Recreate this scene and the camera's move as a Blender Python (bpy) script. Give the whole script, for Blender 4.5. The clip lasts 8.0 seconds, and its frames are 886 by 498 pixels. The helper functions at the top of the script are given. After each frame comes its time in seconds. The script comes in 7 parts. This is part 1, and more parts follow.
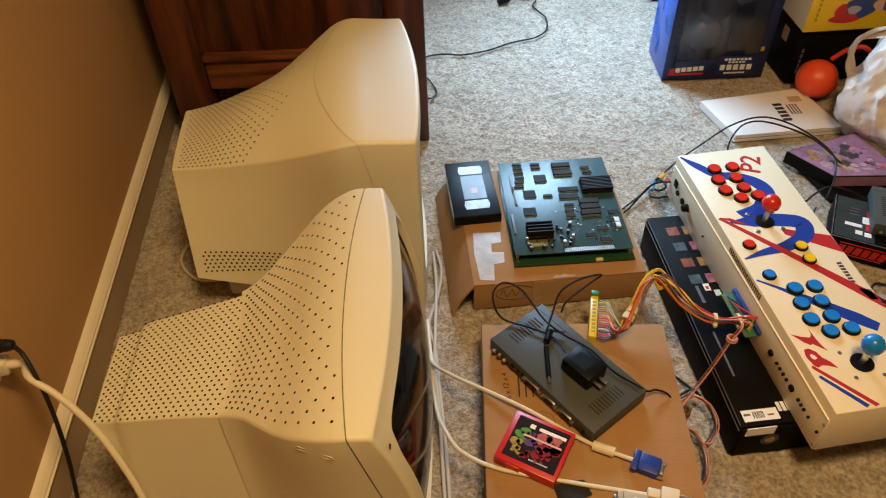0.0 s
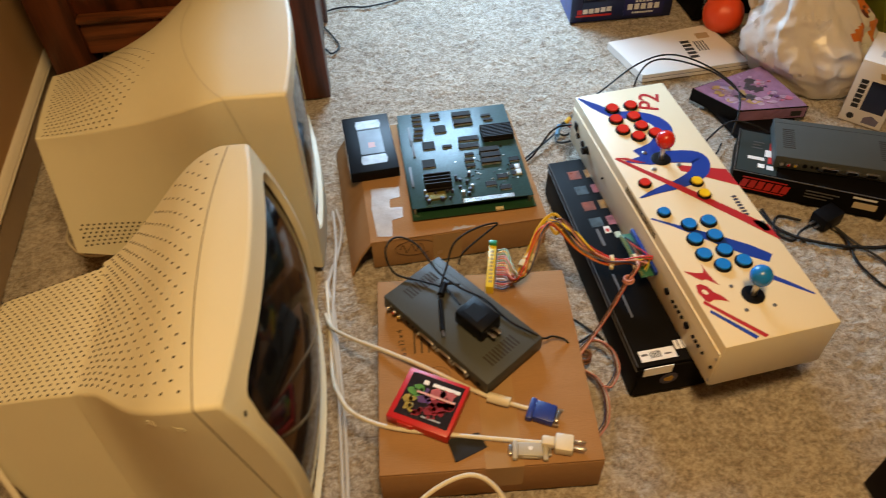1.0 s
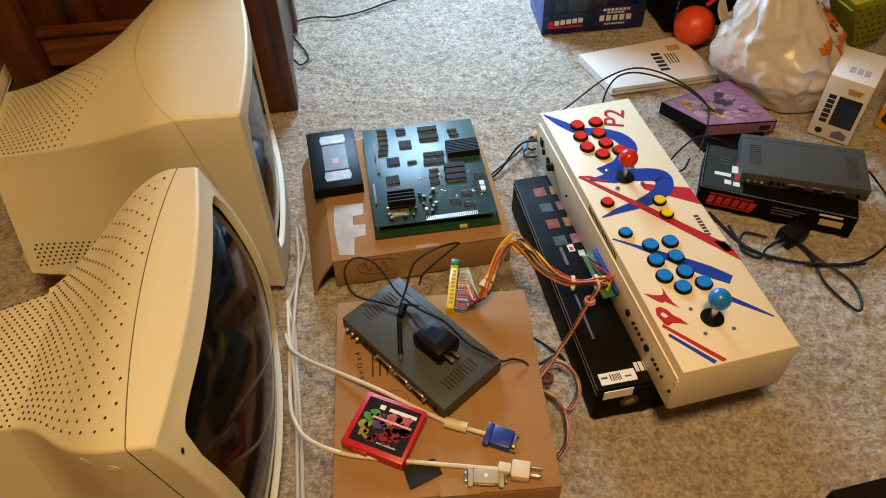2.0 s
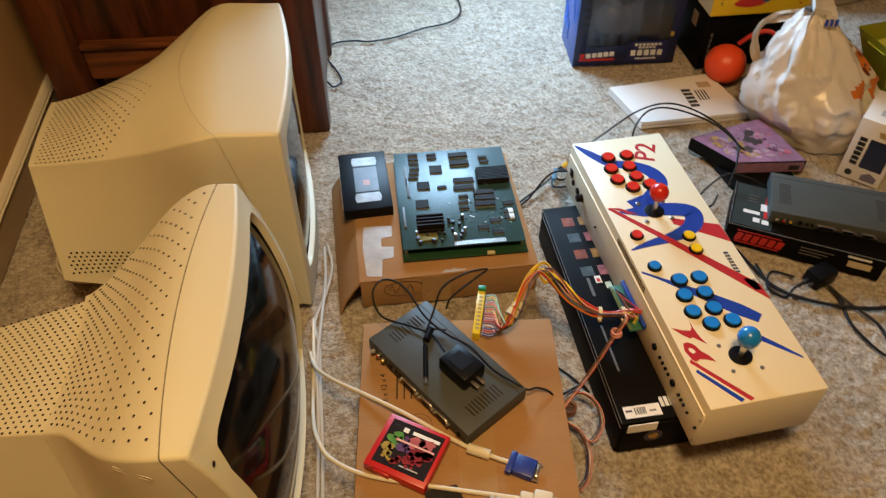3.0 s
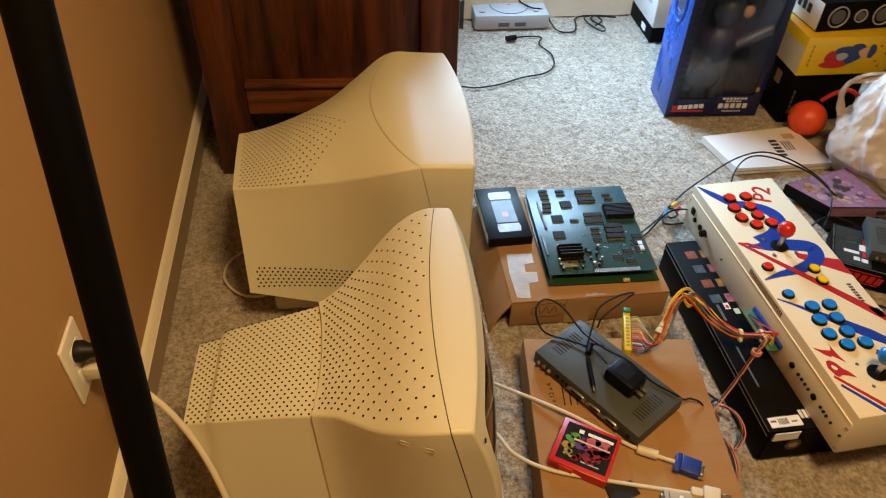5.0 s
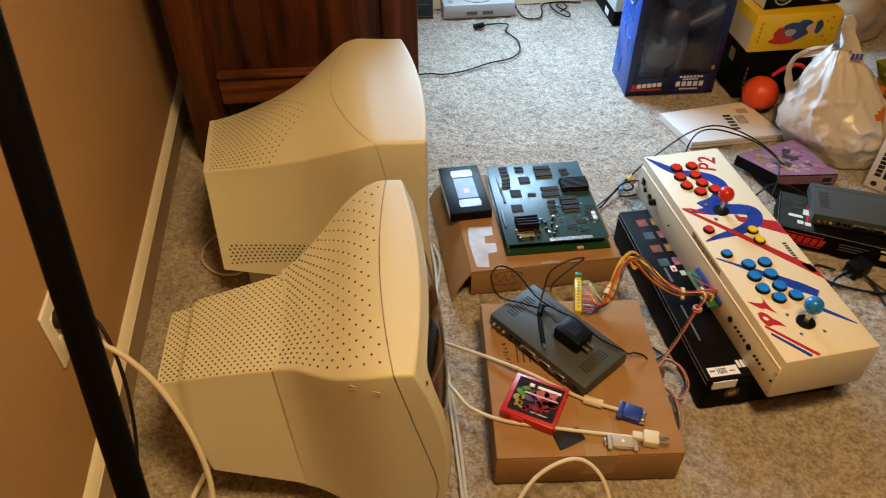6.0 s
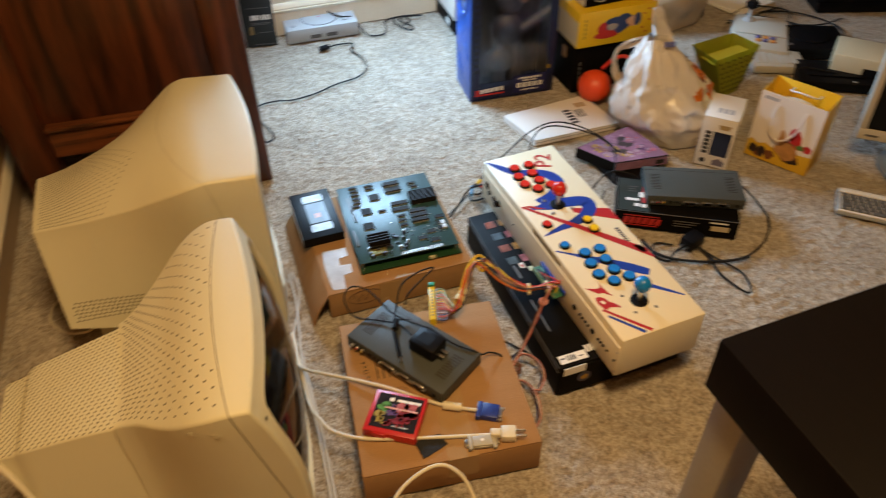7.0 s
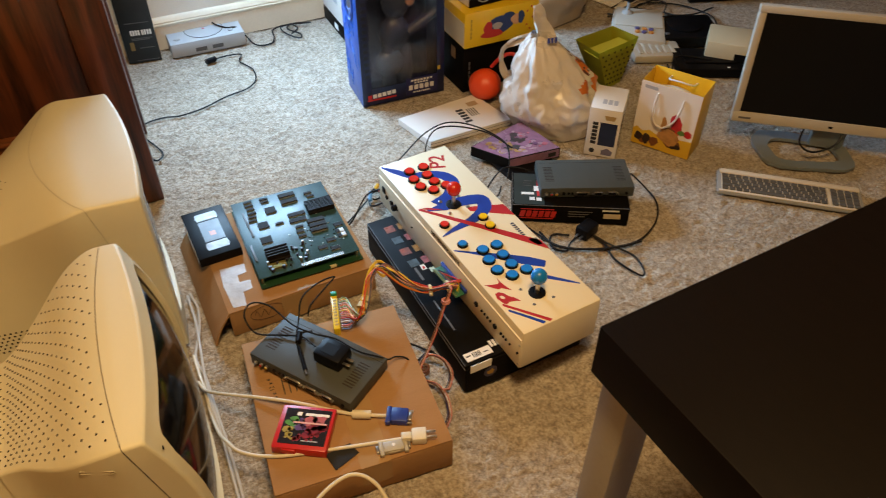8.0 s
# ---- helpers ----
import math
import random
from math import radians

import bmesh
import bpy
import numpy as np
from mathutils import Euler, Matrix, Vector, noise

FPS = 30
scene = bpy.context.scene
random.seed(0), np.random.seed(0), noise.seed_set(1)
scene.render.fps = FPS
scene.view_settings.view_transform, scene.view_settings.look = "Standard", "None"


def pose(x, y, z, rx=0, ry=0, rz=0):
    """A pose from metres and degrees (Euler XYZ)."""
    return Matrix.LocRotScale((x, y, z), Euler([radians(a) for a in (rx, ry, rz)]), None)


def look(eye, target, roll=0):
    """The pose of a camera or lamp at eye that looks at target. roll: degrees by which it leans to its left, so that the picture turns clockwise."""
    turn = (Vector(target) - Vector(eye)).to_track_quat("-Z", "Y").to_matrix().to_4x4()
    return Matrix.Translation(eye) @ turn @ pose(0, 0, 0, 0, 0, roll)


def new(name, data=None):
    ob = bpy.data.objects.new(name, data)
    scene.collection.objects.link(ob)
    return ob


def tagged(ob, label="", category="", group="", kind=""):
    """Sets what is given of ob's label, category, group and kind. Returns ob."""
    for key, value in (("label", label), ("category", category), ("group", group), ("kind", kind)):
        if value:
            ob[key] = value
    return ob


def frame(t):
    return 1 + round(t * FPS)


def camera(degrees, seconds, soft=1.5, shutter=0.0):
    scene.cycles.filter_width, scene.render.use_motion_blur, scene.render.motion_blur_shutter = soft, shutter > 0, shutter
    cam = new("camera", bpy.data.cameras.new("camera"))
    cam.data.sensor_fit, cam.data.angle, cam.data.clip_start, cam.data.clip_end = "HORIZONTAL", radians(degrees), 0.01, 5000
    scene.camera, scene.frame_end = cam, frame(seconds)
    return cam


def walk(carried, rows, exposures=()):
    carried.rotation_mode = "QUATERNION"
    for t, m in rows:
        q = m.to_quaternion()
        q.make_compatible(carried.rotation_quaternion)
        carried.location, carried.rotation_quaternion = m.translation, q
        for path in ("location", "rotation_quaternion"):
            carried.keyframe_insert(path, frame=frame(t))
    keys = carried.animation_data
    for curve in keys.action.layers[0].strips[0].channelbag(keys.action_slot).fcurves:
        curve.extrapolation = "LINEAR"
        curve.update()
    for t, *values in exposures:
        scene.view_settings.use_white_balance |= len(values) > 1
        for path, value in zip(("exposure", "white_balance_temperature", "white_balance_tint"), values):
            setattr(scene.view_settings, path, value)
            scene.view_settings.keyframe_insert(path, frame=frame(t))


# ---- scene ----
cam = camera(61.4, 8.0, soft=1.0, shutter=0.5)
PATH = [
    (0, (0.628, 0.123, 1.186), (0.662, 1.537, -0.228), -1.8),
    (0.5, (0.668, 0.117, 1.172), (0.74, 1.514, -0.258), -2.6),
    (1, (0.755, 0.134, 1.134), (0.885, 1.471, -0.348), -2.3),
    (1.5, (0.814, 0.165, 1.14), (0.966, 1.496, -0.345), -1.8),
    (3, (0.785, 0.163, 1.152), (0.911, 1.548, -0.286), -0.1),
    (3.5, (0.714, 0.154, 1.158), (0.572, 1.586, -0.232), -2.7),
    (4, (0.682, 0.13, 1.166), (0.429, 1.553, -0.216), -3.3),
    (4.5, (0.589, 0.086, 1.2), (0.469, 1.54, -0.167), -0.6),
    (5, (0.448, 0.049, 1.235), (0.6, 1.513, -0.12), 2.1),
    (6.5, (0.592, -0.095, 1.279), (0.756, 1.357, -0.087), -0.8),
    (7, (0.651, -0.097, 1.3), (1.042, 1.33, -0.045), -1.0),
    (7.5, (0.665, -0.092, 1.313), (1.197, 1.29, -0.031), -0.6),
    (8, (0.69, -0.11, 1.308), (1.289, 1.245, -0.036), 0.2),
]
walk(cam, [(t, look(eye, target, roll)) for t, eye, target, roll in PATH])

# ---------------------------------------------------------------- light
world = bpy.data.worlds.new("sky")
world.use_nodes = True
scene.world = world
wn = world.node_tree
sky = wn.nodes.new("ShaderNodeTexSky")
sky.sky_type, sky.sun_disc = "NISHITA", False
sky.sun_elevation, sky.sun_rotation = radians(40), radians(20)
wn.nodes["Background"].inputs["Strength"].default_value = 0.12
wn.links.new(sky.outputs["Color"], wn.nodes["Background"].inputs["Color"])


def area(name, m, sx, sy, power, colour, spread=180):
    lamp = bpy.data.lights.new(name, "AREA")
    lamp.shape, lamp.size, lamp.size_y, lamp.energy, lamp.color, lamp.spread = "RECTANGLE", sx, sy, power, colour, radians(spread)
    ob = new(name, lamp)
    ob.matrix_world = m
    return ob


WIN_POWER, LAMP_POWER = 33.5, 48.0
area("window_light", look((0.98, 2.53, 0.84), (1.56, 1.78, 0.0)), 0.70, 0.40, WIN_POWER, (0.43, 0.70, 1.0), 140)
area("ceiling_lamp_light", look((0.92, 0.16, 2.38), (0.92, 0.20, 0.0)), 0.42, 0.42, LAMP_POWER, (1.0, 0.645, 0.275))

# ---------------------------------------------------------------- materials
MATS = {}


def mat(name, colour, rough=0.6, metal=0.0, grain=0.0, scale=60.0, bump=0.0, wear=0.0, wear_scale=4.0, coat=0.0, dark=0.6, stretch=(1, 1, 1), spec=0.5, spread=0.0):
    """A surface with fine grain, broad wear and relief. colour: linear base. spread: change from piece to piece."""
    if name in MATS:
        return MATS[name]
    m = bpy.data.materials.new(name)
    m.use_nodes = True
    n, l = m.node_tree.nodes, m.node_tree.links
    b = n["Principled BSDF"]
    b.inputs["Roughness"].default_value = rough
    b.inputs["Metallic"].default_value = metal
    b.inputs["Coat Weight"].default_value = coat
    b.inputs["Specular IOR Level"].default_value = spec
    tc = n.new("ShaderNodeTexCoord")
    mp = n.new("ShaderNodeMapping")
    mp.inputs["Scale"].default_value = stretch
    l.new(tc.outputs["Object"], mp.inputs["Vector"])
    fine = n.new("ShaderNodeTexNoise")
    fine.inputs["Scale"].default_value, fine.inputs["Detail"].default_value = scale, 5
    broad = n.new("ShaderNodeTexNoise")
    broad.inputs["Scale"].default_value, broad.inputs["Detail"].default_value = wear_scale, 6
    for t in (fine, broad):
        l.new(mp.outputs["Vector"], t.inputs["Vector"])
    prev = None
    for tex, amount in ((fine, grain), (broad, wear)):
        mix = n.new("ShaderNodeMix")
        mix.data_type = "RGBA"
        mix.inputs["B"].default_value = (*[c * dark for c in colour], 1)
        if prev:
            l.new(prev, mix.inputs["A"])
        else:
            mix.inputs["A"].default_value = (*colour, 1)
        ramp = n.new("ShaderNodeMapRange")
        ramp.inputs["From Min"].default_value, ramp.inputs["From Max"].default_value = 0.40, 0.68
        ramp.inputs["To Max"].default_value = amount
        l.new(tex.outputs["Fac"], ramp.inputs["Value"])
        l.new(ramp.outputs["Result"], mix.inputs["Factor"])
        prev = mix.outputs["Result"]
    if spread:
        info, hue = n.new("ShaderNodeObjectInfo"), n.new("ShaderNodeHueSaturation")
        rng = n.new("ShaderNodeMapRange")
        rng.inputs["To Min"].default_value, rng.inputs["To Max"].default_value = 1 - spread, 1 + spread
        l.new(info.outputs["Random"], rng.inputs["Value"])
        l.new(rng.outputs["Result"], hue.inputs["Value"])
        l.new(prev, hue.inputs["Color"])
        prev = hue.outputs["Color"]
    l.new(prev, b.inputs["Base Color"])
    rr = n.new("ShaderNodeMapRange")
    rr.inputs["To Min"].default_value, rr.inputs["To Max"].default_value = max(rough - 0.08, 0.02), min(rough + 0.1, 1)
    l.new(broad.outputs["Fac"], rr.inputs["Value"])
    l.new(rr.outputs["Result"], b.inputs["Roughness"])
    if bump:
        bp = n.new("ShaderNodeBump")
        bp.inputs["Strength"].default_value, bp.inputs["Distance"].default_value = 1.0, bump
        l.new(fine.outputs["Fac"], bp.inputs["Height"])
        l.new(bp.outputs["Normal"], b.inputs["Normal"])
    MATS[name] = m
    return m


def wood(name, light_c, dark_c, scale=3.0, along="z", rough=0.4):
    """Stained wood with long grain along one axis."""
    m = bpy.data.materials.new(name)
    m.use_nodes = True
    n, l = m.node_tree.nodes, m.node_tree.links
    b = n["Principled BSDF"]
    tc, mp = n.new("ShaderNodeTexCoord"), n.new("ShaderNodeMapping")
    mp.inputs["Scale"].default_value = {"z": (9, 9, 0.7), "x": (0.7, 9, 9), "y": (9, 0.7, 9)}[along]
    l.new(tc.outputs["Object"], mp.inputs["Vector"])
    ns = n.new("ShaderNodeTexNoise")
    ns.inputs["Scale"].default_value, ns.inputs["Detail"].default_value, ns.inputs["Distortion"].default_value = scale, 8, 1.2
    l.new(mp.outputs["Vector"], ns.inputs["Vector"])
    fine = n.new("ShaderNodeTexNoise")
    fine.inputs["Scale"].default_value, fine.inputs["Detail"].default_value = scale * 9, 4
    l.new(mp.outputs["Vector"], fine.inputs["Vector"])
    add = n.new("ShaderNodeMath")
    add.operation = "MULTIPLY_ADD"
    add.inputs[1].default_value = 0.35
    l.new(fine.outputs["Fac"], add.inputs[0])
    l.new(ns.outputs["Fac"], add.inputs[2])
    cr = n.new("ShaderNodeValToRGB")
    cr.color_ramp.elements[0].position, cr.color_ramp.elements[0].color = 0.50, (*dark_c, 1)
    cr.color_ramp.elements[1].position, cr.color_ramp.elements[1].color = 0.82, (*light_c, 1)
    l.new(add.outputs[0], cr.inputs["Fac"])
    l.new(cr.outputs["Color"], b.inputs["Base Color"])
    b.inputs["Roughness"].default_value = rough
    bp = n.new("ShaderNodeBump")
    bp.inputs["Distance"].default_value = 0.0006
    l.new(add.outputs[0], bp.inputs["Height"])
    l.new(bp.outputs["Normal"], b.inputs["Normal"])
    MATS[name] = m
    return m


def carpet_mat():
    m = bpy.data.materials.new("carpet_pile")
    m.use_nodes = True
    n, l = m.node_tree.nodes, m.node_tree.links
    b = n["Principled BSDF"]
    tc = n.new("ShaderNodeTexCoord")
    tuft = n.new("ShaderNodeTexNoise")
    tuft.inputs["Scale"].default_value, tuft.inputs["Detail"].default_value, tuft.inputs["Roughness"].default_value = 130, 4, 0.65
    patch = n.new("ShaderNodeTexNoise")
    patch.inputs["Scale"].default_value, patch.inputs["Detail"].default_value = 7, 5
    fleck = n.new("ShaderNodeTexNoise")
    fleck.inputs["Scale"].default_value, fleck.inputs["Detail"].default_value = 42, 3
    for t in (tuft, patch, fleck):
        l.new(tc.outputs["Object"], t.inputs["Vector"])
    cr = n.new("ShaderNodeValToRGB")
    e = cr.color_ramp.elements
    e[0].position, e[0].color = 0.30, (0.205, 0.162, 0.117, 1)
    e[1].position, e[1].color = 0.66, (0.57, 0.50, 0.405, 1)
    mid = e.new(0.46)
    mid.color = (0.36, 0.295, 0.222, 1)
    mixv = n.new("ShaderNodeMath")
    mixv.operation = "MULTIPLY_ADD"
    mixv.inputs[1].default_value = 0.40
    l.new(fleck.outputs["Fac"], mixv.inputs[0])
    sub = n.new("ShaderNodeMath")
    sub.operation = "SUBTRACT"
    sub.inputs[1].default_value = 0.20
    l.new(tuft.outputs["Fac"], sub.inputs[0])
    l.new(sub.outputs[0], mixv.inputs[2])
    l.new(mixv.outputs[0], cr.inputs["Fac"])
    mul = n.new("ShaderNodeMix")
    mul.data_type, mul.blend_type = "RGBA", "MULTIPLY"
    mul.inputs["Factor"].default_value = 0.45
    pr = n.new("ShaderNodeMapRange")
    pr.inputs["From Min"].default_value, pr.inputs["From Max"].default_value = 0.35, 0.65
    pr.inputs["To Min"].default_value, pr.inputs["To Max"].default_value = 0.72, 1.15
    l.new(patch.outputs["Fac"], pr.inputs["Value"])
    l.new(cr.outputs["Color"], mul.inputs["A"])
    l.new(pr.outputs["Result"], mul.inputs["B"])
    l.new(mul.outputs["Result"], b.inputs["Base Color"])
    b.inputs["Roughness"].default_value = 0.95
    b.inputs["Specular IOR Level"].default_value = 0.1
    b.inputs["Sheen Weight"].default_value = 0.25
    bp = n.new("ShaderNodeBump")
    bp.inputs["Distance"].default_value = 0.012
    l.new(mixv.outputs[0], bp.inputs["Height"])
    l.new(bp.outputs["Normal"], b.inputs["Normal"])
    return m


def glass(name, tint=(0.9, 0.95, 1.0), rough=0.05):
    m = mat(name, tint, rough)
    m.node_tree.nodes["Principled BSDF"].inputs["Transmission Weight"].default_value = 1.0
    return m


CARPET = carpet_mat()
WALL = mat("tan_wall_paint", (0.46, 0.272, 0.118), 0.75, grain=0.25, scale=220, bump=0.0007, wear=0.12, wear_scale=2.5, dark=0.8)
WHITE_PAINT = mat("white_wall_paint", (0.78, 0.74, 0.66), 0.7, grain=0.2, scale=200, bump=0.0005, wear=0.1, dark=0.85)
TRIM = mat("cream_trim_paint", (0.76, 0.69, 0.55), 0.4, grain=0.15, scale=120, wear=0.2, wear_scale=7, dark=0.75)
BEIGE = mat("aged_beige_plastic", (0.63, 0.595, 0.43), 0.48, grain=0.10, scale=900, bump=0.00015, wear=0.16, wear_scale=5, dark=0.82)
BEIGE_DK = mat("beige_plastic_edge", (0.50, 0.465, 0.34), 0.5, grain=0.1, scale=700, wear=0.2, dark=0.8)
HOLE = mat("vent_hole_dark", (0.022, 0.017, 0.012), 0.9)
SEAM = mat("seam_shadow", (0.16, 0.13, 0.09), 0.8)
SCREEN = mat("dark_screen_glass", (0.006, 0.006, 0.007), 0.07, spec=0.25, wear=0.2)
CARD = mat("brown_cardboard", (0.345, 0.192, 0.084), 0.75, spec=0.2, grain=0.22, scale=90, bump=0.0004, wear=0.3, wear_scale=6, dark=0.74, stretch=(1, 6, 1))
CARD_DK = mat("cardboard_inner", (0.27, 0.15, 0.068), 0.8, grain=0.3, scale=90, wear=0.3, dark=0.7)
PACK_TAPE = mat("clear_packing_tape", (0.36, 0.22, 0.10), 0.22, grain=0.1, scale=40, wear=0.3, wear_scale=12, bump=0.0004, dark=0.8)
WHITE_TAPE = mat("silvery_tape", (0.42, 0.35, 0.28), 0.32, spec=0.25, grain=0.3, scale=60, wear=0.5, wear_scale=20, bump=0.0008, dark=0.6)
BLACK_PL = mat("black_plastic", (0.005, 0.005, 0.006), 0.40, spec=0.12, grain=0.3, scale=300, bump=0.0001, wear=0.3, dark=0.5)
BLACK_CARD = mat("black_printed_card", (0.0055, 0.005, 0.005), 0.5, spec=0.04, grain=0.2, scale=60, wear=0.4, wear_scale=9, dark=0.5)
BLACK_RUB = mat("black_rubber", (0.008, 0.008, 0.009), 0.5, spec=0.3, grain=0.2, scale=200, wear=0.3)
GREY_PL = mat("slate_grey_plastic", (0.060, 0.065, 0.060), 0.44, spec=0.2, grain=0.2, scale=700, bump=0.0002, wear=0.25, wear_scale=8, dark=0.75)
GREY_LT = mat("light_grey_plastic", (0.36, 0.37, 0.38), 0.45, grain=0.15, scale=500, wear=0.2, dark=0.8)
METAL = mat("bare_steel", (0.55, 0.53, 0.50), 0.3, metal=1.0, grain=0.3, scale=90, wear=0.4, dark=0.6)
LEG_METAL = mat("grey_lacquered_steel", (0.34, 0.32, 0.28), 0.42, metal=0.35, grain=0.2, scale=150, wear=0.25, dark=0.75)
CREAM_CABLE = mat("cream_cable_rubber", (0.66, 0.60, 0.46), 0.45, grain=0.15, scale=200, wear=0.3, wear_scale=14, dark=0.75)
GREY_CABLE = mat("grey_cable_rubber", (0.50, 0.48, 0.44), 0.45, grain=0.15, scale=200, wear=0.3, dark=0.75)
PANEL_PAINT = mat("cream_powder_coat", (0.74, 0.66, 0.47), 0.36, grain=0.12, scale=900, bump=0.00012, wear=0.12, wear_scale=8, dark=0.82)
DECAL_RED = mat("decal_red", (0.40, 0.018, 0.026), 0.33, wear=0.15)
DECAL_BLUE = mat("decal_blue", (0.008, 0.042, 0.31), 0.33, wear=0.2)
BTN_RED = mat("button_red", (0.56, 0.022, 0.014), 0.25, wear=0.15, dark=0.75)
BTN_BLUE = mat("button_blue", (0.008, 0.185, 0.60), 0.25, wear=0.15, dark=0.75)
BTN_YEL = mat("button_yellow", (0.80, 0.55, 0.01), 0.25, wear=0.1)
WOOD = wood("dark_cherry_wood_upright", (0.120, 0.033, 0.012), (0.020, 0.007, 0.003), 2.2, "z", 0.36)
WOOD_X = wood("dark_cherry_wood_rail", (0.20, 0.062, 0.020), (0.045, 0.015, 0.006), 2.2, "x", 0.36)
TABLE_TOP = mat("black_brown_veneer", (0.0045, 0.0028, 0.002), 0.5, spec=0.06, grain=0.5, scale=40, bump=0.0001, wear=0.3, wear_scale=5, dark=0.55, stretch=(14, 1, 1))
PAPER = mat("white_paper", (0.78, 0.77, 0.74), 0.6, grain=0.08, scale=100, wear=0.12, dark=0.85)
PRINT_BLK = mat("black_print", (0.012, 0.012, 0.012), 0.5)
PRINT_WHITE = mat("white_print", (0.72, 0.72, 0.70), 0.45, wear=0.1)
PRINT_RED = mat("red_print", (0.50, 0.02, 0.015), 0.4, wear=0.1)
GREY_PRINT = mat("grey_print", (0.09, 0.09, 0.093), 0.5)


# ---------------------------------------------------------------- mesh helpers
def thing(name, m, label, category, group="", kind=""):
    e = new(name)
    e.empty_display_size = 0.05
    e.matrix_world = m
    return tagged(e, label, category, group, kind)


def part(name, bm, material, parent, label="", smooth=35, kind=""):
    me = bpy.data.meshes.new(name)
    bm.normal_update()
    bm.to_mesh(me)
    bm.free()
    me.materials.append(material)
    if smooth:
        for p in me.polygons:
            p.use_smooth = True
        me.set_sharp_from_angle(angle=radians(smooth))
    ob = new(name, me)
    ob.parent = parent
    return tagged(ob, label, kind=kind)


def solid(name, bm, material, label, category, m=None, kind="", group="", smooth=35):
    ob = part(name, bm, material, None, label, smooth)
    if m is not None:
        ob.matrix_world = m
    return tagged(ob, "", category, group, kind)


def box(x0, x1, y0, y1, z0, z1, bev=0.0015, seg=2):
    bm = bmesh.new()
    bmesh.ops.create_cube(bm, size=1)
    for v in bm.verts:
        v.co = Vector(((x0 + x1) / 2 + v.co.x * (x1 - x0), (y0 + y1) / 2 + v.co.y * (y1 - y0), (z0 + z1) / 2 + v.co.z * (z1 - z0)))
    if bev:
        bmesh.ops.bevel(bm, geom=bm.edges[:], offset=min(bev, 0.45 * min(x1 - x0, y1 - y0, z1 - z0)), segments=seg, profile=0.5, affect="EDGES")
    return bm


def join(*bms):
    out = bmesh.new()
    for b in bms:
        me = bpy.data.meshes.new("tmp")
        b.to_mesh(me)
        b.free()
        out.from_mesh(me)
        bpy.data.meshes.remove(me)
    return out


def moved(bm, m):
    bm.transform(m)
    return bm


def cyl(r, h, seg=24, r2=None, bev=0.0):
    """Upright round body from z 0 to h."""
    bm = bmesh.new()
    bmesh.ops.create_cone(bm, cap_ends=True, segments=seg, radius1=r, radius2=r if r2 is None else r2, depth=h, matrix=Matrix.Translation((0, 0, h / 2)))
    if bev:
        rim = [e for e in bm.edges if abs(e.verts[0].co.z - e.verts[1].co.z) < 1e-6]
        bmesh.ops.bevel(bm, geom=rim, offset=bev, segments=2, profile=0.5, affect="EDGES")
    return bm


def ball(r, seg=24):
    bm = bmesh.new()
    bmesh.ops.create_uvsphere(bm, u_segments=seg, v_segments=seg // 2 + 2, radius=r)
    return bm


def lathe(profile, seg=28):
    """Round body from (radius, z) pairs."""
    bm = bmesh.new()
    rings = [[bm.verts.new((r * math.cos(2 * math.pi * k / seg), r * math.sin(2 * math.pi * k / seg), z)) for k in range(seg)] for r, z in profile]
    for a, b in zip(rings, rings[1:]):
        for k in range(seg):
            bm.faces.new((a[k], a[(k + 1) % seg], b[(k + 1) % seg], b[k]))
    bm.faces.new(rings[0][::-1])
    bm.faces.new(rings[-1])
    return bm


def plate(poly, z0, z1):
    """A flat polygon with thickness."""
    bm = bmesh.new()
    low = [bm.verts.new((x, y, z0)) for x, y in poly]
    top = [bm.verts.new((x, y, z1)) for x, y in poly]
    n = len(poly)
    bm.faces.new(top)
    bm.faces.new(low[::-1])
    for i in range(n):
        bm.faces.new((low[i], low[(i + 1) % n], top[(i + 1) % n], top[i]))
    bmesh.ops.recalc_face_normals(bm, faces=bm.faces[:])
    return bm


def spline(pts, sub=8):
    p = [Vector(q) for q in pts]
    p = [2 * p[0] - p[1]] + p + [2 * p[-1] - p[-2]]
    out = []
    for i in range(1, len(p) - 2):
        for k in range(sub):
            t = k / sub
            a, b, c, d = p[i - 1], p[i], p[i + 1], p[i + 2]
            out.append(0.5 * ((2 * b) + (c - a) * t + (2 * a - 5 * b + 4 * c - d) * t * t + (3 * b - a - 3 * c + d) * t ** 3))
    out.append(p[-2])
    return out


def tube(pts, r, seg=8, sub=8, smooth_path=True):
    """A round cord through the given places."""
    path = spline(pts, sub) if smooth_path else [Vector(q) for q in pts]
    bm = bmesh.new()
    rings = []
    ref = Vector((0.13, 0.21, 1)).normalized()
    for i, c in enumerate(path):
        d = (path[min(i + 1, len(path) - 1)] - path[max(i - 1, 0)]).normalized()
        side = d.cross(ref)
        if side.length < 1e-3:
            side = d.cross(Vector((1, 0, 0)))
        side.normalize()
        up = side.cross(d)
        ref = up
        rings.append([bm.verts.new(c + r * (math.cos(2 * math.pi * k / seg) * side + math.sin(2 * math.pi * k / seg) * up)) for k in range(seg)])
    for a, b in zip(rings, rings[1:]):
        for k in range(seg):
            bm.faces.new((a[k], a[(k + 1) % seg], b[(k + 1) % seg], b[k]))
    bm.faces.new(rings[0][::-1])
    bm.faces.new(rings[-1])
    bmesh.ops.recalc_face_normals(bm, faces=bm.faces[:])
    return bm


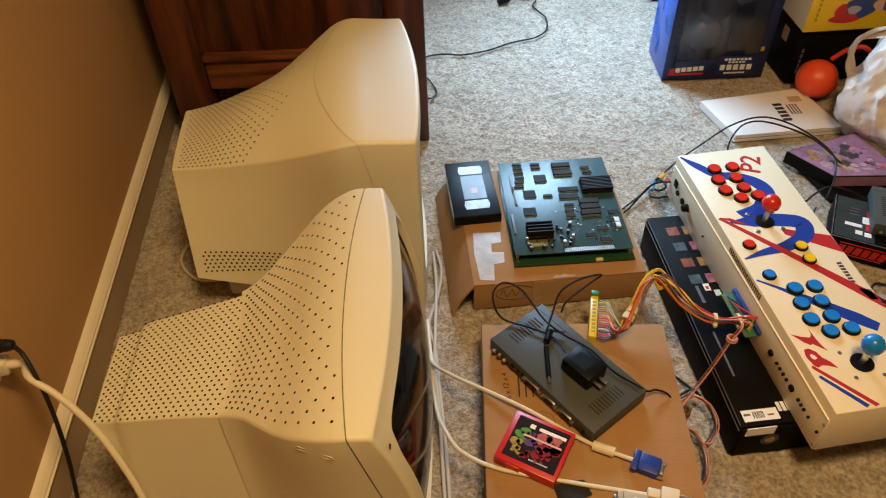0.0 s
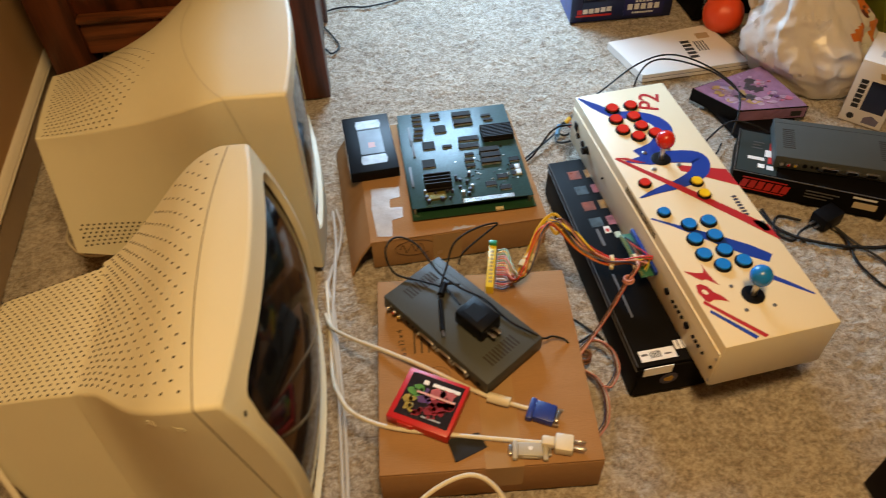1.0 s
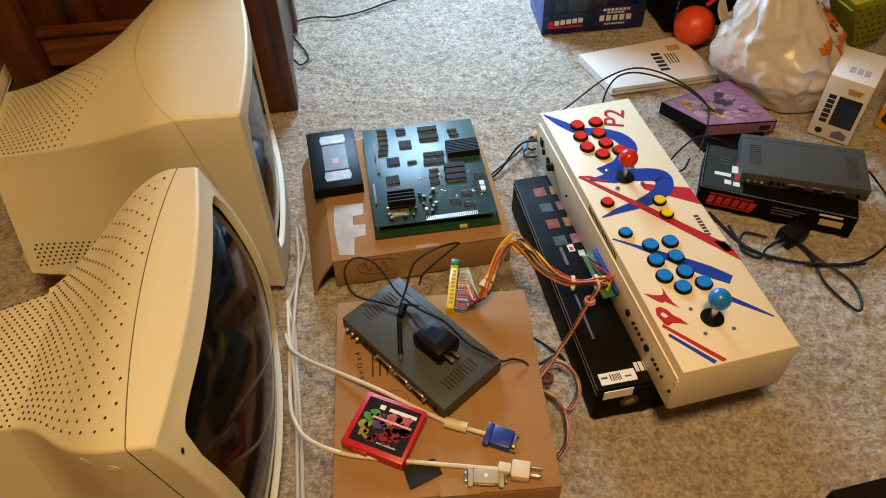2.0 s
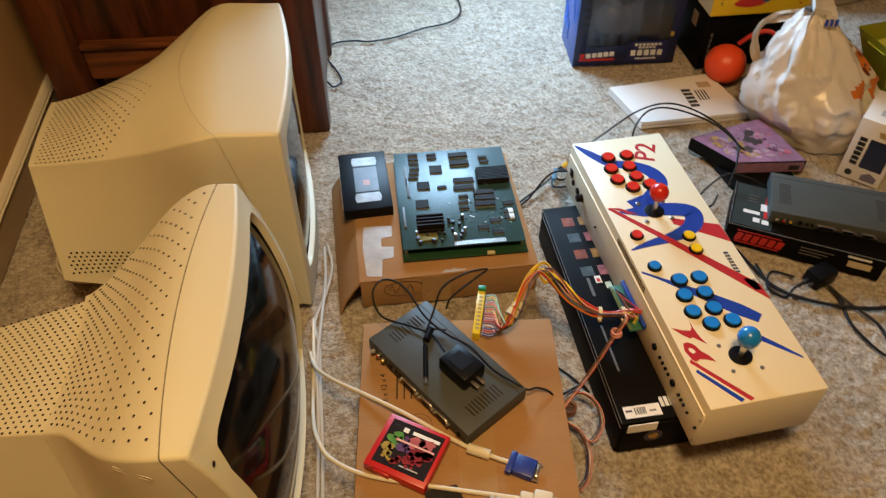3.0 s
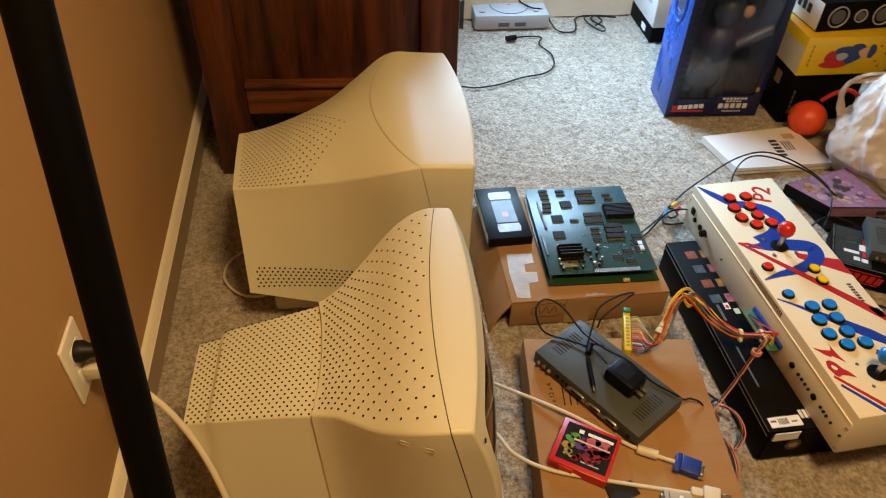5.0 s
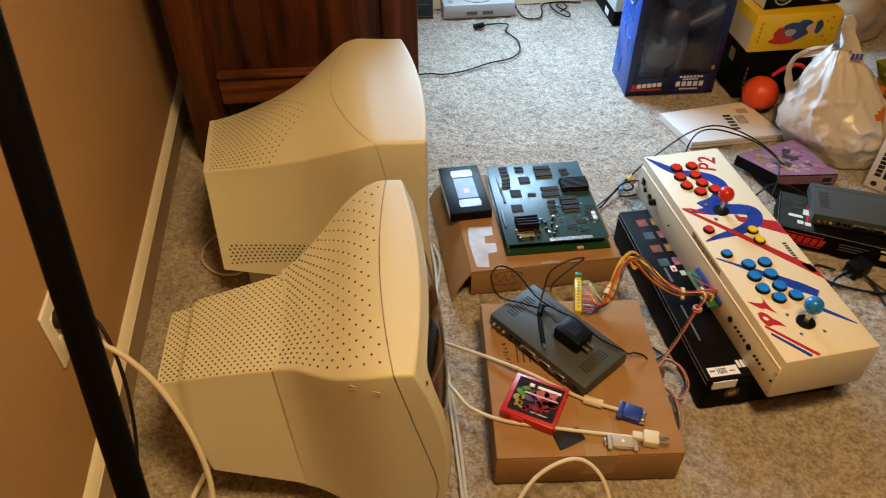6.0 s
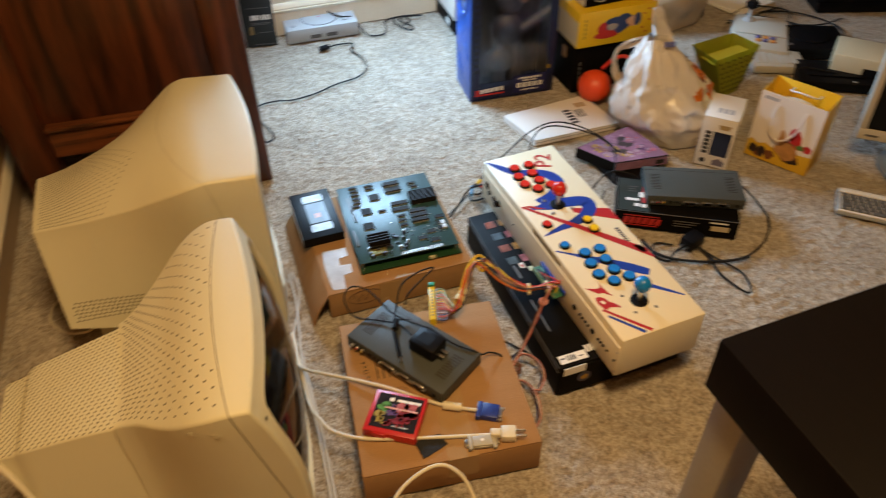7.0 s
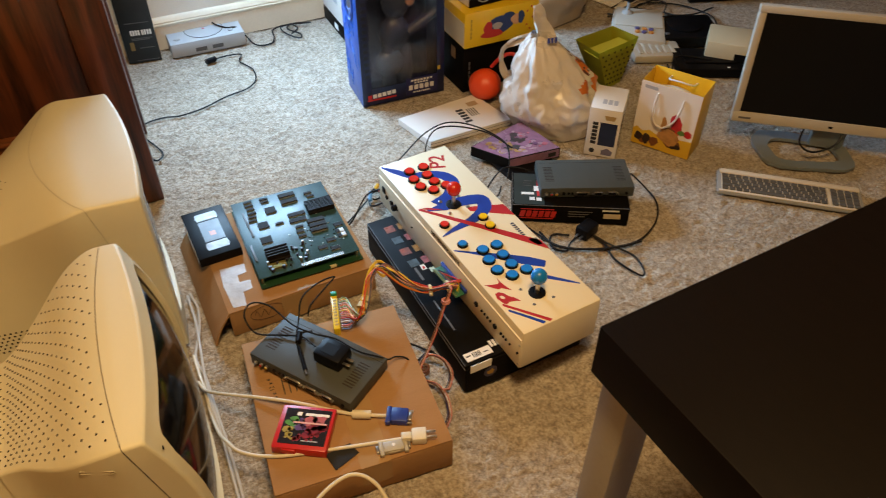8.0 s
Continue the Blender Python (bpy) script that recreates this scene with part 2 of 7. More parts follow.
def text_bm(body, size, depth=0.0004, bold=0.0):
    """Letters of the built-in font as a mesh in the xy plane, centred."""
    cu = bpy.data.curves.new("letters", "FONT")
    cu.body, cu.size, cu.align_x, cu.align_y, cu.extrude, cu.offset = body, size, "CENTER", "CENTER", depth, bold
    ob = new("letters", cu)
    me = bpy.data.meshes.new_from_object(ob.evaluated_get(bpy.context.evaluated_depsgraph_get()))
    bm = bmesh.new()
    bm.from_mesh(me)
    bpy.data.objects.remove(ob)
    bpy.data.curves.remove(cu)
    bpy.data.meshes.remove(me)
    return bm


def lerp(x, knots):
    for (a, va), (b, vb) in zip(knots, knots[1:]):
        if x <= b:
            t = min(max((x - a) / (b - a), 0), 1)
            t = t * t * (3 - 2 * t) if len(knots) == 2 else t
            return va + (vb - va) * t
    return knots[-1][1]


def smoothstep(t):
    t = min(max(t, 0.0), 1.0)
    return t * t * (3 - 2 * t)


# ---------------------------------------------------------------- the room
ROOM = 2.5  # degrees by which the walls are turned


def wall_frame(x, y, turn):
    return pose(x, y, 0, 0, 0, turn)


def carpet():
    """One sheet of carpet with an uneven pile, finer where it is seen near."""
    xs = np.concatenate([np.linspace(-0.35, 2.6, 420), np.linspace(2.62, 4.2, 60)])
    ys = np.concatenate([np.linspace(-2.2, 0.3, 60), np.linspace(0.306, 2.95, 420)])
    rng = np.random.default_rng(4)
    h = rng.random((len(xs), len(ys)))
    h = 0.6 * h + 0.2 * np.roll(h, 1, 0) + 0.2 * np.roll(h, 1, 1)
    big = np.array([[noise.noise((x * 9, y * 9, 0)) for y in ys] for x in xs])
    tufts = np.array([[noise.noise((x * 48, y * 48, 3)) for y in ys] for x in xs])
    z = 0.008 * (h - 0.90) + 0.0018 * big + 0.0075 * np.minimum(tufts, 0.1) - 0.0010
    verts = [(x, y, z[i, j]) for i, x in enumerate(xs) for j, y in enumerate(ys)]
    k = len(ys)
    faces = [(i * k + j, (i + 1) * k + j, (i + 1) * k + j + 1, i * k + j + 1) for i in range(len(xs) - 1) for j in range(k - 1)]
    me = bpy.data.meshes.new("floor")
    me.from_pydata(verts, [], faces)
    me.materials.append(CARPET)
    for p in me.polygons:
        p.use_smooth = True
    tagged(new("floor", me), "beige flecked short-pile carpet over the whole room", "carpet", kind="structure")


carpet()
# Each wall stands in a frame of its own: local x along the wall, local y out of the room.
LEFT = pose(0.016, 0, 0, 0, 0, ROOM) @ pose(0, 0, 0, 0, 0, 90)
wall_left = solid("wall_left", box(-2.3, 2.85, 0, 0.1, 0, 2.45, 0), WALL, "tan painted wall with a power outlet", "wall", LEFT, "structure", smooth=0)
BACK = pose(0, 2.60, 0, 0, 0, ROOM)
wx0, wx1, wz0, wz1 = 0.30, 1.32, 0.62, 1.75
solid("wall_back", join(box(-0.3, wx0, 0, 0.1, 0, 2.45, 0), box(wx1, 4.3, 0, 0.1, 0, 2.45, 0), box(wx0, wx1, 0, 0.1, 0, wz0, 0), box(wx0, wx1, 0, 0.1, wz1, 2.45, 0)),
      WHITE_PAINT, "pale cream painted wall with a window", "wall", BACK, "structure", smooth=0)
solid("wall_right", box(-2.3, 3.0, -0.1, 0, 0, 2.45, 0), WALL, "tan painted plain wall", "wall", pose(4.1, 0, 0, 0, 0, 90 + ROOM), "structure", smooth=0)
solid("wall_front", box(-0.3, 4.4, -0.1, 0, 0, 2.45, 0), WALL, "tan painted plain wall", "wall", pose(0, -2.1, 0, 0, 0, ROOM), "structure", smooth=0)
solid("ceiling", box(-0.5, 4.5, -2.4, 3.1, 2.45, 2.55, 0), mat("ceiling_paint", (0.75, 0.73, 0.68), 0.9, grain=0.3, scale=120, bump=0.001), "white plain ceiling", "ceiling", None, "structure", smooth=0)
window = thing("window_1", BACK, "white framed window letting in daylight", "window", kind="structure")
part("window_frame", join(box(wx0, wx1, 0.02, 0.07, wz0, wz0 + 0.04), box(wx0, wx1, 0.02, 0.07, wz1 - 0.04, wz1), box(wx0, wx0 + 0.04, 0.02, 0.07, wz0 + 0.04, wz1 - 0.04),
     box(wx1 - 0.04, wx1, 0.02, 0.07, wz0 + 0.04, wz1 - 0.04)), TRIM, window)
pane = part("pane", box(wx0 + 0.04, wx1 - 0.04, 0.04, 0.046, wz0 + 0.04, wz1 - 0.04, 0), glass("window_glass"), window, smooth=0)
pane.visible_shadow = False
part("window_sill", box(wx0 - 0.03, wx1 + 0.03, -0.05, 0.02, wz0 - 0.025, wz0, 0.004), TRIM, window)


# Darker taupe for the flat foot below the left wall's cream moulding.
TAUPE = mat("taupe_foot_tone", (0.36, 0.27, 0.185), 0.6, grain=0.2, scale=100, wear=0.3, wear_scale=6, dark=0.75)


def baseboard(name, m, x0, x1, foot, h=0.105):
    """Moulded skirting: a flat foot, a cove and a sloping nose."""
    prof = [(0, h * 0.70), (-0.012, h * 0.70), (-0.015, h * 0.73), (-0.017, h * 0.79), (-0.0140, h * 0.82), (-0.0150, h * 0.86), (-0.010, h * 0.93), (-0.005, h * 0.985), (0, h)]
    solid("trim", box(x0, x1, -0.011, 0, 0, h * 0.70 - 0.0005, 0), foot, "flat foot of the baseboard", "trim", m, "structure", smooth=0)
    bm = bmesh.new()
    a = [bm.verts.new((x0, y, z)) for y, z in prof]
    b = [bm.verts.new((x1, y, z)) for y, z in prof]
    for i in range(len(prof) - 1):
        bm.faces.new((a[i], b[i], b[i + 1], a[i + 1]))
    bm.faces.new(a)
    bm.faces.new(b[::-1])
    bmesh.ops.recalc_face_normals(bm, faces=bm.faces[:])
    solid(name, bm, TRIM, "cream painted moulded baseboard along the wall", "baseboard", m, "structure")


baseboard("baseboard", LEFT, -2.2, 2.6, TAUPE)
baseboard("baseboard", BACK, 0.0, 4.0, TRIM, 0.12)

ceiling_lamp = thing("ceiling_lamp", pose(0.92, 0.16, 2.45), "round white ceiling lamp, lit", "lamp")
part("base", moved(cyl(0.24, 0.02, 32), pose(0, 0, -0.02)), TRIM, ceiling_lamp)


# ---------------------------------------------------------------- tube monitors
def table_at(x, rows):
    """Values between the rows (x, a, b, ...) of a table, eased through them."""
    if x <= rows[0][0]:
        return rows[0][1:]
    for i in range(len(rows) - 1):
        p, q = rows[i], rows[i + 1]
        if x <= q[0]:
            t = (x - p[0]) / (q[0] - p[0])
            o, e = rows[max(i - 1, 0)], rows[min(i + 2, len(rows) - 1)]
            out = []
            for k in range(1, len(p)):
                m0 = (q[k] - o[k]) / (q[0] - o[0]) * (q[0] - p[0])
                m1 = (e[k] - p[k]) / (e[0] - p[0]) * (q[0] - p[0])
                out.append((2 * t ** 3 - 3 * t * t + 1) * p[k] + (t ** 3 - 2 * t * t + t) * m0 + (3 * t * t - 2 * t ** 3) * q[k] + (t ** 3 - t * t) * m1)
            return out
    return rows[-1][1:]


class Housing:
    """A moulded housing along x: body(x) gives the half width and height of its top, the half width and height of its foot, and the crown."""

    def __init__(self, yc, body, r=0.006, n_top=30, n_side=8):
        self.yc, self.body, self.r = yc, body, r
        spec = [("near", i / n_side, 0) for i in range(n_side)] + [("arc", a, -1) for a in (180, 157, 135, 112, 90)]
        spec += [("top", i / n_top, 0) for i in range(1, n_top)] + [("arc", a, 1) for a in (90, 68, 45, 23, 0)]
        self.spec = spec + [("far", 1 - i / n_side, 0) for i in range(1, n_side + 1)]

    def point(self, x, q):
        kind, u, side = q
        w, h, wb, zb, crown = self.body(x)
        r, yc = self.r, self.yc
        if kind == "top":
            v = 2 * u - 1
            return Vector((x, yc + (w - r) * v, h + crown * (1 - v * v)))
        if kind == "arc":
            a = radians(u)
            return Vector((x, yc + side * (w - r) + r * math.cos(a), h - r + r * math.sin(a)))
        y = wb + (w - wb) * u
        return Vector((x, yc + (-y if kind == "near" else y), zb + (h - r - zb) * u))

    def top(self, x, v):
        w, h, _, _, crown = self.body(x)
        return Vector((x, self.yc + w * (2 * v - 1), h + crown * (1 - (2 * v - 1) ** 2)))

    def skin(self, xa, xb, steps, x_nom, lip=0.0, shrink=0.0, close=False):
        """The wall between two border lines xa(y, z) and xb(y, z), with a turned-in lip at the first."""
        bm = bmesh.new()
        zc = 0.22
        rings = []
        ends = []
        for q in self.spec:
            pa, pb = self.point(x_nom[0], q), self.point(x_nom[1], q)
            ends.append((xa(pa.y, pa.z), xb(pb.y, pb.z)))
        for k in range(steps + 1):
            ring = []
            for q, (e0, e1) in zip(self.spec, ends):
                p = self.point(e0 + (e1 - e0) * k / steps, q)
                if shrink:
                    d = Vector((0, p.y - self.yc, p.z - zc)).normalized()
                    p = p - d * shrink
                ring.append(bm.verts.new(p))
            rings.append(ring)
        if lip:
            inner = []
            for v in rings[0]:
                d = Vector((0, v.co.y - self.yc, v.co.z - zc)).normalized()
                inner.append(bm.verts.new(v.co - d * lip + Vector((0.0008, 0, 0))))
            rings.insert(0, inner)
        for a, b in zip(rings, rings[1:]):
            for k in range(len(a)):
                j = (k + 1) % len(a)
                bm.faces.new((a[k], a[j], b[j], b[k]))
        if close:
            mid = sum((v.co for v in rings[0]), Vector()) / len(rings[0])
            c = bm.verts.new(mid)
            for k in range(len(rings[0])):
                bm.faces.new((c, rings[0][(k + 1) % len(rings[0])], rings[0][k]))
        bmesh.ops.recalc_face_normals(bm, faces=bm.faces[:])
        return bm

    def front(self, xf, x_nom, scr, roll=0.006):
        """The front frame round the opening scr = (y0, y1, z0, z1), rounded over at its outer edge, and the rim of the opening."""
        bm = bmesh.new()
        outer = [self.point(x_nom, q) for q in self.spec]
        # The foot runs straight from the far corner back to the near one.
        outer += [outer[-1].lerp(outer[0], i / 16) for i in range(1, 16)]
        y0, y1, z0, z1 = scr
        yc, zc = (y0 + y1) / 2, (z0 + z1) / 2

        def place(p, out, depth):
            return bm.verts.new((xf(p.y, p.z) + depth, p.y + (yc - p.y) * out, p.z + (zc - p.z) * out))

        hole = []
        for p in outer:
            d = Vector(((p.y - yc) / ((y1 - y0) / 2), (p.z - zc) / ((z1 - z0) / 2)))
            m = (abs(d.x) ** 12 + abs(d.y) ** 12) ** (1 / 12)
            hole.append(Vector((0, yc + d.x / m * (y1 - y0) / 2, zc + d.y / m * (z1 - z0) / 2)))
        loops = [[place(p, 0, -roll) for p in outer], [place(p, 0.004, -roll * 0.45) for p in outer], [place(p, 0.014, -roll * 0.1) for p in outer], [place(p, 0.024, 0) for p in outer],
                 [place(p, -0.006, 0) for p in hole], [place(p, 0, -0.0015) for p in hole], [place(p, 0.012, -0.010) for p in hole]]
        for a, b in zip(loops, loops[1:]):
            for k in range(len(a)):
                j = (k + 1) % len(a)
                bm.faces.new((a[k], a[j], b[j], b[k]))
        bmesh.ops.recalc_face_normals(bm, faces=bm.faces[:])
        return bm


def holes(spots, r=0.0021, lift=0.0004):
    """Small dark round openings, each given by its place and the surface's normal."""
    bm = bmesh.new()
    for p, nrm in spots:
        q = nrm.to_track_quat("Z", "Y").to_matrix().to_4x4()
        m = Matrix.Translation(p + nrm * lift) @ q
        vs = [bm.verts.new(m @ Vector((r * math.cos(k * math.pi / 4), r * math.sin(k * math.pi / 4), 0))) for k in range(8)]
        bm.faces.new(vs)
    return bm


def on_top(top, x, v):
    """A place on a housing's top and the normal there."""
    p = top(x, v)
    nrm = (top(x + 0.002, v) - p).cross(top(x, v + 0.01) - p).normalized()
    return p, nrm if nrm.z > 0 else -nrm


def crt_screen(xf, y0, y1, z0, z1, depth, bulge):
    """A glass face that follows the front xf, set back by depth at its edges and bulging in the middle."""
    bm = bmesh.new()
    n = 18
    g = [[None] * (n + 1) for _ in range(n + 1)]
    for i in range(n + 1):
        for j in range(n + 1):
            y, z = y0 + (y1 - y0) * i / n, z0 + (z1 - z0) * j / n
            swell = (1 - (2 * i / n - 1) ** 2) * 0.5 + (1 - (2 * j / n - 1) ** 2) * 0.5
            g[i][j] = bm.verts.new((xf(y, z) - depth + bulge * swell, y, z))
    for i in range(n):
        for j in range(n):
            bm.faces.new((g[i][j], g[i + 1][j], g[i + 1][j + 1], g[i][j + 1]))
    return bm


def near_monitor():
    t = thing("crt_monitor", pose(0, 0, 0), "beige tube monitor with narrow perforated rear neck on the carpet", "monitor", "tube monitors")
    yc = 0.798
    tops = [(0.320, 0.1125, 0.3275), (0.338, 0.1145, 0.3312), (0.350, 0.1195, 0.3362), (0.370, 0.1305, 0.3468), (0.400, 0.1567, 0.3647), (0.420, 0.1749, 0.3780), (0.440, 0.1912, 0.3936), (0.460, 0.2040, 0.4087), (0.480, 0.2135, 0.4204),
            (0.500, 0.2197, 0.4290), (0.520, 0.2228, 0.4337), (0.560, 0.2230, 0.4325), (0.680, 0.2230, 0.4325)]
    necks = [(0.130, 0.0785, 0.2735), (0.1755, 0.0845, 0.2835), (0.1775, 0.0890, 0.2902), (0.220, 0.0946, 0.3000), (0.260, 0.0996, 0.3088), (0.300, 0.1050, 0.3168), (0.350, 0.1130, 0.3260)]

    def shell(x):
        w, h = table_at(x, tops)
        k = smoothstep((x - 0.334) / 0.19)
        return w, h, 0.165 + 0.062 * k, 0.075 - 0.045 * k, 0.006 * k

    def neck(x):
        w, h = table_at(x, necks)
        k = (x - 0.134) / 0.2
        return w, h, 0.13 + 0.033 * k, 0.115 - 0.035 * k, 0.0015

    body, tail = Housing(yc, shell), Housing(yc, neck, 0.005)
    arch = lambda y: max(0.0, 1 - ((y - yc) / 0.223) ** 2)
    front = lambda y, z: 0.556 + 0.021 * arch(y) + 0.017 * (y - yc) + 0.16 * (0.4325 - z) / 0.4 - 0.125 * ((0.4325 - z) / 0.4) ** 2
    edge = lambda y, z: front(y, z) - 0.006
    joint = lambda y, z: 0.333 + 0.011 * max(0.0, 1 - ((y - yc) / 0.114) ** 2) + 0.10 * max(0.0, 0.325 - z)
    seam = lambda y, z: min(0.5255 + 0.022 * (y - yc) - 0.016 * arch(y) + 0.22 * max(0.0, 0.432 - z), edge(y, z) - 0.012)
    part("rear_shell", body.skin(joint, seam, 26, (0.334, 0.522), lip=0.008), BEIGE, t, smooth=40)
    part("rear_neck", tail.skin(lambda y, z: 0.136 + 0.42 * max(0.0, 0.27 - z), lambda y, z: joint(y, z) + 0.006, 30, (0.136, 0.334), close=True), BEIGE, t, smooth=30)
    rows = 28
    spots, wide = [], []
    for j in range(rows):
        v = (j + 0.55) / rows
        y = tail.top(0.25, v).y
        x, step = 0.1415 + 0.0055 * (j % 2), 0.0110
        while x < 0.374:
            if x < joint(y, 0.33) - 0.003 and abs(x - 0.1765) > 0.0028:
                spots.append(on_top(tail.top, x, v))
            x += step
        x, step = 0.3400 + 0.0045 * (j % 2), 0.0090
        while x < 0.53:
            p = body.top(x, v)
            if 0.03 < v < 0.97 and joint(y, 0.33) + 0.004 < x < seam(p.y, 0.44) - 0.008:
                wide.append(on_top(body.top, x, v))
            step = 0.0090 + 0.0140 * smoothstep((x - 0.335) / 0.165)
            x += step
    part("vent_perforation", holes(spots, 0.0019), HOLE, t, "round black vent openings", kind="stuff")
    part("vent_perforation", holes(wide, 0.0021, 0.0006), HOLE, t, "round black vent openings", kind="stuff")
    part("seam", body.skin(lambda y, z: seam(y, z) - 0.004, lambda y, z: seam(y, z) + 0.006, 2, (0.522, 0.522), shrink=0.0022), SEAM, t)
    bez = part("front_bezel", body.skin(lambda y, z: seam(y, z) + 0.0016, edge, 6, (0.522, 0.56)), BEIGE, t, smooth=40)
    scr = (0.597, 1.000, 0.050, 0.408)
    part("front_frame", body.front(front, 0.56, scr), BEIGE, bez, smooth=40)
    part("screen", crt_screen(front, 0.590, 1.006, 0.043, 0.414, 0.016, 0.008), SCREEN, t, "dark curved glass screen, switched off")
    part("power_button", moved(cyl(0.0036, 0.002, 16, bev=0.001), pose(front(0.587, 0.395) - 0.0005, 0.587, 0.395, 0, 90, 0)), BLACK_PL, t)
    # A shallow moulded grip slot in the side, drawn by its lips.
    x0, x1, z0, z1 = 0.458, 0.500, 0.388, 0.394
    spot = lambda x, z: body.point(x, ("near", (z - shell(x)[3]) / (shell(x)[1] - 0.006 - shell(x)[3]), 0)) + Vector((0, -0.0010, 0))
    loop = [spot(x0, z0), spot(x1, z0), spot(x1 + 0.002, (z0 + z1) / 2), spot(x1, z1), spot(x0, z1), spot(x0 - 0.002, (z0 + z1) / 2), spot(x0, z0)]
    part("grip_slot", tube(loop, 0.0007, 6, smooth_path=False), BEIGE_DK, t, "shallow moulded slot")
    part("stand", join(moved(cyl(0.14, 0.03, 40, bev=0.006), pose(0.40, yc, 0.0)), moved(cyl(0.09, 0.06, 32), pose(0.40, yc, 0.02))), BEIGE_DK, t)
    return t


def far_monitor():
    t = thing("crt_monitor", pose(0, 0, 0), "larger beige tube monitor with concave perforated top beside the dresser", "monitor", "tube monitors")
    yc = 1.345
    tops = [(0.150, 0.0990, 0.3090), (0.200, 0.1082, 0.3165), (0.250, 0.1208, 0.3284), (0.300, 0.1352, 0.3434), (0.350, 0.1545, 0.3629), (0.400, 0.1804, 0.3908), (0.430, 0.1972, 0.4090), (0.460, 0.2118, 0.4262), (0.480, 0.2165, 0.4340), (0.500, 0.2165, 0.4378), (0.520, 0.2157, 0.4370), (0.580, 0.2150, 0.4340), (0.680, 0.2150, 0.4330)]

    def shell(x):
        w, h = table_at(x, tops)
        k = min(max((x - 0.15) / 0.45, 0), 1)
        return w, h, 0.190 + 0.025 * k, 0.107 - 0.092 * k, 0.030 * math.sin(math.pi * min(1, k * 1.15)) ** 1.5 + 0.004

    body = Housing(yc, shell, 0.006)
    # The front and the back stand a little askew to the sides.
    askew = Matrix(((1, -0.056, 0, 0.056 * yc), (0, 1, 0, 0), (0, 0, 1, 0), (0, 0, 0, 1)))
    arch = lambda y: max(0.0, 1 - ((y - yc) / 0.216) ** 2)
    front = lambda y, z: 0.602 + 0.018 * arch(y)
    edge = lambda y, z: front(y, z) - 0.006
    seam = lambda y, z: min(0.494 - 0.068 * arch(y) ** 0.85 - 0.039 * (y - yc) + 0.23 * max(0.0, 0.43 - z), edge(y, z) - 0.014)
    part("rear_shell", moved(body.skin(lambda y, z: 0.143 + 0.05 * max(0.0, 0.3 - z), seam, 26, (0.15, 0.5), close=True), askew), BEIGE, t, smooth=40)
    bez = part("front_bezel", moved(body.skin(lambda y, z: seam(y, z) + 0.0016, edge, 12, (0.5, 0.6)), askew), BEIGE, t, smooth=40)
    part("seam", moved(body.skin(lambda y, z: seam(y, z) - 0.006, lambda y, z: seam(y, z) + 0.006, 3, (0.5, 0.5), shrink=0.0016), askew), BEIGE_DK, t)
    part("front_frame", moved(body.front(front, 0.6, (1.158, 1.532, 0.075, 0.402)), askew), BEIGE, bez, smooth=40)
    part("screen", moved(crt_screen(front, 1.150, 1.540, 0.067, 0.410, 0.016, 0.010), askew), SCREEN, t, "dark curved glass screen, switched off")
    spots = []
    rows = 24
    for j in range(rows):
        v = (j + 0.6) / rows
        x, step = 0.157 + 0.0045 * (j % 2), 0.009
        while x < 0.40:
            p, nrm = on_top(body.top, x, v)
            if x < 0.295 + 0.085 * max(0.0, 1 - abs(v - 0.42) / 0.40):
                spots.append((p, nrm))
            step = 0.009 + 0.010 * smoothstep((x - 0.2) / 0.16)
            x += step
    part("vent_perforation", moved(holes(spots, 0.0018, 0.0005), askew), HOLE, t, "round black vent openings", kind="stuff")
    side = []
    for i in range(19):
        for j in range(6):
            x, z = 0.172 + 0.0105 * i + (0.005 if j % 2 else 0), 0.118 + 0.0075 * j
            w, h, wb, zb, _ = shell(x)
            p = body.point(x, ("near", (z - zb) / (h - 0.006 - zb), 0))
            side.append((p, Vector((0, -1, (wb - w) / (h - zb))).normalized()))
    part("vent_perforation", moved(holes(side, 0.0023, 0.0006), askew), HOLE, t, "round black vent openings", kind="stuff")
    stand = part("stand", join(box(0.20, 0.48, 1.20, 1.49, 0.0, 0.05, 0.008), box(0.215, 0.46, 1.185, 1.50, 0.05, 0.112, 0.006)), BEIGE, t)
    low = [(Vector((0.224 + 0.0105 * i + 0.005 * (j % 2), 1.1848, 0.068 + 0.0075 * j)), Vector((0, -1, 0))) for i in range(12) for j in range(5)]
    part("vent_perforation", holes(low, 0.0023, 0.0005), HOLE, stand, "round black vent openings", kind="stuff")
    return t


near_monitor()
far_monitor()


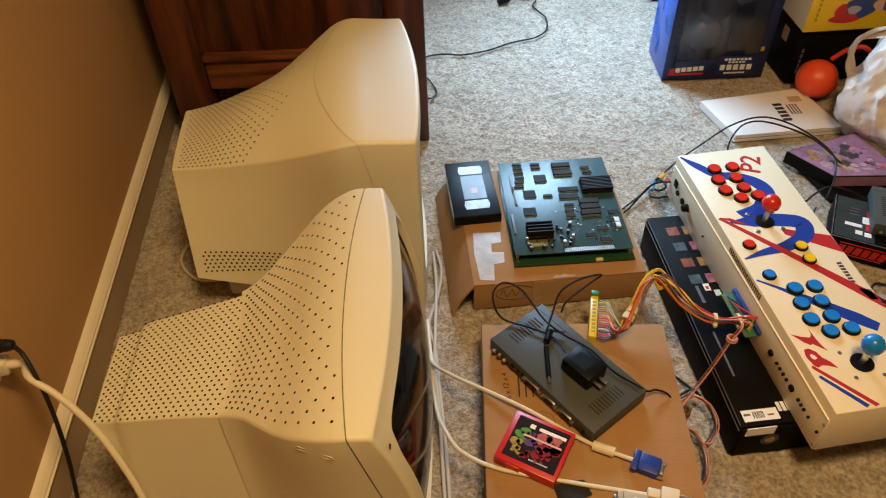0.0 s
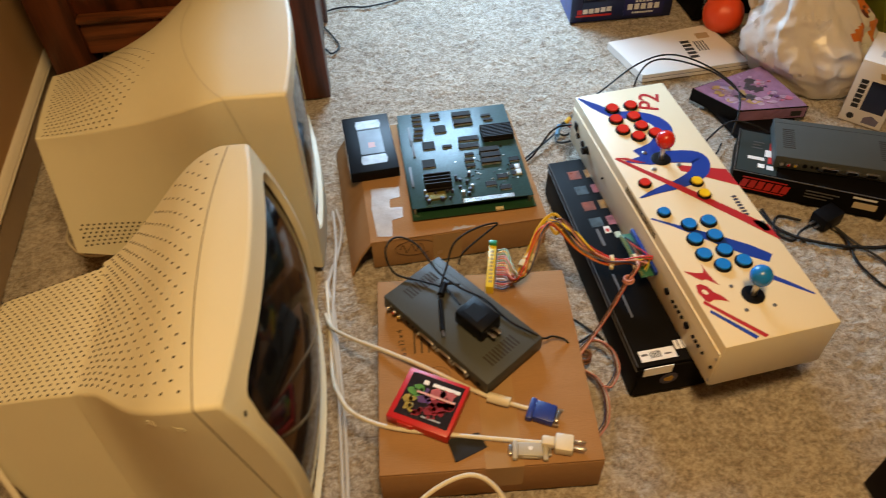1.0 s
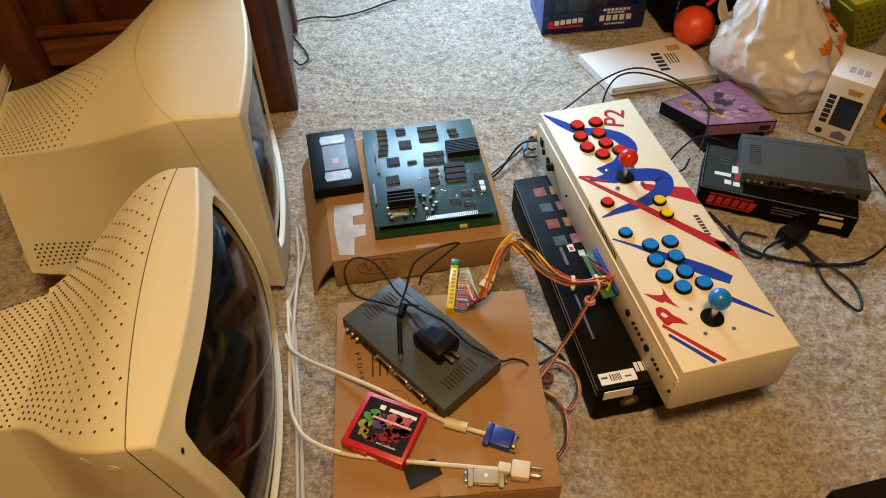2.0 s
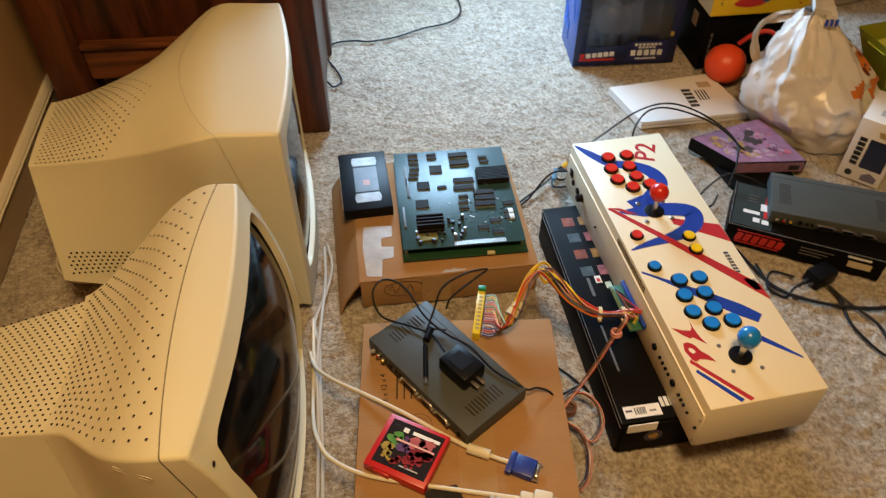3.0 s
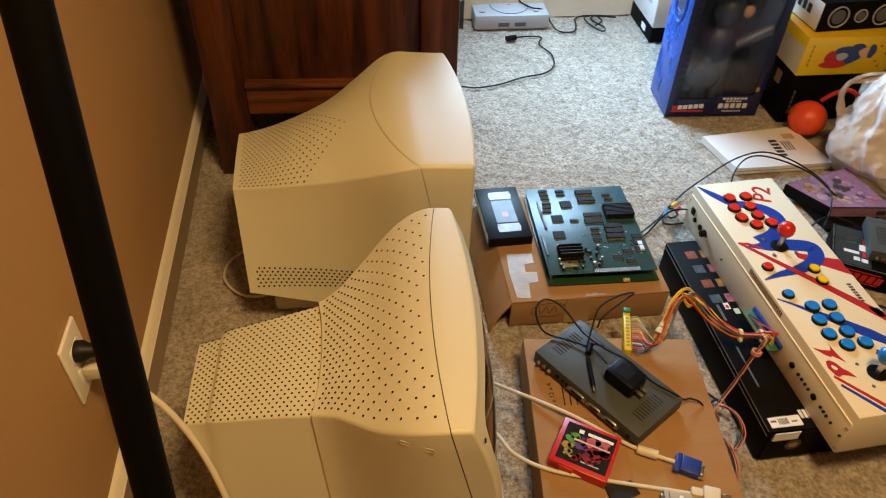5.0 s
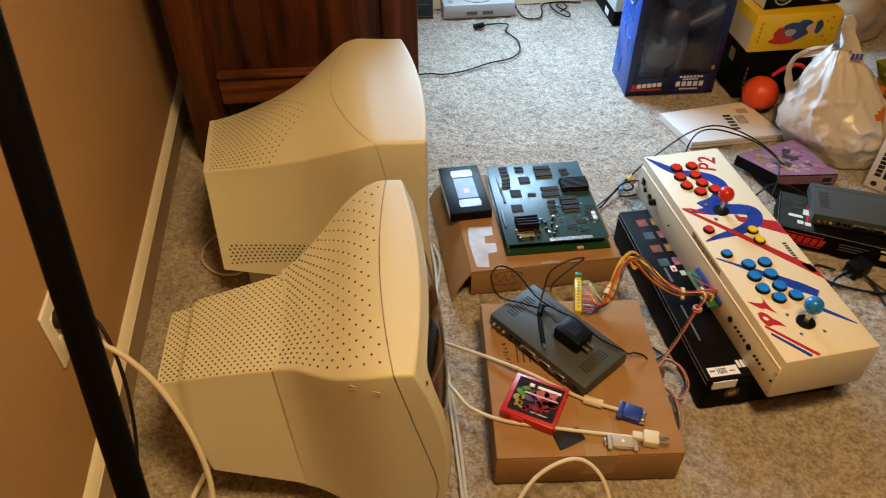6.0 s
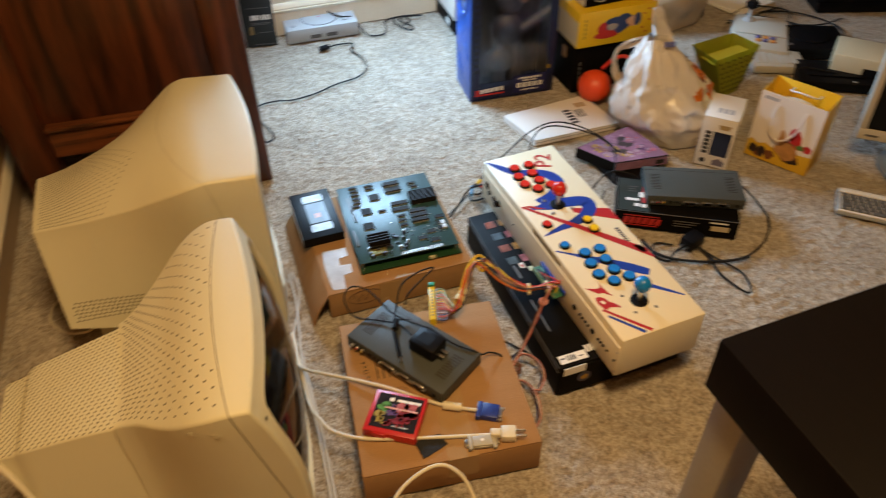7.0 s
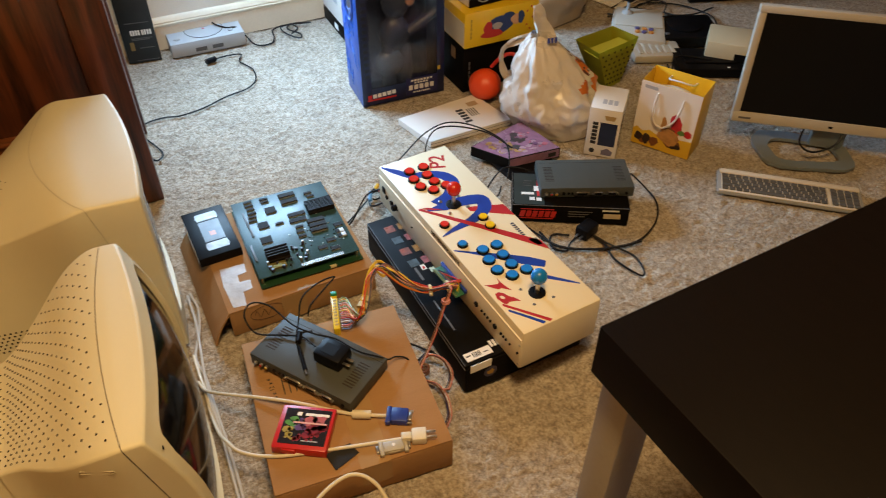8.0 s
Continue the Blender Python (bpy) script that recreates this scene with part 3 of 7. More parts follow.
# ---------------------------------------------------------------- dresser
def dresser():
    x0, x1, y0, y1, h = 0.018, 0.640, 1.712, 2.14, 1.15
    t = thing("dresser", pose(0, 0, 0), "dark cherry-stained wooden dresser with panelled end", "dresser")
    part("post", box(x0, x0 + 0.092, y0, y0 + 0.07, 0, h, 0.004), WOOD, t)
    part("post", box(x1 - 0.092, x1, y0, y0 + 0.07, 0, h, 0.004), WOOD, t)
    part("post", box(x0, x0 + 0.092, y1 - 0.07, y1, 0, h, 0.004), WOOD, t)
    part("post", box(x1 - 0.092, x1, y1 - 0.07, y1, 0, h, 0.004), WOOD, t)
    part("rail", box(x0 + 0.092, x1 - 0.092, y0 + 0.006, y0 + 0.035, 0.180, 0.259, 0.006), WOOD_X, t)
    part("ledge", box(x0 + 0.092, x1 - 0.092, y0 - 0.004, y0 + 0.030, 0.259, 0.273, 0.005), WOOD_X, t)
    part("rail", box(x0 + 0.092, x1 - 0.092, y0 + 0.006, y0 + 0.035, 1.05, h, 0.006), WOOD_X, t)
    part("panel", box(x0 + 0.08, x1 - 0.08, y0 + 0.022, y0 + 0.036, 0.273, 1.06, 0.002), WOOD, t)
    part("side_panel", box(x1 - 0.03, x1 - 0.01, y0 + 0.06, y1 - 0.06, 0.02, h, 0.002), WOOD, t)
    part("side_panel", box(x0 + 0.01, x0 + 0.03, y0 + 0.06, y1 - 0.06, 0.2, h, 0.002), WOOD, t)
    part("back_panel", box(x0 + 0.03, x1 - 0.03, y1 - 0.03, y1 - 0.015, 0.0, h, 0.002), WOOD, t)
    part("bottom", box(x0 + 0.03, x1 - 0.03, y0 + 0.036, y1 - 0.03, 0.165, 0.179, 0.002), WOOD, t)
    part("top", box(x0 - 0.02, x1 + 0.02, y0 - 0.02, y1 + 0.01, h, h + 0.03, 0.006), WOOD_X, t)


dresser()


# ---------------------------------------------------------------- dark table
def table():
    a = math.degrees(math.atan2(0.047, 0.496))
    t = thing("table", pose(1.085, 0.341, 0, 0, 0, a), "black-brown veneered table on grey square metal legs", "table")
    w, d = 1.2, 0.6
    part("tabletop", box(0, w, -d, 0, 0.589, 0.671, 0.0025), TABLE_TOP, t)
    for x, y in ((0.012, -0.062), (w - 0.062, -0.062), (0.012, -d + 0.012), (w - 0.062, -d + 0.012)):
        part("leg", box(x, x + 0.05, y, y + 0.05, 0, 0.589, 0.003), LEG_METAL, t, "grey lacquered square steel leg")


table()


# ---------------------------------------------------------------- leaning pole
POLE = mat("matt_black_paint", (0.002, 0.002, 0.002), 0.6, spec=0.06, wear=0.2)


def pole():
    a, d = Vector((0.3305, 0.0424, 0.0)), Vector((-0.0616, 0.4187, 1.2))
    t = thing("pole", pose(0, 0, 0), "black slanting metal stand pole", "pole")
    part("shaft", tube([a + d * 0.01, a + d * 1.12], 0.0125, 20, smooth_path=False), POLE, t)
    part("foot", tube([a + d * 0.004, a + d * 0.035], 0.017, 20, smooth_path=False), BLACK_RUB, t)
    part("cap", tube([a + d * 1.118, a + d * 1.13], 0.0145, 20, smooth_path=False), BLACK_RUB, t)


pole()


# ---------------------------------------------------------------- cardboard boxes
def carton(t, w, d, h, skip=()):
    """A closed carton with 4 mm board walls and a seam along the middle of the lid."""
    part("body", box(0, w, 0, d, 0, h - 0.004, 0.003), CARD, t)
    part("lid_flap", box(0.001, w / 2 - 0.0012, 0.001, d - 0.001, h - 0.004, h, 0.0012), CARD, t)
    part("lid_flap", box(w / 2 + 0.0012, w - 0.001, 0.001, d - 0.001, h - 0.004, h, 0.0012), CARD, t)


def low_carton():
    t = thing("cardboard_box", pose(0.694, 0.640, 0, 0, 0, -3.5), "flat brown cardboard box with a taped lid seam on the carpet", "box", "cartons")
    w, d, h = 0.342, 0.378, 0.086
    carton(t, w, d, h)
    part("tape", box(w * 0.47, w * 0.47 + 0.058, -0.0006, d, h - 0.0002, h + 0.0006, 0), PACK_TAPE, t, "glossy tan packing tape", smooth=0)
    part("tape", box(w * 0.47, w * 0.47 + 0.058, -0.0008, -0.0001, h - 0.06, h, 0), PACK_TAPE, t, "glossy tan packing tape", smooth=0)
    part("printed_size", moved(text_bm("16 x 12 x 4", 0.0135, 0.0002), pose(0.042, 0.235, h + 0.0004, 0, 0, 96)), PRINT_BLK, t, smooth=0)
    for i, ln in enumerate((0.045, 0.03, 0.05)):
        part("print_bar", box(0.062 + 0.012 * i, 0.0645 + 0.012 * i, 0.215, 0.215 + ln, h, h + 0.0005, 0), PRINT_BLK, t, smooth=0)
    ring = bmesh.new()
    for r0, r1 in ((0.020, 0.0212), (0.014, 0.0148)):
        a = [ring.verts.new((r0 * math.cos(k * math.pi / 16), r0 * math.sin(k * math.pi / 16), 0)) for k in range(32)]
        b = [ring.verts.new((r1 * math.cos(k * math.pi / 16), r1 * math.sin(k * math.pi / 16), 0)) for k in range(32)]
        for k in range(32):
            ring.faces.new((a[k], b[k], b[(k + 1) % 32], a[(k + 1) % 32]))
    part("printed_seal", moved(ring, pose(0.10, 0.165, h + 0.0005)), mat("brown_print", (0.12, 0.06, 0.03), 0.7), t, smooth=0)


def high_carton():
    t = thing("cardboard_box", pose(0.712, 1.126, 0, 0, 0, 2.6), "brown cardboard box with a hanging side flap and silvery tape", "box", "cartons")
    w, d, h = 0.352, 0.352, 0.076
    part("body", join(box(0, w, 0, 0.004, 0, h - 0.004, 0.001), box(0, w, d - 0.004, d, 0, h - 0.004, 0.001), box(w - 0.004, w, 0.004, d - 0.004, 0, h - 0.004, 0.001), box(0.012, 0.016, 0.004, d - 0.004, 0, h - 0.004, 0.001)), CARD, t)
    part("lid", box(-0.001, w, -0.001, d, h - 0.004, h, 0.0015), CARD, t)
    flap = bmesh.new()
    q = [(0.0, -0.001, h - 0.001), (-0.046, -0.012, 0.002), (-0.050, d + 0.01, 0.002), (0.0, d, h - 0.001)]
    n = 8
    g = [[flap.verts.new(Vector(q[0]).lerp(Vector(q[3]), i / n).lerp(Vector(q[1]).lerp(Vector(q[2]), i / n), j / n) + Vector((-0.006 * math.sin(math.pi * j / n), 0, 0))) for j in range(n + 1)] for i in range(n + 1)]
    for i in range(n):
        for j in range(n):
            flap.faces.new((g[i][j], g[i][j + 1], g[i + 1][j + 1], g[i + 1][j]))
    bmesh.ops.recalc_face_normals(flap, faces=flap.faces[:])
    bmesh.ops.solidify(flap, geom=flap.faces[:], thickness=0.004)
    part("flap", flap, CARD, t, "bent brown cardboard side flap")
    part("tape", plate([(0.014, 0.012), (0.043, 0.007), (0.048, 0.052), (0.070, 0.056), (0.073, 0.085), (0.048, 0.088), (0.050, 0.112), (0.072, 0.115), (0.074, 0.146), (0.016, 0.150), (0.011, 0.09)], h, h + 0.0008), WHITE_TAPE, t, "crumpled silvery tape", smooth=0)
    part("tape", plate([(0.160, 0.001), (0.205, 0.002), (0.208, 0.006), (0.192, 0.007), (0.186, 0.012), (0.176, 0.007), (0.168, 0.011), (0.163, 0.006)], h, h + 0.0009), WHITE_TAPE, t, "torn scrap of silvery tape", smooth=0)
    part("tape", box(0.12, 0.178, -0.0025, -0.001, 0.0, h - 0.003, 0), PACK_TAPE, t, "glossy tan packing tape", smooth=0)
    scrawl = mat("felt_pen", (0.07, 0.035, 0.018), 0.7)
    part("pen_scrawl", join(moved(tube([(0.055 + 0.006 * i, -0.0012, 0.045 + 0.012 * math.sin(i * 2.1)) for i in range(9)], 0.0006, 5), pose(0, 0, 0)),
                            moved(tube([(0.085 + 0.040 * math.cos(a * 0.42), -0.0012, 0.045 + 0.021 * math.sin(a * 0.42)) for a in range(14)], 0.0005, 5), pose(0, 0, 0))), scrawl, t, "faint felt-pen scrawl")


low_carton()
high_carton()


# ---------------------------------------------------------------- on the far carton
def vhs_tape():
    t = thing("video_cassette", pose(0.683, 1.300, 0.0765, 0, 0, 4.0), "black video cassette with clear windows on a cardboard box", "cassette")
    w, d, h = 0.103, 0.187, 0.025
    part("shell", box(0, w, 0, d, 0, h, 0.002), BLACK_PL, t)
    part("spine_label", box(-0.0006, 0.0, 0.01, d - 0.01, 0.003, h - 0.003, 0), PAPER, t, smooth=0)
    silver = mat("silver_reel_window", (0.34, 0.36, 0.38), 0.30, spec=0.3, grain=0.3, scale=60, wear=0.6, wear_scale=30, dark=0.4)
    grey = mat("smoky_label", (0.10, 0.10, 0.11), 0.34, spec=0.3, grain=0.3, scale=40, wear=0.6, wear_scale=18, dark=0.5)

    def window(y0, y1, up):
        pts = [(0.030, y0), (0.080, y0), (0.083, y0 + (y1 - y0) * 0.5), (0.080, y1), (0.030, y1), (0.027, y0 + (y1 - y0) * 0.5)]
        return plate(pts, h, h + 0.0006)

    part("reel_window", window(0.022, 0.050, 0), silver, t, "clear reel window", smooth=0)
    part("reel_window", window(0.140, 0.168, 0), silver, t, "clear reel window", smooth=0)
    part("label", box(0.030, 0.080, 0.055, 0.135, h, h + 0.0005, 0), grey, t, "smoky grey label", smooth=0)
    part("label_mark", box(0.048, 0.062, 0.075, 0.092, h + 0.0005, h + 0.0008, 0), mat("label_rust", (0.35, 0.10, 0.05), 0.4), t, smooth=0)


def arcade_board():
    t = thing("circuit_board", pose(0.800, 1.178, 0.0765, 0, 0, 1.2), "stacked green arcade circuit boards with chips and heat sinks", "circuit board")
    w, d = 0.243, 0.30
    green = mat("solder_mask_green", (0.028, 0.076, 0.082), 0.33, spec=0.38, grain=0.5, scale=220, wear=0.35, wear_scale=16, dark=0.45)
    green2 = mat("solder_mask_deep_green", (0.014, 0.055, 0.024), 0.3, grain=0.5, scale=200, wear=0.3, dark=0.5)
    chip = mat("chip_epoxy", (0.016, 0.015, 0.014), 0.6, spec=0.12, grain=0.3, scale=300, spread=0.3)
    sink = mat("black_anodised", (0.010, 0.008, 0.007), 0.55, spec=0.15)
    tin = mat("tinned_contacts", (0.50, 0.50, 0.47), 0.35, metal=0.7, grain=0.3)
    z = 0.024
    part("lower_board", box(-0.002, w + 0.004, -0.012, d - 0.004, 0.004, 0.0056, 0.0004), green2, t)
    part("upper_board", box(0, w, 0, d, z, z + 0.0016, 0.0004), green, t)
    for x, y in ((0.006, 0.006), (w - 0.006, 0.006), (0.006, d - 0.012), (w - 0.006, d - 0.012), (w / 2, d - 0.012)):
        part("standoff", moved(cyl(0.003, z - 0.0056, 10), pose(x, y, 0.0056)), METAL, t)
        part("foot", moved(cyl(0.004, 0.004, 10), pose(x, y, 0)), BLACK_RUB, t)
    top = z + 0.0016
    chips = [
        (0.021, 0.0075, 0.004, [(0.17, 0.96), (0.17, 0.91), (0.17, 0.86), (0.17, 0.8), (0.16, 0.75), (0.15, 0.7), (0.34, 0.95), (0.34, 0.91)]),
        (0.027, 0.025, 0.0035, [(0.36, 0.78), (0.23, 0.61), (0.2, 0.42)]),
        (0.042, 0.015, 0.006, [(0.58, 0.92), (0.58, 0.83)]),
        (0.044, 0.014, 0.004, [(0.59, 0.64), (0.58, 0.56)]),
        (0.042, 0.014, 0.007, [(0.74, 0.49), (0.74, 0.43), (0.73, 0.37)]),
        (0.02, 0.008, 0.004, [(0.56, 0.47), (0.55, 0.41), (0.55, 0.35), (0.39, 0.58), (0.8, 0.88), (0.81, 0.83)]),
        (0.022, 0.013, 0.003, [(0.93, 0.37), (0.92, 0.29), (0.92, 0.23), (0.79, 0.21), (0.79, 0.1), (0.68, 0.15)]),
    ]
    for cw, cd, ch, (u, v) in [(*size, spot) for *size, spots in chips for spot in spots]:
        x, y = u * w, v * d
        c = part("chip", box(x - cw / 2, x + cw / 2, y - cd / 2, y + cd / 2, top, top + ch, 0.0006, 1), chip, t)
        part("pins", join(box(x - cw / 2 + 0.001, x + cw / 2 - 0.001, y - cd / 2 - 0.0012, y - cd / 2, top, top + ch * 0.5, 0), box(x - cw / 2 + 0.001, x + cw / 2 - 0.001, y + cd / 2, y + cd / 2 + 0.0012, top, top + ch * 0.5, 0)), tin, c, smooth=0)

    def heat_sink(x0, x1, y0, y1, h, n):
        s = part("heat_sink", box(x0, x1, y0, y1, top, top + 0.006, 0.0005), sink, t, "black finned heat sink")
        for i in range(n):
            y = y0 + (y1 - y0) * (i + 0.5) / n
            part("fin", box(x0, x1, y - 0.0012, y + 0.0012, top + 0.006, top + h, 0), sink, s, smooth=0)

    heat_sink(0.172, 0.240, 0.175, 0.218, 0.015, 9)
    heat_sink(0.032, 0.086, 0.042, 0.080, 0.020, 4)
    rng = random.Random(3)
    cap = mat("capacitor_sleeve", (0.03, 0.03, 0.05), 0.35, spread=0.5)
    for i in range(26):
        x, y = (0.012 + 0.075 * rng.random(), 0.010 + 0.055 * rng.random()) if i < 14 else (0.095 + 0.035 * rng.random(), 0.018 + 0.06 * rng.random())
        part("capacitor", moved(cyl(0.0022 + 0.0018 * rng.random(), 0.006 + 0.006 * rng.random(), 10, bev=0.0004), pose(x, y, top)), cap if i % 4 else tin, t)
    for i in range(40):
        x, y = 0.1 + 0.13 * rng.random(), 0.03 + 0.15 * rng.random()
        part("resistor", box(x, x + 0.004, y, y + 0.0018, top, top + 0.0016, 0), (tin, chip, cap)[i % 3], t, smooth=0)
    part("edge_connector", box(0.100, 0.205, 0.001, 0.012, top, top + 0.0016, 0), chip, t, "tinned edge contacts", smooth=0)
    for i in range(28):
        part("contact", box(0.1015 + 0.0037 * i, 0.1036 + 0.0037 * i, -0.0005, 0.0105, top + 0.0016, top + 0.0024, 0), tin, t, smooth=0)
    for x, y in ((0.006, 0.09), (0.020, 0.18), (0.018, 0.22)):
        part("pin_header", box(x, x + 0.005, y - 0.03, y + 0.03, top, top + 0.004, 0.0003), GREY_PRINT, t)
    for y in (0.062, 0.078):
        part("dip_switch", box(0.222, 0.232, y, y + 0.013, top, top + 0.005, 0.0004), mat("switch_white", (0.55, 0.62, 0.68), 0.4), t)
    part("reset_button", box(0.034, 0.040, 0.083, 0.089, top, top + 0.008, 0.0005), BTN_RED, t)
    part("fuse_block", box(0.030, 0.070, 0.016, 0.036, top, top + 0.006, 0.001), mat("brass_block", (0.22, 0.19, 0.05), 0.4, metal=0.5), t)
    part("spacer", box(0.165, 0.180, -0.013, -0.006, 0.0056, 0.011, 0.0005), mat("cream_socket", (0.55, 0.50, 0.30), 0.5), t)


vhs_tape()
arcade_board()


# ---------------------------------------------------------------- video converters
def converter(m, label):
    """A flat grey box with louvres on top and a row of sockets along one long side."""
    t = thing("video_converter", m, label, "converter", "video converters")
    L, D, H = 0.252, 0.131, 0.034
    part("case", box(0, L, 0, D, 0.003, H, 0.002), GREY_PL, t)
    for x in (0.02, L - 0.035):
        for y in (0.02, D - 0.03):
            part("foot", box(x, x + 0.015, y, y + 0.01, 0, 0.004, 0.001), BLACK_RUB, t)
    for side in (0.016, L - 0.042):
        for i in range(10):
            y = D * 0.24 + 0.0068 * i
            part("vent_slot", box(side, side + 0.024, y, y + 0.0027, H - 0.0003, H + 0.0004, 0), HOLE, t, smooth=0)
    part("seam", box(0.001, L - 0.001, D - 0.016, D - 0.0152, H - 0.0002, H + 0.0003, 0), HOLE, t, smooth=0)
    colours = (GREY_LT, BTN_RED, BTN_YEL)
    for i in range(3):
        j = part("socket", moved(cyl(0.0042, 0.005, 16, bev=0.0006), pose(0.016 + 0.0135 * i, 0, 0.017, 90, 0, 0)), METAL, t, "round metal video socket")
        part("ring", moved(cyl(0.0026, 0.0062, 12), pose(0.016 + 0.0135 * i, 0, 0.017, 90, 0, 0)), colours[i], j)
    for x in (0.062, 0.076, 0.086):
        part("jack", moved(cyl(0.0045 if x < 0.07 else 0.0032, 0.002, 16), pose(x, 0, 0.017, 90, 0, 0)), BLACK_PL, t)
    for x, w in ((0.112, 0.034), (0.155, 0.026), (0.193, 0.026)):
        p = part("port", box(x - w / 2, x + w / 2, -0.004, 0.001, 0.010, 0.022, 0.002), METAL, t, "metal-shelled port")
        part("insert", box(x - w / 2 + 0.003, x + w / 2 - 0.003, -0.0046, -0.003, 0.0125, 0.0195, 0.001), BLACK_PL, p)
        for s in (-1, 1):
            part("screw", moved(cyl(0.0026, 0.006, 6), pose(x + s * (w / 2 + 0.003), 0, 0.016, 90, 0, 0)), METAL, t)
    part("power_jack", moved(cyl(0.004, 0.002, 16), pose(0.232, 0, 0.015, 90, 0, 0)), BLACK_PL, t)
    return t


def on_edge(p, q, z):
    """A pose at p whose x axis points to q."""
    return pose(p[0], p[1], z, 0, 0, math.degrees(math.atan2(q[1] - p[1], q[0] - p[0])))


converter(on_edge((0.7275, 0.955), (0.8765, 0.752), 0.0865), "slate grey video converter box with tangled black cord on it")
converter(on_edge((1.569, 1.232), (1.782, 1.146), 0.0565), "slate grey video converter box on a black carton")


def power_brick():
    t = thing("power_adapter", pose(0.842, 0.880, 0.122, 0, 0, -52), "black plug-in power adapter lying on a grey converter", "power adapter")
    part("body", box(0, 0.062, 0, 0.048, 0, 0.030, 0.004), BLACK_PL, t)
    part("rating_plate", box(0.012, 0.044, 0.010, 0.036, 0.0298, 0.0304, 0), mat("dark_rating_print", (0.007, 0.007, 0.008), 0.45, spec=0.12), t, smooth=0)
    for y in (0.016, 0.029):
        part("prong", box(0.062, 0.078, y - 0.003, y + 0.003, 0.013, 0.0146, 0.0004), METAL, t)
    inv = Matrix(t.matrix_world).inverted()
    cord = [(0.855, 0.905, 0.135), (0.838, 0.945, 0.130), (0.80, 0.972, 0.126), (0.752, 0.996, 0.128), (0.739, 1.032, 0.150), (0.760, 1.055, 0.158), (0.795, 1.045, 0.145), (0.828, 0.985, 0.132),
            (0.862, 0.945, 0.130), (0.900, 0.915, 0.128), (0.932, 0.868, 0.125), (0.967, 0.838, 0.123), (0.985, 0.832, 0.112), (1.005, 0.842, 0.100), (1.030, 0.835, 0.085), (1.045, 0.815, 0.03)]
    part("cord", tube([inv @ Vector(p) for p in cord], 0.0019, 8, 8), BLACK_RUB, t, "thin black cord")
    loop = [(0.828, 0.955, 0.130), (0.842, 0.985, 0.140), (0.862, 1.02, 0.165), (0.905, 1.045, 0.170), (0.948, 1.07, 0.150), (0.925, 1.062, 0.135), (0.880, 1.035, 0.120), (0.868, 1.02, 0.105)]
    part("cord", tube([inv @ Vector(p) for p in loop], 0.0019, 8, 8), BLACK_RUB, t, "thin black cord")
    tail = [(0.862, 0.955, 0.128), (0.835, 0.958, 0.128), (0.822, 0.930, 0.128), (0.818, 0.885, 0.127), (0.820, 0.862, 0.126)]
    part("cord", tube([inv @ Vector(p) for p in tail[:3]], 0.0019, 8, 6), BLACK_RUB, t, "thin black cord")
    part("ferrite", tube([inv @ Vector(p) for p in ((0.836, 0.958, 0.130), (0.826, 0.935, 0.130))], 0.0062, 14, smooth_path=False), BLACK_PL, t)
    part("barrel_plug", tube([inv @ Vector(p) for p in ((0.824, 0.925, 0.128), (0.820, 0.862, 0.126))], 0.0042, 14, smooth_path=False), BLACK_PL, t)
    part("plug_tip", tube([inv @ Vector(p) for p in ((0.820, 0.862, 0.126), (0.8195, 0.850, 0.1255))], 0.0026, 12, smooth_path=False), METAL, t)


power_brick()


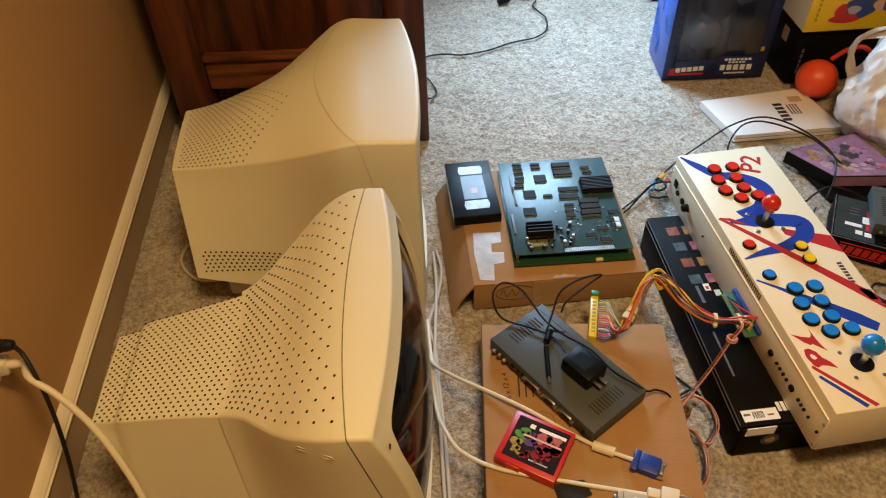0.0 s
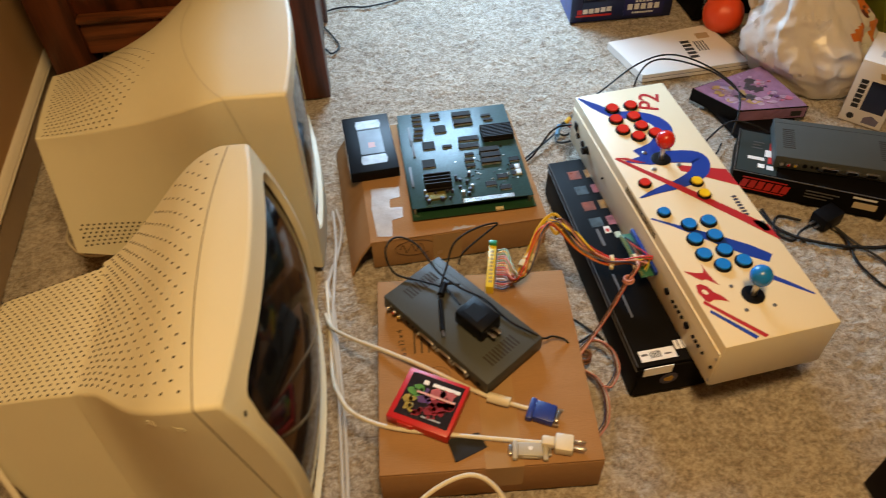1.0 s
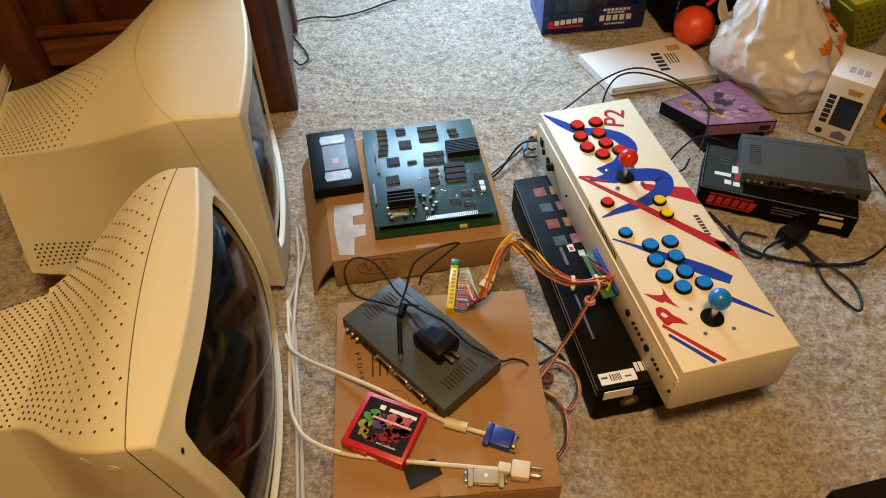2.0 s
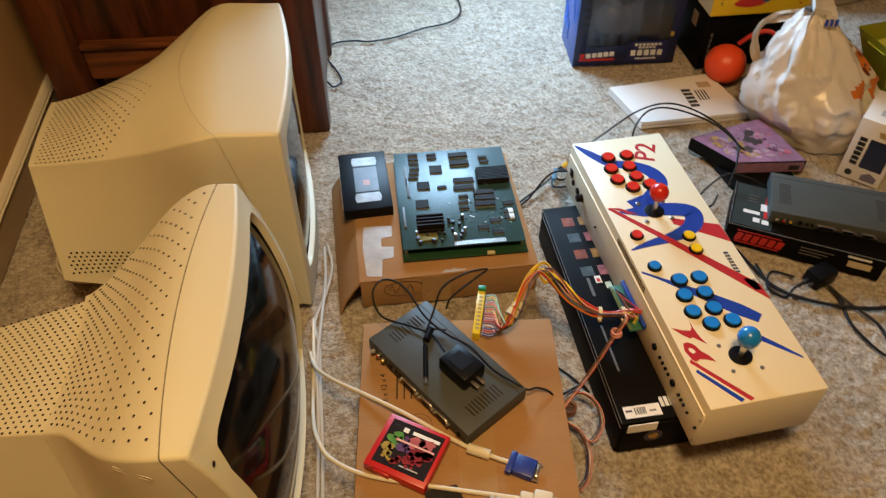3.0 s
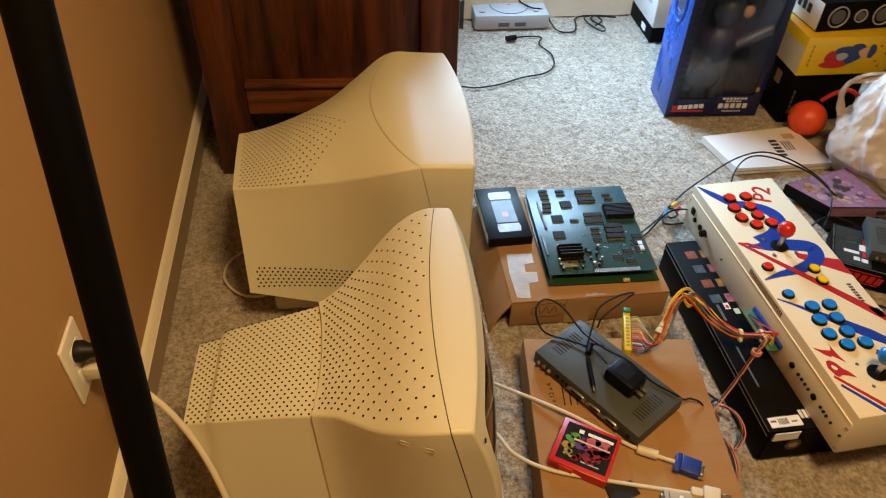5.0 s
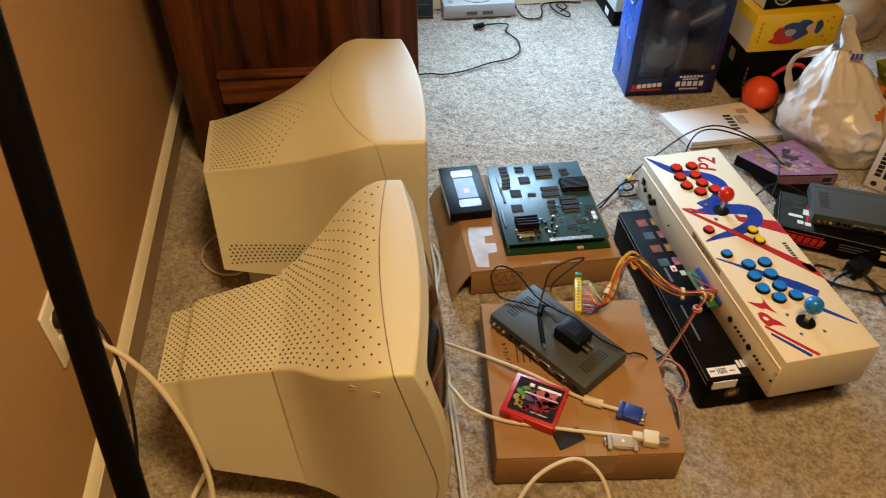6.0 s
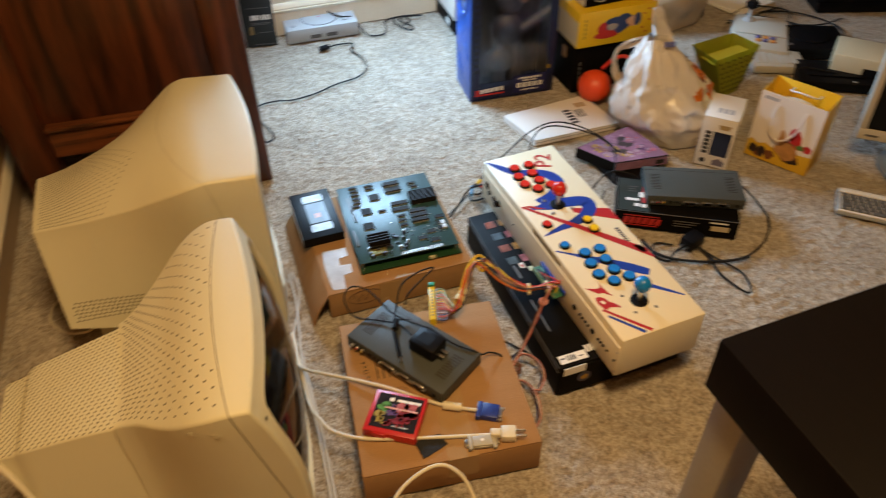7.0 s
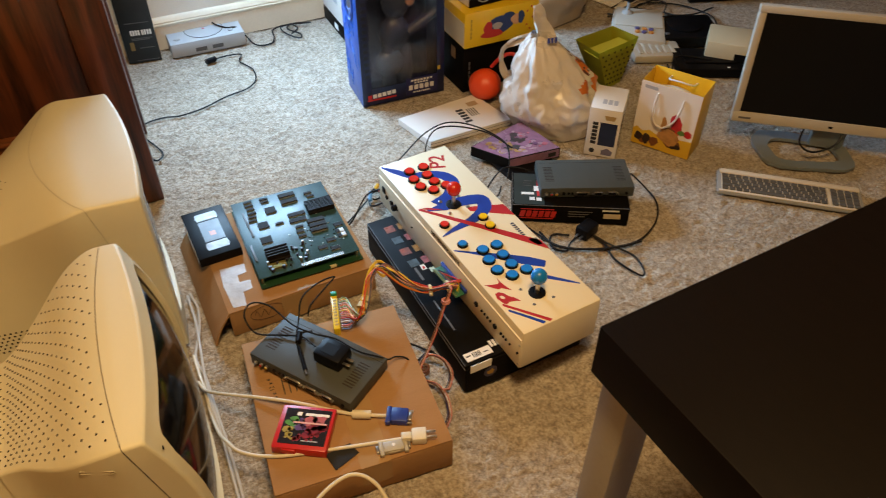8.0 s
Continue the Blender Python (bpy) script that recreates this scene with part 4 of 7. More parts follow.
# ---------------------------------------------------------------- on the near carton
def red_case():
    t = thing("cartridge_case", on_edge((0.713, 0.729), (0.803, 0.677), 0.0868), "red plastic case with a dark colourful picture label", "case")
    w, d, h = 0.104, 0.096, 0.021
    red = mat("bright_red_plastic", (0.50, 0.014, 0.016), 0.35, grain=0.1, scale=400, wear=0.2, dark=0.75)
    part("case", box(0, w, 0, d, 0, h, 0.002), red, t)
    part("latch", box(0.02, 0.045, -0.003, 0.002, 0.004, h - 0.002, 0.001), red, t)
    lab = part("label", box(0.009, w - 0.006, 0.010, d - 0.007, h - 0.0002, h + 0.0005, 0), mat("label_black", (0.016, 0.012, 0.014), 0.22, wear=0.3), t, "dark printed label", smooth=0)
    pal = [mat("ink_green", (0.10, 0.28, 0.05), 0.3, wear=0.5, wear_scale=60, dark=0.3), mat("ink_violet", (0.11, 0.05, 0.16), 0.3, wear=0.5, wear_scale=60, dark=0.4),
           mat("ink_rose", (0.50, 0.12, 0.13), 0.3, wear=0.5, wear_scale=60, dark=0.4), mat("ink_crimson", (0.26, 0.016, 0.022), 0.3, wear=0.6, wear_scale=60, dark=0.3), mat("ink_gold", (0.35, 0.26, 0.05), 0.3, wear=0.5, wear_scale=60, dark=0.4)]
    rng = random.Random(8)

    def blob(cx, cy, r, k, squash=0.7):
        n = 11
        pts = [(cx + r * (0.7 + 0.5 * rng.random()) * math.cos(2 * math.pi * i / n), cy + squash * r * (0.7 + 0.5 * rng.random()) * math.sin(2 * math.pi * i / n)) for i in range(n)]
        part("ink_patch", plate(pts, h + 0.0005, h + 0.0007 + 0.0001 * k), pal[k], lab, smooth=0)

    for cx, cy, r, k in ((0.022, 0.056, 0.011, 0), (0.030, 0.064, 0.010, 0), (0.020, 0.040, 0.010, 4), (0.026, 0.030, 0.009, 4), (0.042, 0.046, 0.010, 1), (0.050, 0.052, 0.008, 1), (0.060, 0.064, 0.014, 2), (0.078, 0.066, 0.013, 2), (0.070, 0.042, 0.017, 3), (0.086, 0.050, 0.010, 3), (0.058, 0.030, 0.009, 3), (0.032, 0.048, 0.007, 0)):
        blob(cx, cy, r, k)
    for i in range(34):
        cx, cy = 0.015 + 0.076 * rng.random(), 0.018 + 0.050 * rng.random()
        k = (0 if cy > 0.045 else 4) if cx < 0.036 else (1 if cx < 0.056 and cy > 0.034 else (2 if cy > 0.054 else 3))
        blob(cx, cy, 0.0025 + 0.0035 * rng.random(), k, 0.9)
    part("title_bar", box(0.048, 0.094, 0.074, 0.080, h + 0.0005, h + 0.0009, 0), PAPER, lab, smooth=0)
    part("title_bar", box(0.028, 0.093, 0.0555, 0.0592, h + 0.0008, h + 0.0011, 0), mat("pink_ink", (0.65, 0.35, 0.32), 0.4), lab, smooth=0)
    part("sticker", box(0.032, 0.041, 0.073, 0.081, h + 0.0005, h + 0.0009, 0), PAPER, lab, smooth=0)
    part("title_bar", box(0.052, 0.084, 0.017, 0.0195, h + 0.0005, h + 0.0009, 0), GREY_LT, lab, smooth=0)


def vga_cable():
    t = thing("monitor_cable", pose(0, 0, 0), "cream monitor cable with ferrite bead and blue plug", "cable", "cables")
    run = [(0.612, 1.02, 0.006), (0.620, 0.985, 0.02), (0.635, 0.945, 0.05), (0.668, 0.900, 0.080), (0.715, 0.862, 0.093), (0.765, 0.825, 0.100), (0.80, 0.800, 0.100), (0.843, 0.772, 0.093), (0.880, 0.747, 0.092), (0.925, 0.722, 0.094), (0.945, 0.712, 0.096)]
    part("lead", tube(run, 0.0036, 10), CREAM_CABLE, t)
    d = Vector((0.034, -0.016, 0)).normalized()
    c = Vector((0.893, 0.738, 0.0955))
    part("ferrite_bead", tube([c - d * 0.018, c - d * 0.0165, c + d * 0.0165, c + d * 0.018], 0.0085, 18, smooth_path=False), CREAM_CABLE, t, "cream ferrite bead")
    blue = mat("blue_plug_plastic", (0.012, 0.035, 0.24), 0.4, grain=0.2, scale=300, wear=0.2)
    plug = part("plug", moved(join(box(0, 0.033, -0.016, 0.016, -0.007, 0.008, 0.002), box(-0.010, 0.0, -0.019, 0.019, -0.005, 0.006, 0.002)), on_edge((0.945, 0.712), (0.979, 0.694), 0.0945)), blue, t, "blue plastic plug")
    m = on_edge((0.945, 0.712), (0.979, 0.694), 0.0945)
    part("shield", moved(box(0.033, 0.040, -0.010, 0.010, -0.004, 0.005, 0.002), m), METAL, plug)
    for y in (-0.0135, 0.0135):
        part("thumb_screw", moved(cyl(0.0024, 0.012, 10), m @ pose(0.030, y, 0.0, 0, 90, 0)), METAL, plug)


def mains_cable():
    t = thing("mains_cable", pose(0, 0, 0), "cream mains cord with a moulded three-prong plug", "cord", "cables")
    run = [(0.615, 1.10, 0.006), (0.618, 1.03, 0.010), (0.621, 0.985, 0.015), (0.622, 0.92, 0.022), (0.628, 0.845, 0.05), (0.640, 0.79, 0.084), (0.662, 0.750, 0.090), (0.718, 0.716, 0.091), (0.812, 0.690, 0.091), (0.90, 0.668, 0.092), (0.950, 0.655, 0.094)]
    part("lead", tube(run, 0.0036, 10), CREAM_CABLE, t)
    m = on_edge((0.950, 0.656), (1.01, 0.637), 0.096)
    plug = part("plug", moved(join(box(0.014, 0.042, -0.014, 0.014, -0.009, 0.010, 0.003), box(-0.006, 0.014, -0.008, 0.008, -0.007, 0.008, 0.003)), m), CREAM_CABLE, t, "cream moulded plug")
    for y in (-0.0065, 0.0065):
        part("prong", moved(box(0.042, 0.060, y - 0.0008, y + 0.0008, -0.001, 0.006, 0.0003), m), METAL, plug)
    part("ground_pin", moved(cyl(0.0024, 0.02, 12, bev=0.0008), m @ pose(0.042, 0, -0.005, 0, 90, 0)), METAL, plug)


def gender_changer():
    t = thing("port_adapter", on_edge((0.896, 0.640), (0.952, 0.630), 0.0868), "small beige nine-pin port adapter on a box", "adapter")
    body = mat("warm_grey_plastic", (0.40, 0.37, 0.30), 0.45, grain=0.15, scale=400, wear=0.2)
    part("body", box(0.008, 0.046, 0.0, 0.022, 0, 0.013, 0.002), body, t)
    part("ear", box(0.0, 0.008, -0.004, 0.026, 0.002, 0.010, 0.0015), body, t)
    part("ear", box(0.046, 0.054, -0.004, 0.026, 0.002, 0.010, 0.0015), body, t)
    part("shell", box(-0.006, 0.0, 0.003, 0.019, 0.002, 0.010, 0.002), METAL, t)
    part("shell", box(0.054, 0.059, 0.003, 0.019, 0.002, 0.010, 0.002), METAL, t)
    part("rib", box(0.016, 0.038, -0.0012, 0.0232, 0.004, 0.009, 0.001), body, t)
    part("round_mark", moved(cyl(0.0032, 0.0006, 16), pose(0.027, 0.012, 0.0129)), PAPER, t)


def cloth_scrap():
    bm = bmesh.new()
    n = 8
    q = [Vector((0.803, 0.684, 0)), Vector((0.853, 0.690, 0)), Vector((0.862, 0.664, 0)), Vector((0.811, 0.645, 0))]
    g = [[bm.verts.new(q[0].lerp(q[1], i / n).lerp(q[3].lerp(q[2], i / n), j / n) + Vector((0, 0, 0.0885 + 0.004 * noise.noise((i * 0.5, j * 0.5, 3)) ** 2 + 0.002 * (i == 0)))) for j in range(n + 1)] for i in range(n + 1)]
    for i in range(n):
        for j in range(n):
            bm.faces.new((g[i][j], g[i][j + 1], g[i + 1][j + 1], g[i + 1][j]))
    bmesh.ops.recalc_face_normals(bm, faces=bm.faces[:])
    bmesh.ops.solidify(bm, geom=bm.faces[:], thickness=0.0012)
    solid("cloth_scrap", bm, mat("black_felt", (0.012, 0.012, 0.013), 0.9, grain=0.4, scale=200, bump=0.0005), "small scrap of black felt lying under a cord", "cloth")


def cream_loop():
    t = thing("mains_cable", pose(0, 0, 0), "cream cord looping up beside a cardboard box", "cord", "cables")
    part("lead", tube([(0.66, 0.44, 0.006), (0.690, 0.515, 0.03), (0.712, 0.552, 0.07), (0.760, 0.594, 0.10), (0.826, 0.612, 0.112), (0.866, 0.588, 0.098), (0.882, 0.540, 0.06), (0.885, 0.50, 0.016)], 0.0036, 10), CREAM_CABLE, t)
    part("plug", box(0.80, 0.90, 0.455, 0.505, 0.001, 0.030, 0.006), CREAM_CABLE, t, "cream moulded block")


red_case()
vga_cable()
mains_cable()
gender_changer()
cloth_scrap()
cream_loop()


# ---------------------------------------------------------------- wiring harness
def harness():
    t = thing("wiring_harness", pose(0, 0, 0), "bundled colourful wiring harness with a yellow edge connector", "harness")
    a, b = Vector((0.940, 1.055, 0.105)), Vector((0.917, 0.958, 0.100))
    yel = mat("connector_yellow", (0.70, 0.52, 0.01), 0.4, wear=0.2)
    grn = mat("connector_green", (0.01, 0.22, 0.10), 0.4, wear=0.2)
    m = on_edge(b, a, 0.0)
    L = (a - b).length
    con = part("edge_connector", moved(box(0, L, -0.005, 0.009, 0.0865, 0.107, 0.001), m), yel, t, "yellow plastic edge connector")
    part("tab", moved(box(L, L + 0.010, -0.005, 0.009, 0.0885, 0.112, 0.001), m), grn, con, "green connector end")
    for i in range(9):
        part("label_mark", moved(box(0.010 + 0.009 * i, 0.015 + 0.009 * i, -0.002, 0.005, 0.1068, 0.1074, 0), m), mat("olive_print", (0.30, 0.22, 0.01), 0.5), con, smooth=0)
    for i in range(18):
        part("pin", moved(box(0.006 + L * 0.9 * i / 17, 0.0085 + L * 0.9 * i / 17, -0.010, -0.005, 0.097, 0.0992, 0), m), METAL, con, smooth=0)
    path = [(0.967, 0.962, 0.115), (0.995, 0.995, 0.138), (1.020, 1.028, 0.158), (1.050, 1.038, 0.166), (1.085, 0.988, 0.152), (1.127, 0.958, 0.140), (1.168, 0.953, 0.142), (1.196, 0.950, 0.138)]
    cols = [("orange", (0.62, 0.16, 0.02)), ("red", (0.50, 0.03, 0.02)), ("yellow", (0.72, 0.48, 0.02)), ("white", (0.70, 0.66, 0.60)), ("brown", (0.14, 0.05, 0.02)), ("dark_blue", (0.02, 0.03, 0.10)), ("green", (0.16, 0.25, 0.05)), ("pink", (0.58, 0.24, 0.18))]
    mats = [mat("wire_" + n, c, 0.42, wear=0.2, wear_scale=30) for n, c in cols]
    order = [5, 4, 1, 5, 3, 4, 1, 7, 0, 1, 2, 0, 6, 0, 7, 6, 2, 6]
    rng = random.Random(5)
    for i, k in enumerate(order):
        s = m @ Vector((0.006 + L * 0.9 * i / 17, -0.008, 0.098))
        ang, rad = rng.random() * 6.28, 0.0125 * math.sqrt(rng.random())
        pts = [s, s + Vector((0.016, -0.006, 0.002))]
        for j, p in enumerate(path):
            a2 = ang + 0.35 * j
            r2 = rad * (1.5 if j in (0, 7) else 1.0)
            pts.append(Vector(p) + Vector((r2 * math.cos(a2), r2 * math.cos(a2 + 1.0) * 0.7, r2 * math.sin(a2))) + Vector([0.0055 * (rng.random() - 0.5) for _ in range(3)]))
        pts.append(Vector((1.182 + 0.012 * (i / 17 - 0.5), 1.018 - 0.085 * i / 17, 0.130)))
        part("wire", tube(pts, 0.0014, 6, 6), mats[k], t)
    for i in range(5):
        a2 = i * 1.3
        part("wire", tube([Vector((0.972 + 0.004 * math.cos(a2), 0.975, 0.118 + 0.004 * math.sin(a2))), Vector((1.012, 1.030 + 0.004 * math.cos(a2), 0.160 + 0.004 * math.sin(a2))), Vector((1.045, 1.052, 0.176 + 0.003 * math.cos(a2))), Vector((1.062, 1.030, 0.170)), Vector((1.045, 1.022, 0.162 - 0.002 * i)), Vector((1.035, 1.040, 0.176)), Vector((1.075, 1.010 + 0.002 * i, 0.166)), Vector((1.10, 0.975, 0.155))], 0.0012, 6, 6), mats[2], t)
    tie = mat("cable_tie_nylon", (0.66, 0.58, 0.36), 0.4)
    for p, q in (((0.978, 0.975), (0.986, 0.984)), ((0.990, 0.990), (0.998, 0.999)), ((1.128, 0.957), (1.134, 0.956)), ((1.168, 0.953), (1.174, 0.953))):
        z = 0.128 if p[0] < 1 else 0.141
        part("cable_tie", tube([(p[0], p[1], z), (q[0], q[1], z + 0.004 * (p[0] < 1))], 0.0115, 12, smooth_path=False), tie, t)
        part("tie_head", box(p[0] - 0.003, p[0] + 0.003, p[1] - 0.016, p[1] - 0.009, z - 0.005, z + 0.001, 0.0008), tie, t)
    drop = [(1.172, 0.955, 0.140), (1.168, 0.930, 0.150), (1.146, 0.915, 0.120), (1.120, 0.895, 0.08), (1.085, 0.868, 0.045), (1.045, 0.835, 0.02)]
    for i, k in enumerate((1, 3, 4, 7)):
        o = Vector((0.003 * math.cos(i * 1.6), 0.003 * math.sin(i * 1.6), 0.0015 * i))
        part("wire", tube([Vector(p) + o for p in drop], 0.00125, 6), mats[k], t)
    part("wire_knot", tube([(1.152 + 0.008 * math.cos(a3), 0.918 + 0.008 * math.sin(a3), 0.126 + 0.001 * a3) for a3 in np.linspace(0, 12, 16)], 0.0022, 7, 4), mats[7], t)
    return t


def loose_wires():
    t = thing("wire_bundle", pose(0, 0, 0), "knotted bundle of thin dark and red wires on the carpet", "wires")
    cols = ["wire_red", "wire_white", "wire_dark_blue", "wire_brown", "wire_pink"]
    for i, c in enumerate(cols):
        o = Vector((0.004 * math.cos(i * 1.3), 0.004 * math.sin(i * 1.3), 0.003 + 0.002 * i))
        part("wire", tube([Vector(p) + o for p in ((1.040, 0.838, 0.012), (1.055, 0.850, 0.02), (1.085, 0.868, 0.030), (1.112, 0.848, 0.028), (1.118, 0.812, 0.018), (1.098, 0.785, 0.008), (1.085, 0.79, 0.004))], 0.0013, 6), MATS[c], t)
        part("wire", tube([Vector(p) + o for p in ((1.045, 0.842, 0.02), (1.058, 0.824, 0.010), (1.078, 0.800, 0.012), (1.086, 0.765, 0.006), (1.076, 0.724, 0.003), (1.055, 0.70, 0.002))], 0.0013, 6), MATS[c], t)
    part("wire_knot", tube([(1.066 + 0.011 * math.cos(a), 0.842 + 0.010 * math.sin(a), 0.012 + 0.0016 * a) for a in np.linspace(0, 14, 20)], 0.0028, 7, 4), MATS["wire_brown"], t)


harness()
loose_wires()


# ---------------------------------------------------------------- arcade control panel and the long black carton under it
def long_carton():
    t = thing("long_black_box", pose(1.130, 0.768, 0, 0, 0, 3.8), "long black printed cardboard box lying under the arcade controller", "box")
    w, d, h = 0.300, 0.518, 0.088
    part("body", box(0, w, 0, d, 0, h, 0.002), BLACK_CARD, t)
    part("lid_edge", box(-0.0015, w + 0.0015, 0.0, d, h - 0.012, h - 0.0105, 0.0004), mat("worn_card_edge", (0.05, 0.045, 0.04), 0.6, wear=0.5, wear_scale=40), t)
    part("worn_edge", box(-0.0005, 0.0012, 0.002, d - 0.002, h - 0.0012, h + 0.0004, 0), MATS["worn_card_edge"], t, smooth=0)
    part("end_flap", box(0.004, w - 0.004, -0.004, -0.0005, 0.004, h - 0.006, 0.001), BLACK_CARD, t)
    stick = part("sticker", box(0.010, 0.072, 0.008, 0.030, h, h + 0.0008, 0), PAPER, t, "white bar-code sticker", smooth=0)
    part("sticker_fold", box(0.010, 0.060, -0.0056, -0.0042, h - 0.022, h, 0), PAPER, t, smooth=0)
    rng = random.Random(2)
    x = 0.028
    while x < 0.048:
        wd = 0.0006 + 0.0012 * rng.random()
        part("bar", box(x, x + wd, 0.013, 0.026, h + 0.0008, h + 0.0011, 0), PRINT_BLK, stick, smooth=0)
        x += wd + 0.0008 + 0.0008 * rng.random()
    part("mark", box(0.013, 0.024, 0.019, 0.023, h + 0.0008, h + 0.0011, 0), GREY_PRINT, stick, smooth=0)
    part("mark", box(0.053, 0.064, 0.016, 0.019, h + 0.0008, h + 0.0011, 0), GREY_PRINT, stick, smooth=0)
    for i in range(3):
        part("logo_bar", box(0.075 + 0.008 * i, 0.081 + 0.008 * i, 0.022, 0.040, h, h + 0.0006, 0), PRINT_WHITE, t, smooth=0)
    part("text_bar", box(0.026, 0.030, 0.10, 0.20, h, h + 0.0005, 0), GREY_PRINT, t, smooth=0)
    part("text_bar", box(0.034, 0.040, 0.27, 0.315, h, h + 0.0005, 0), GREY_PRINT, t, smooth=0)
    part("round_logo", moved(cyl(0.016, 0.0006, 24), pose(0.06, -0.0038, 0.045, 90, 0, 0)), mat("logo_indigo", (0.02, 0.02, 0.06), 0.4), t)
    part("logo_patch", plate([(-0.007, -0.006), (0.005, -0.008), (0.009, 0.001), (0.004, 0.008), (-0.003, 0.004), (-0.009, 0.003)], 0, 0.0005), mat("logo_gold", (0.35, 0.20, 0.02), 0.4), t, smooth=0).matrix_local = pose(0.06, -0.0046, 0.045, 90, 0, 0)
    tones = [mat("photo_brown", (0.24, 0.07, 0.04), 0.3, wear=0.8, wear_scale=70, dark=0.3), mat("photo_pink", (0.36, 0.15, 0.20), 0.3, wear=0.8, wear_scale=70, dark=0.3), mat("photo_teal", (0.07, 0.11, 0.14), 0.3, wear=0.8, wear_scale=70, dark=0.3), mat("photo_ochre", (0.32, 0.19, 0.06), 0.3, wear=0.8, wear_scale=70, dark=0.3)]
    for r in range(4):
        for c in range(2):
            x0, y0 = 0.030 + 0.034 * c, d - 0.060 - 0.046 * r
            part("picture", box(x0, x0 + 0.024, y0, y0 + 0.024, h, h + 0.0006, 0), tones[(r * 2 + c * 3) % 4], t, "small printed picture", smooth=0)
    part("badge", box(0.050, 0.062, 0.300, 0.318, h, h + 0.0007, 0), PRINT_WHITE, t, smooth=0)
    part("badge", box(0.053, 0.059, 0.303, 0.311, h + 0.0007, h + 0.001, 0), PRINT_RED, t, smooth=0)
    part("badge", box(0.066, 0.078, 0.285, 0.300, h, h + 0.0007, 0), mat("badge_mint", (0.45, 0.58, 0.50), 0.4), t, smooth=0)


def arcade_controller():
    H, W, L = 0.1057, 0.193, 0.6455
    t = thing("arcade_controller", pose(1.232, 0.7189, 0.0888, 0, 0, 6.27), "cream metal two-player arcade control panel with red and blue buttons", "controller")
    # Sheet-metal trough with a lip along the wiring side.
    part("case", box(0, W, 0, L, 0, H, 0.0022), PANEL_PAINT, t)
    part("side_lip", box(-0.0035, 0.0, 0.004, L - 0.004, H - 0.026, H - 0.022, 0.001), PANEL_PAINT, t)
    part("side_plate", box(-0.003, 0.0, 0.002, L - 0.002, 0.0, H - 0.026, 0.0008), PANEL_PAINT, t)
    z = H + 0.0002

    def spot(x, y):
        """A place on the panel's sheet, from its printed layout."""
        return x * (0.92 + 0.07 * max(0.0, (x - 0.13) / 0.06)), max(0.003, -0.005 + 1.204 * y - 0.271 * y * y)

    def decal(pts, material, up=0.0):
        part("decal", plate([spot(*p) for p in pts], z - 0.0004, z + 0.0003 + up), material, t, smooth=0)

    def ribbon(mid, widths, material, up=0.0):
        c = [Vector((*spot(x, y), 0)) for x, y in mid]
        c = spline(c, 8)
        n = len(c)
        ws = [lerp(i / (n - 1), [(k / (len(widths) - 1), v) for k, v in enumerate(widths)]) for i in range(n)]
        bm = bmesh.new()
        rows = []
        for i, p in enumerate(c):
            d = (c[min(i + 1, n - 1)] - c[max(i - 1, 0)]).normalized()
            s = Vector((-d.y, d.x, 0)) * ws[i] / 2
            rows.append((bm.verts.new((p.x + s.x, p.y + s.y, z + up)), bm.verts.new((p.x - s.x, p.y - s.y, z + up))))
        for a, b in zip(rows, rows[1:]):
            bm.faces.new((a[0], a[1], b[1], b[0]))
        bmesh.ops.recalc_face_normals(bm, faces=bm.faces[:])
        bmesh.ops.solidify(bm, geom=bm.faces[:], thickness=0.0003)
        part("decal", bm, material, t, smooth=0)

    # Blue swoosh round the second player's stick.
    ribbon([(0.004, 0.622), (0.028, 0.585), (0.060, 0.545), (0.105, 0.528), (0.135, 0.500), (0.138, 0.465), (0.105, 0.425), (0.058, 0.405)], [0.004, 0.018, 0.022, 0.024, 0.030, 0.034, 0.032, 0.040], DECAL_BLUE, 0.0003)
    ribbon([(0.024, 0.397), (0.070, 0.392), (0.120, 0.388), (0.160, 0.372), (0.150, 0.338), (0.105, 0.318), (0.050, 0.310), (0.008, 0.301)], [0.004, 0.030, 0.034, 0.036, 0.032, 0.024, 0.014, 0.003], DECAL_BLUE, 0.00035)
    # Red bars that slant across the panel.
    decal([(0.118, 0.364), (0.192, 0.330), (0.193, 0.286), (0.118, 0.348)], DECAL_RED)
    decal([(0.004, 0.410), (0.010, 0.413), (0.110, 0.300), (0.193, 0.190), (0.194, 0.158), (0.105, 0.284)], DECAL_RED, 0.0001)
    decal([(0.012, 0.411), (0.028, 0.408), (0.060, 0.384), (0.040, 0.390)], DECAL_RED, 0.0002)
    ribbon([(0.005, 0.251), (0.035, 0.230), (0.065, 0.208), (0.105, 0.178), (0.140, 0.150), (0.163, 0.128)], [0.004, 0.006, 0.012, 0.022, 0.026, 0.020], DECAL_BLUE)
    ribbon([(0.128, 0.113), (0.150, 0.092), (0.170, 0.072), (0.187, 0.054)], [0.012, 0.010, 0.007, 0.003], DECAL_BLUE)
    decal([(0.006, 0.077), (0.010, 0.081), (0.080, 0.009), (0.072, 0.006)], DECAL_RED)
    decal([(0.008, 0.061), (0.012, 0.064), (0.063, 0.010), (0.056, 0.007)], DECAL_BLUE)
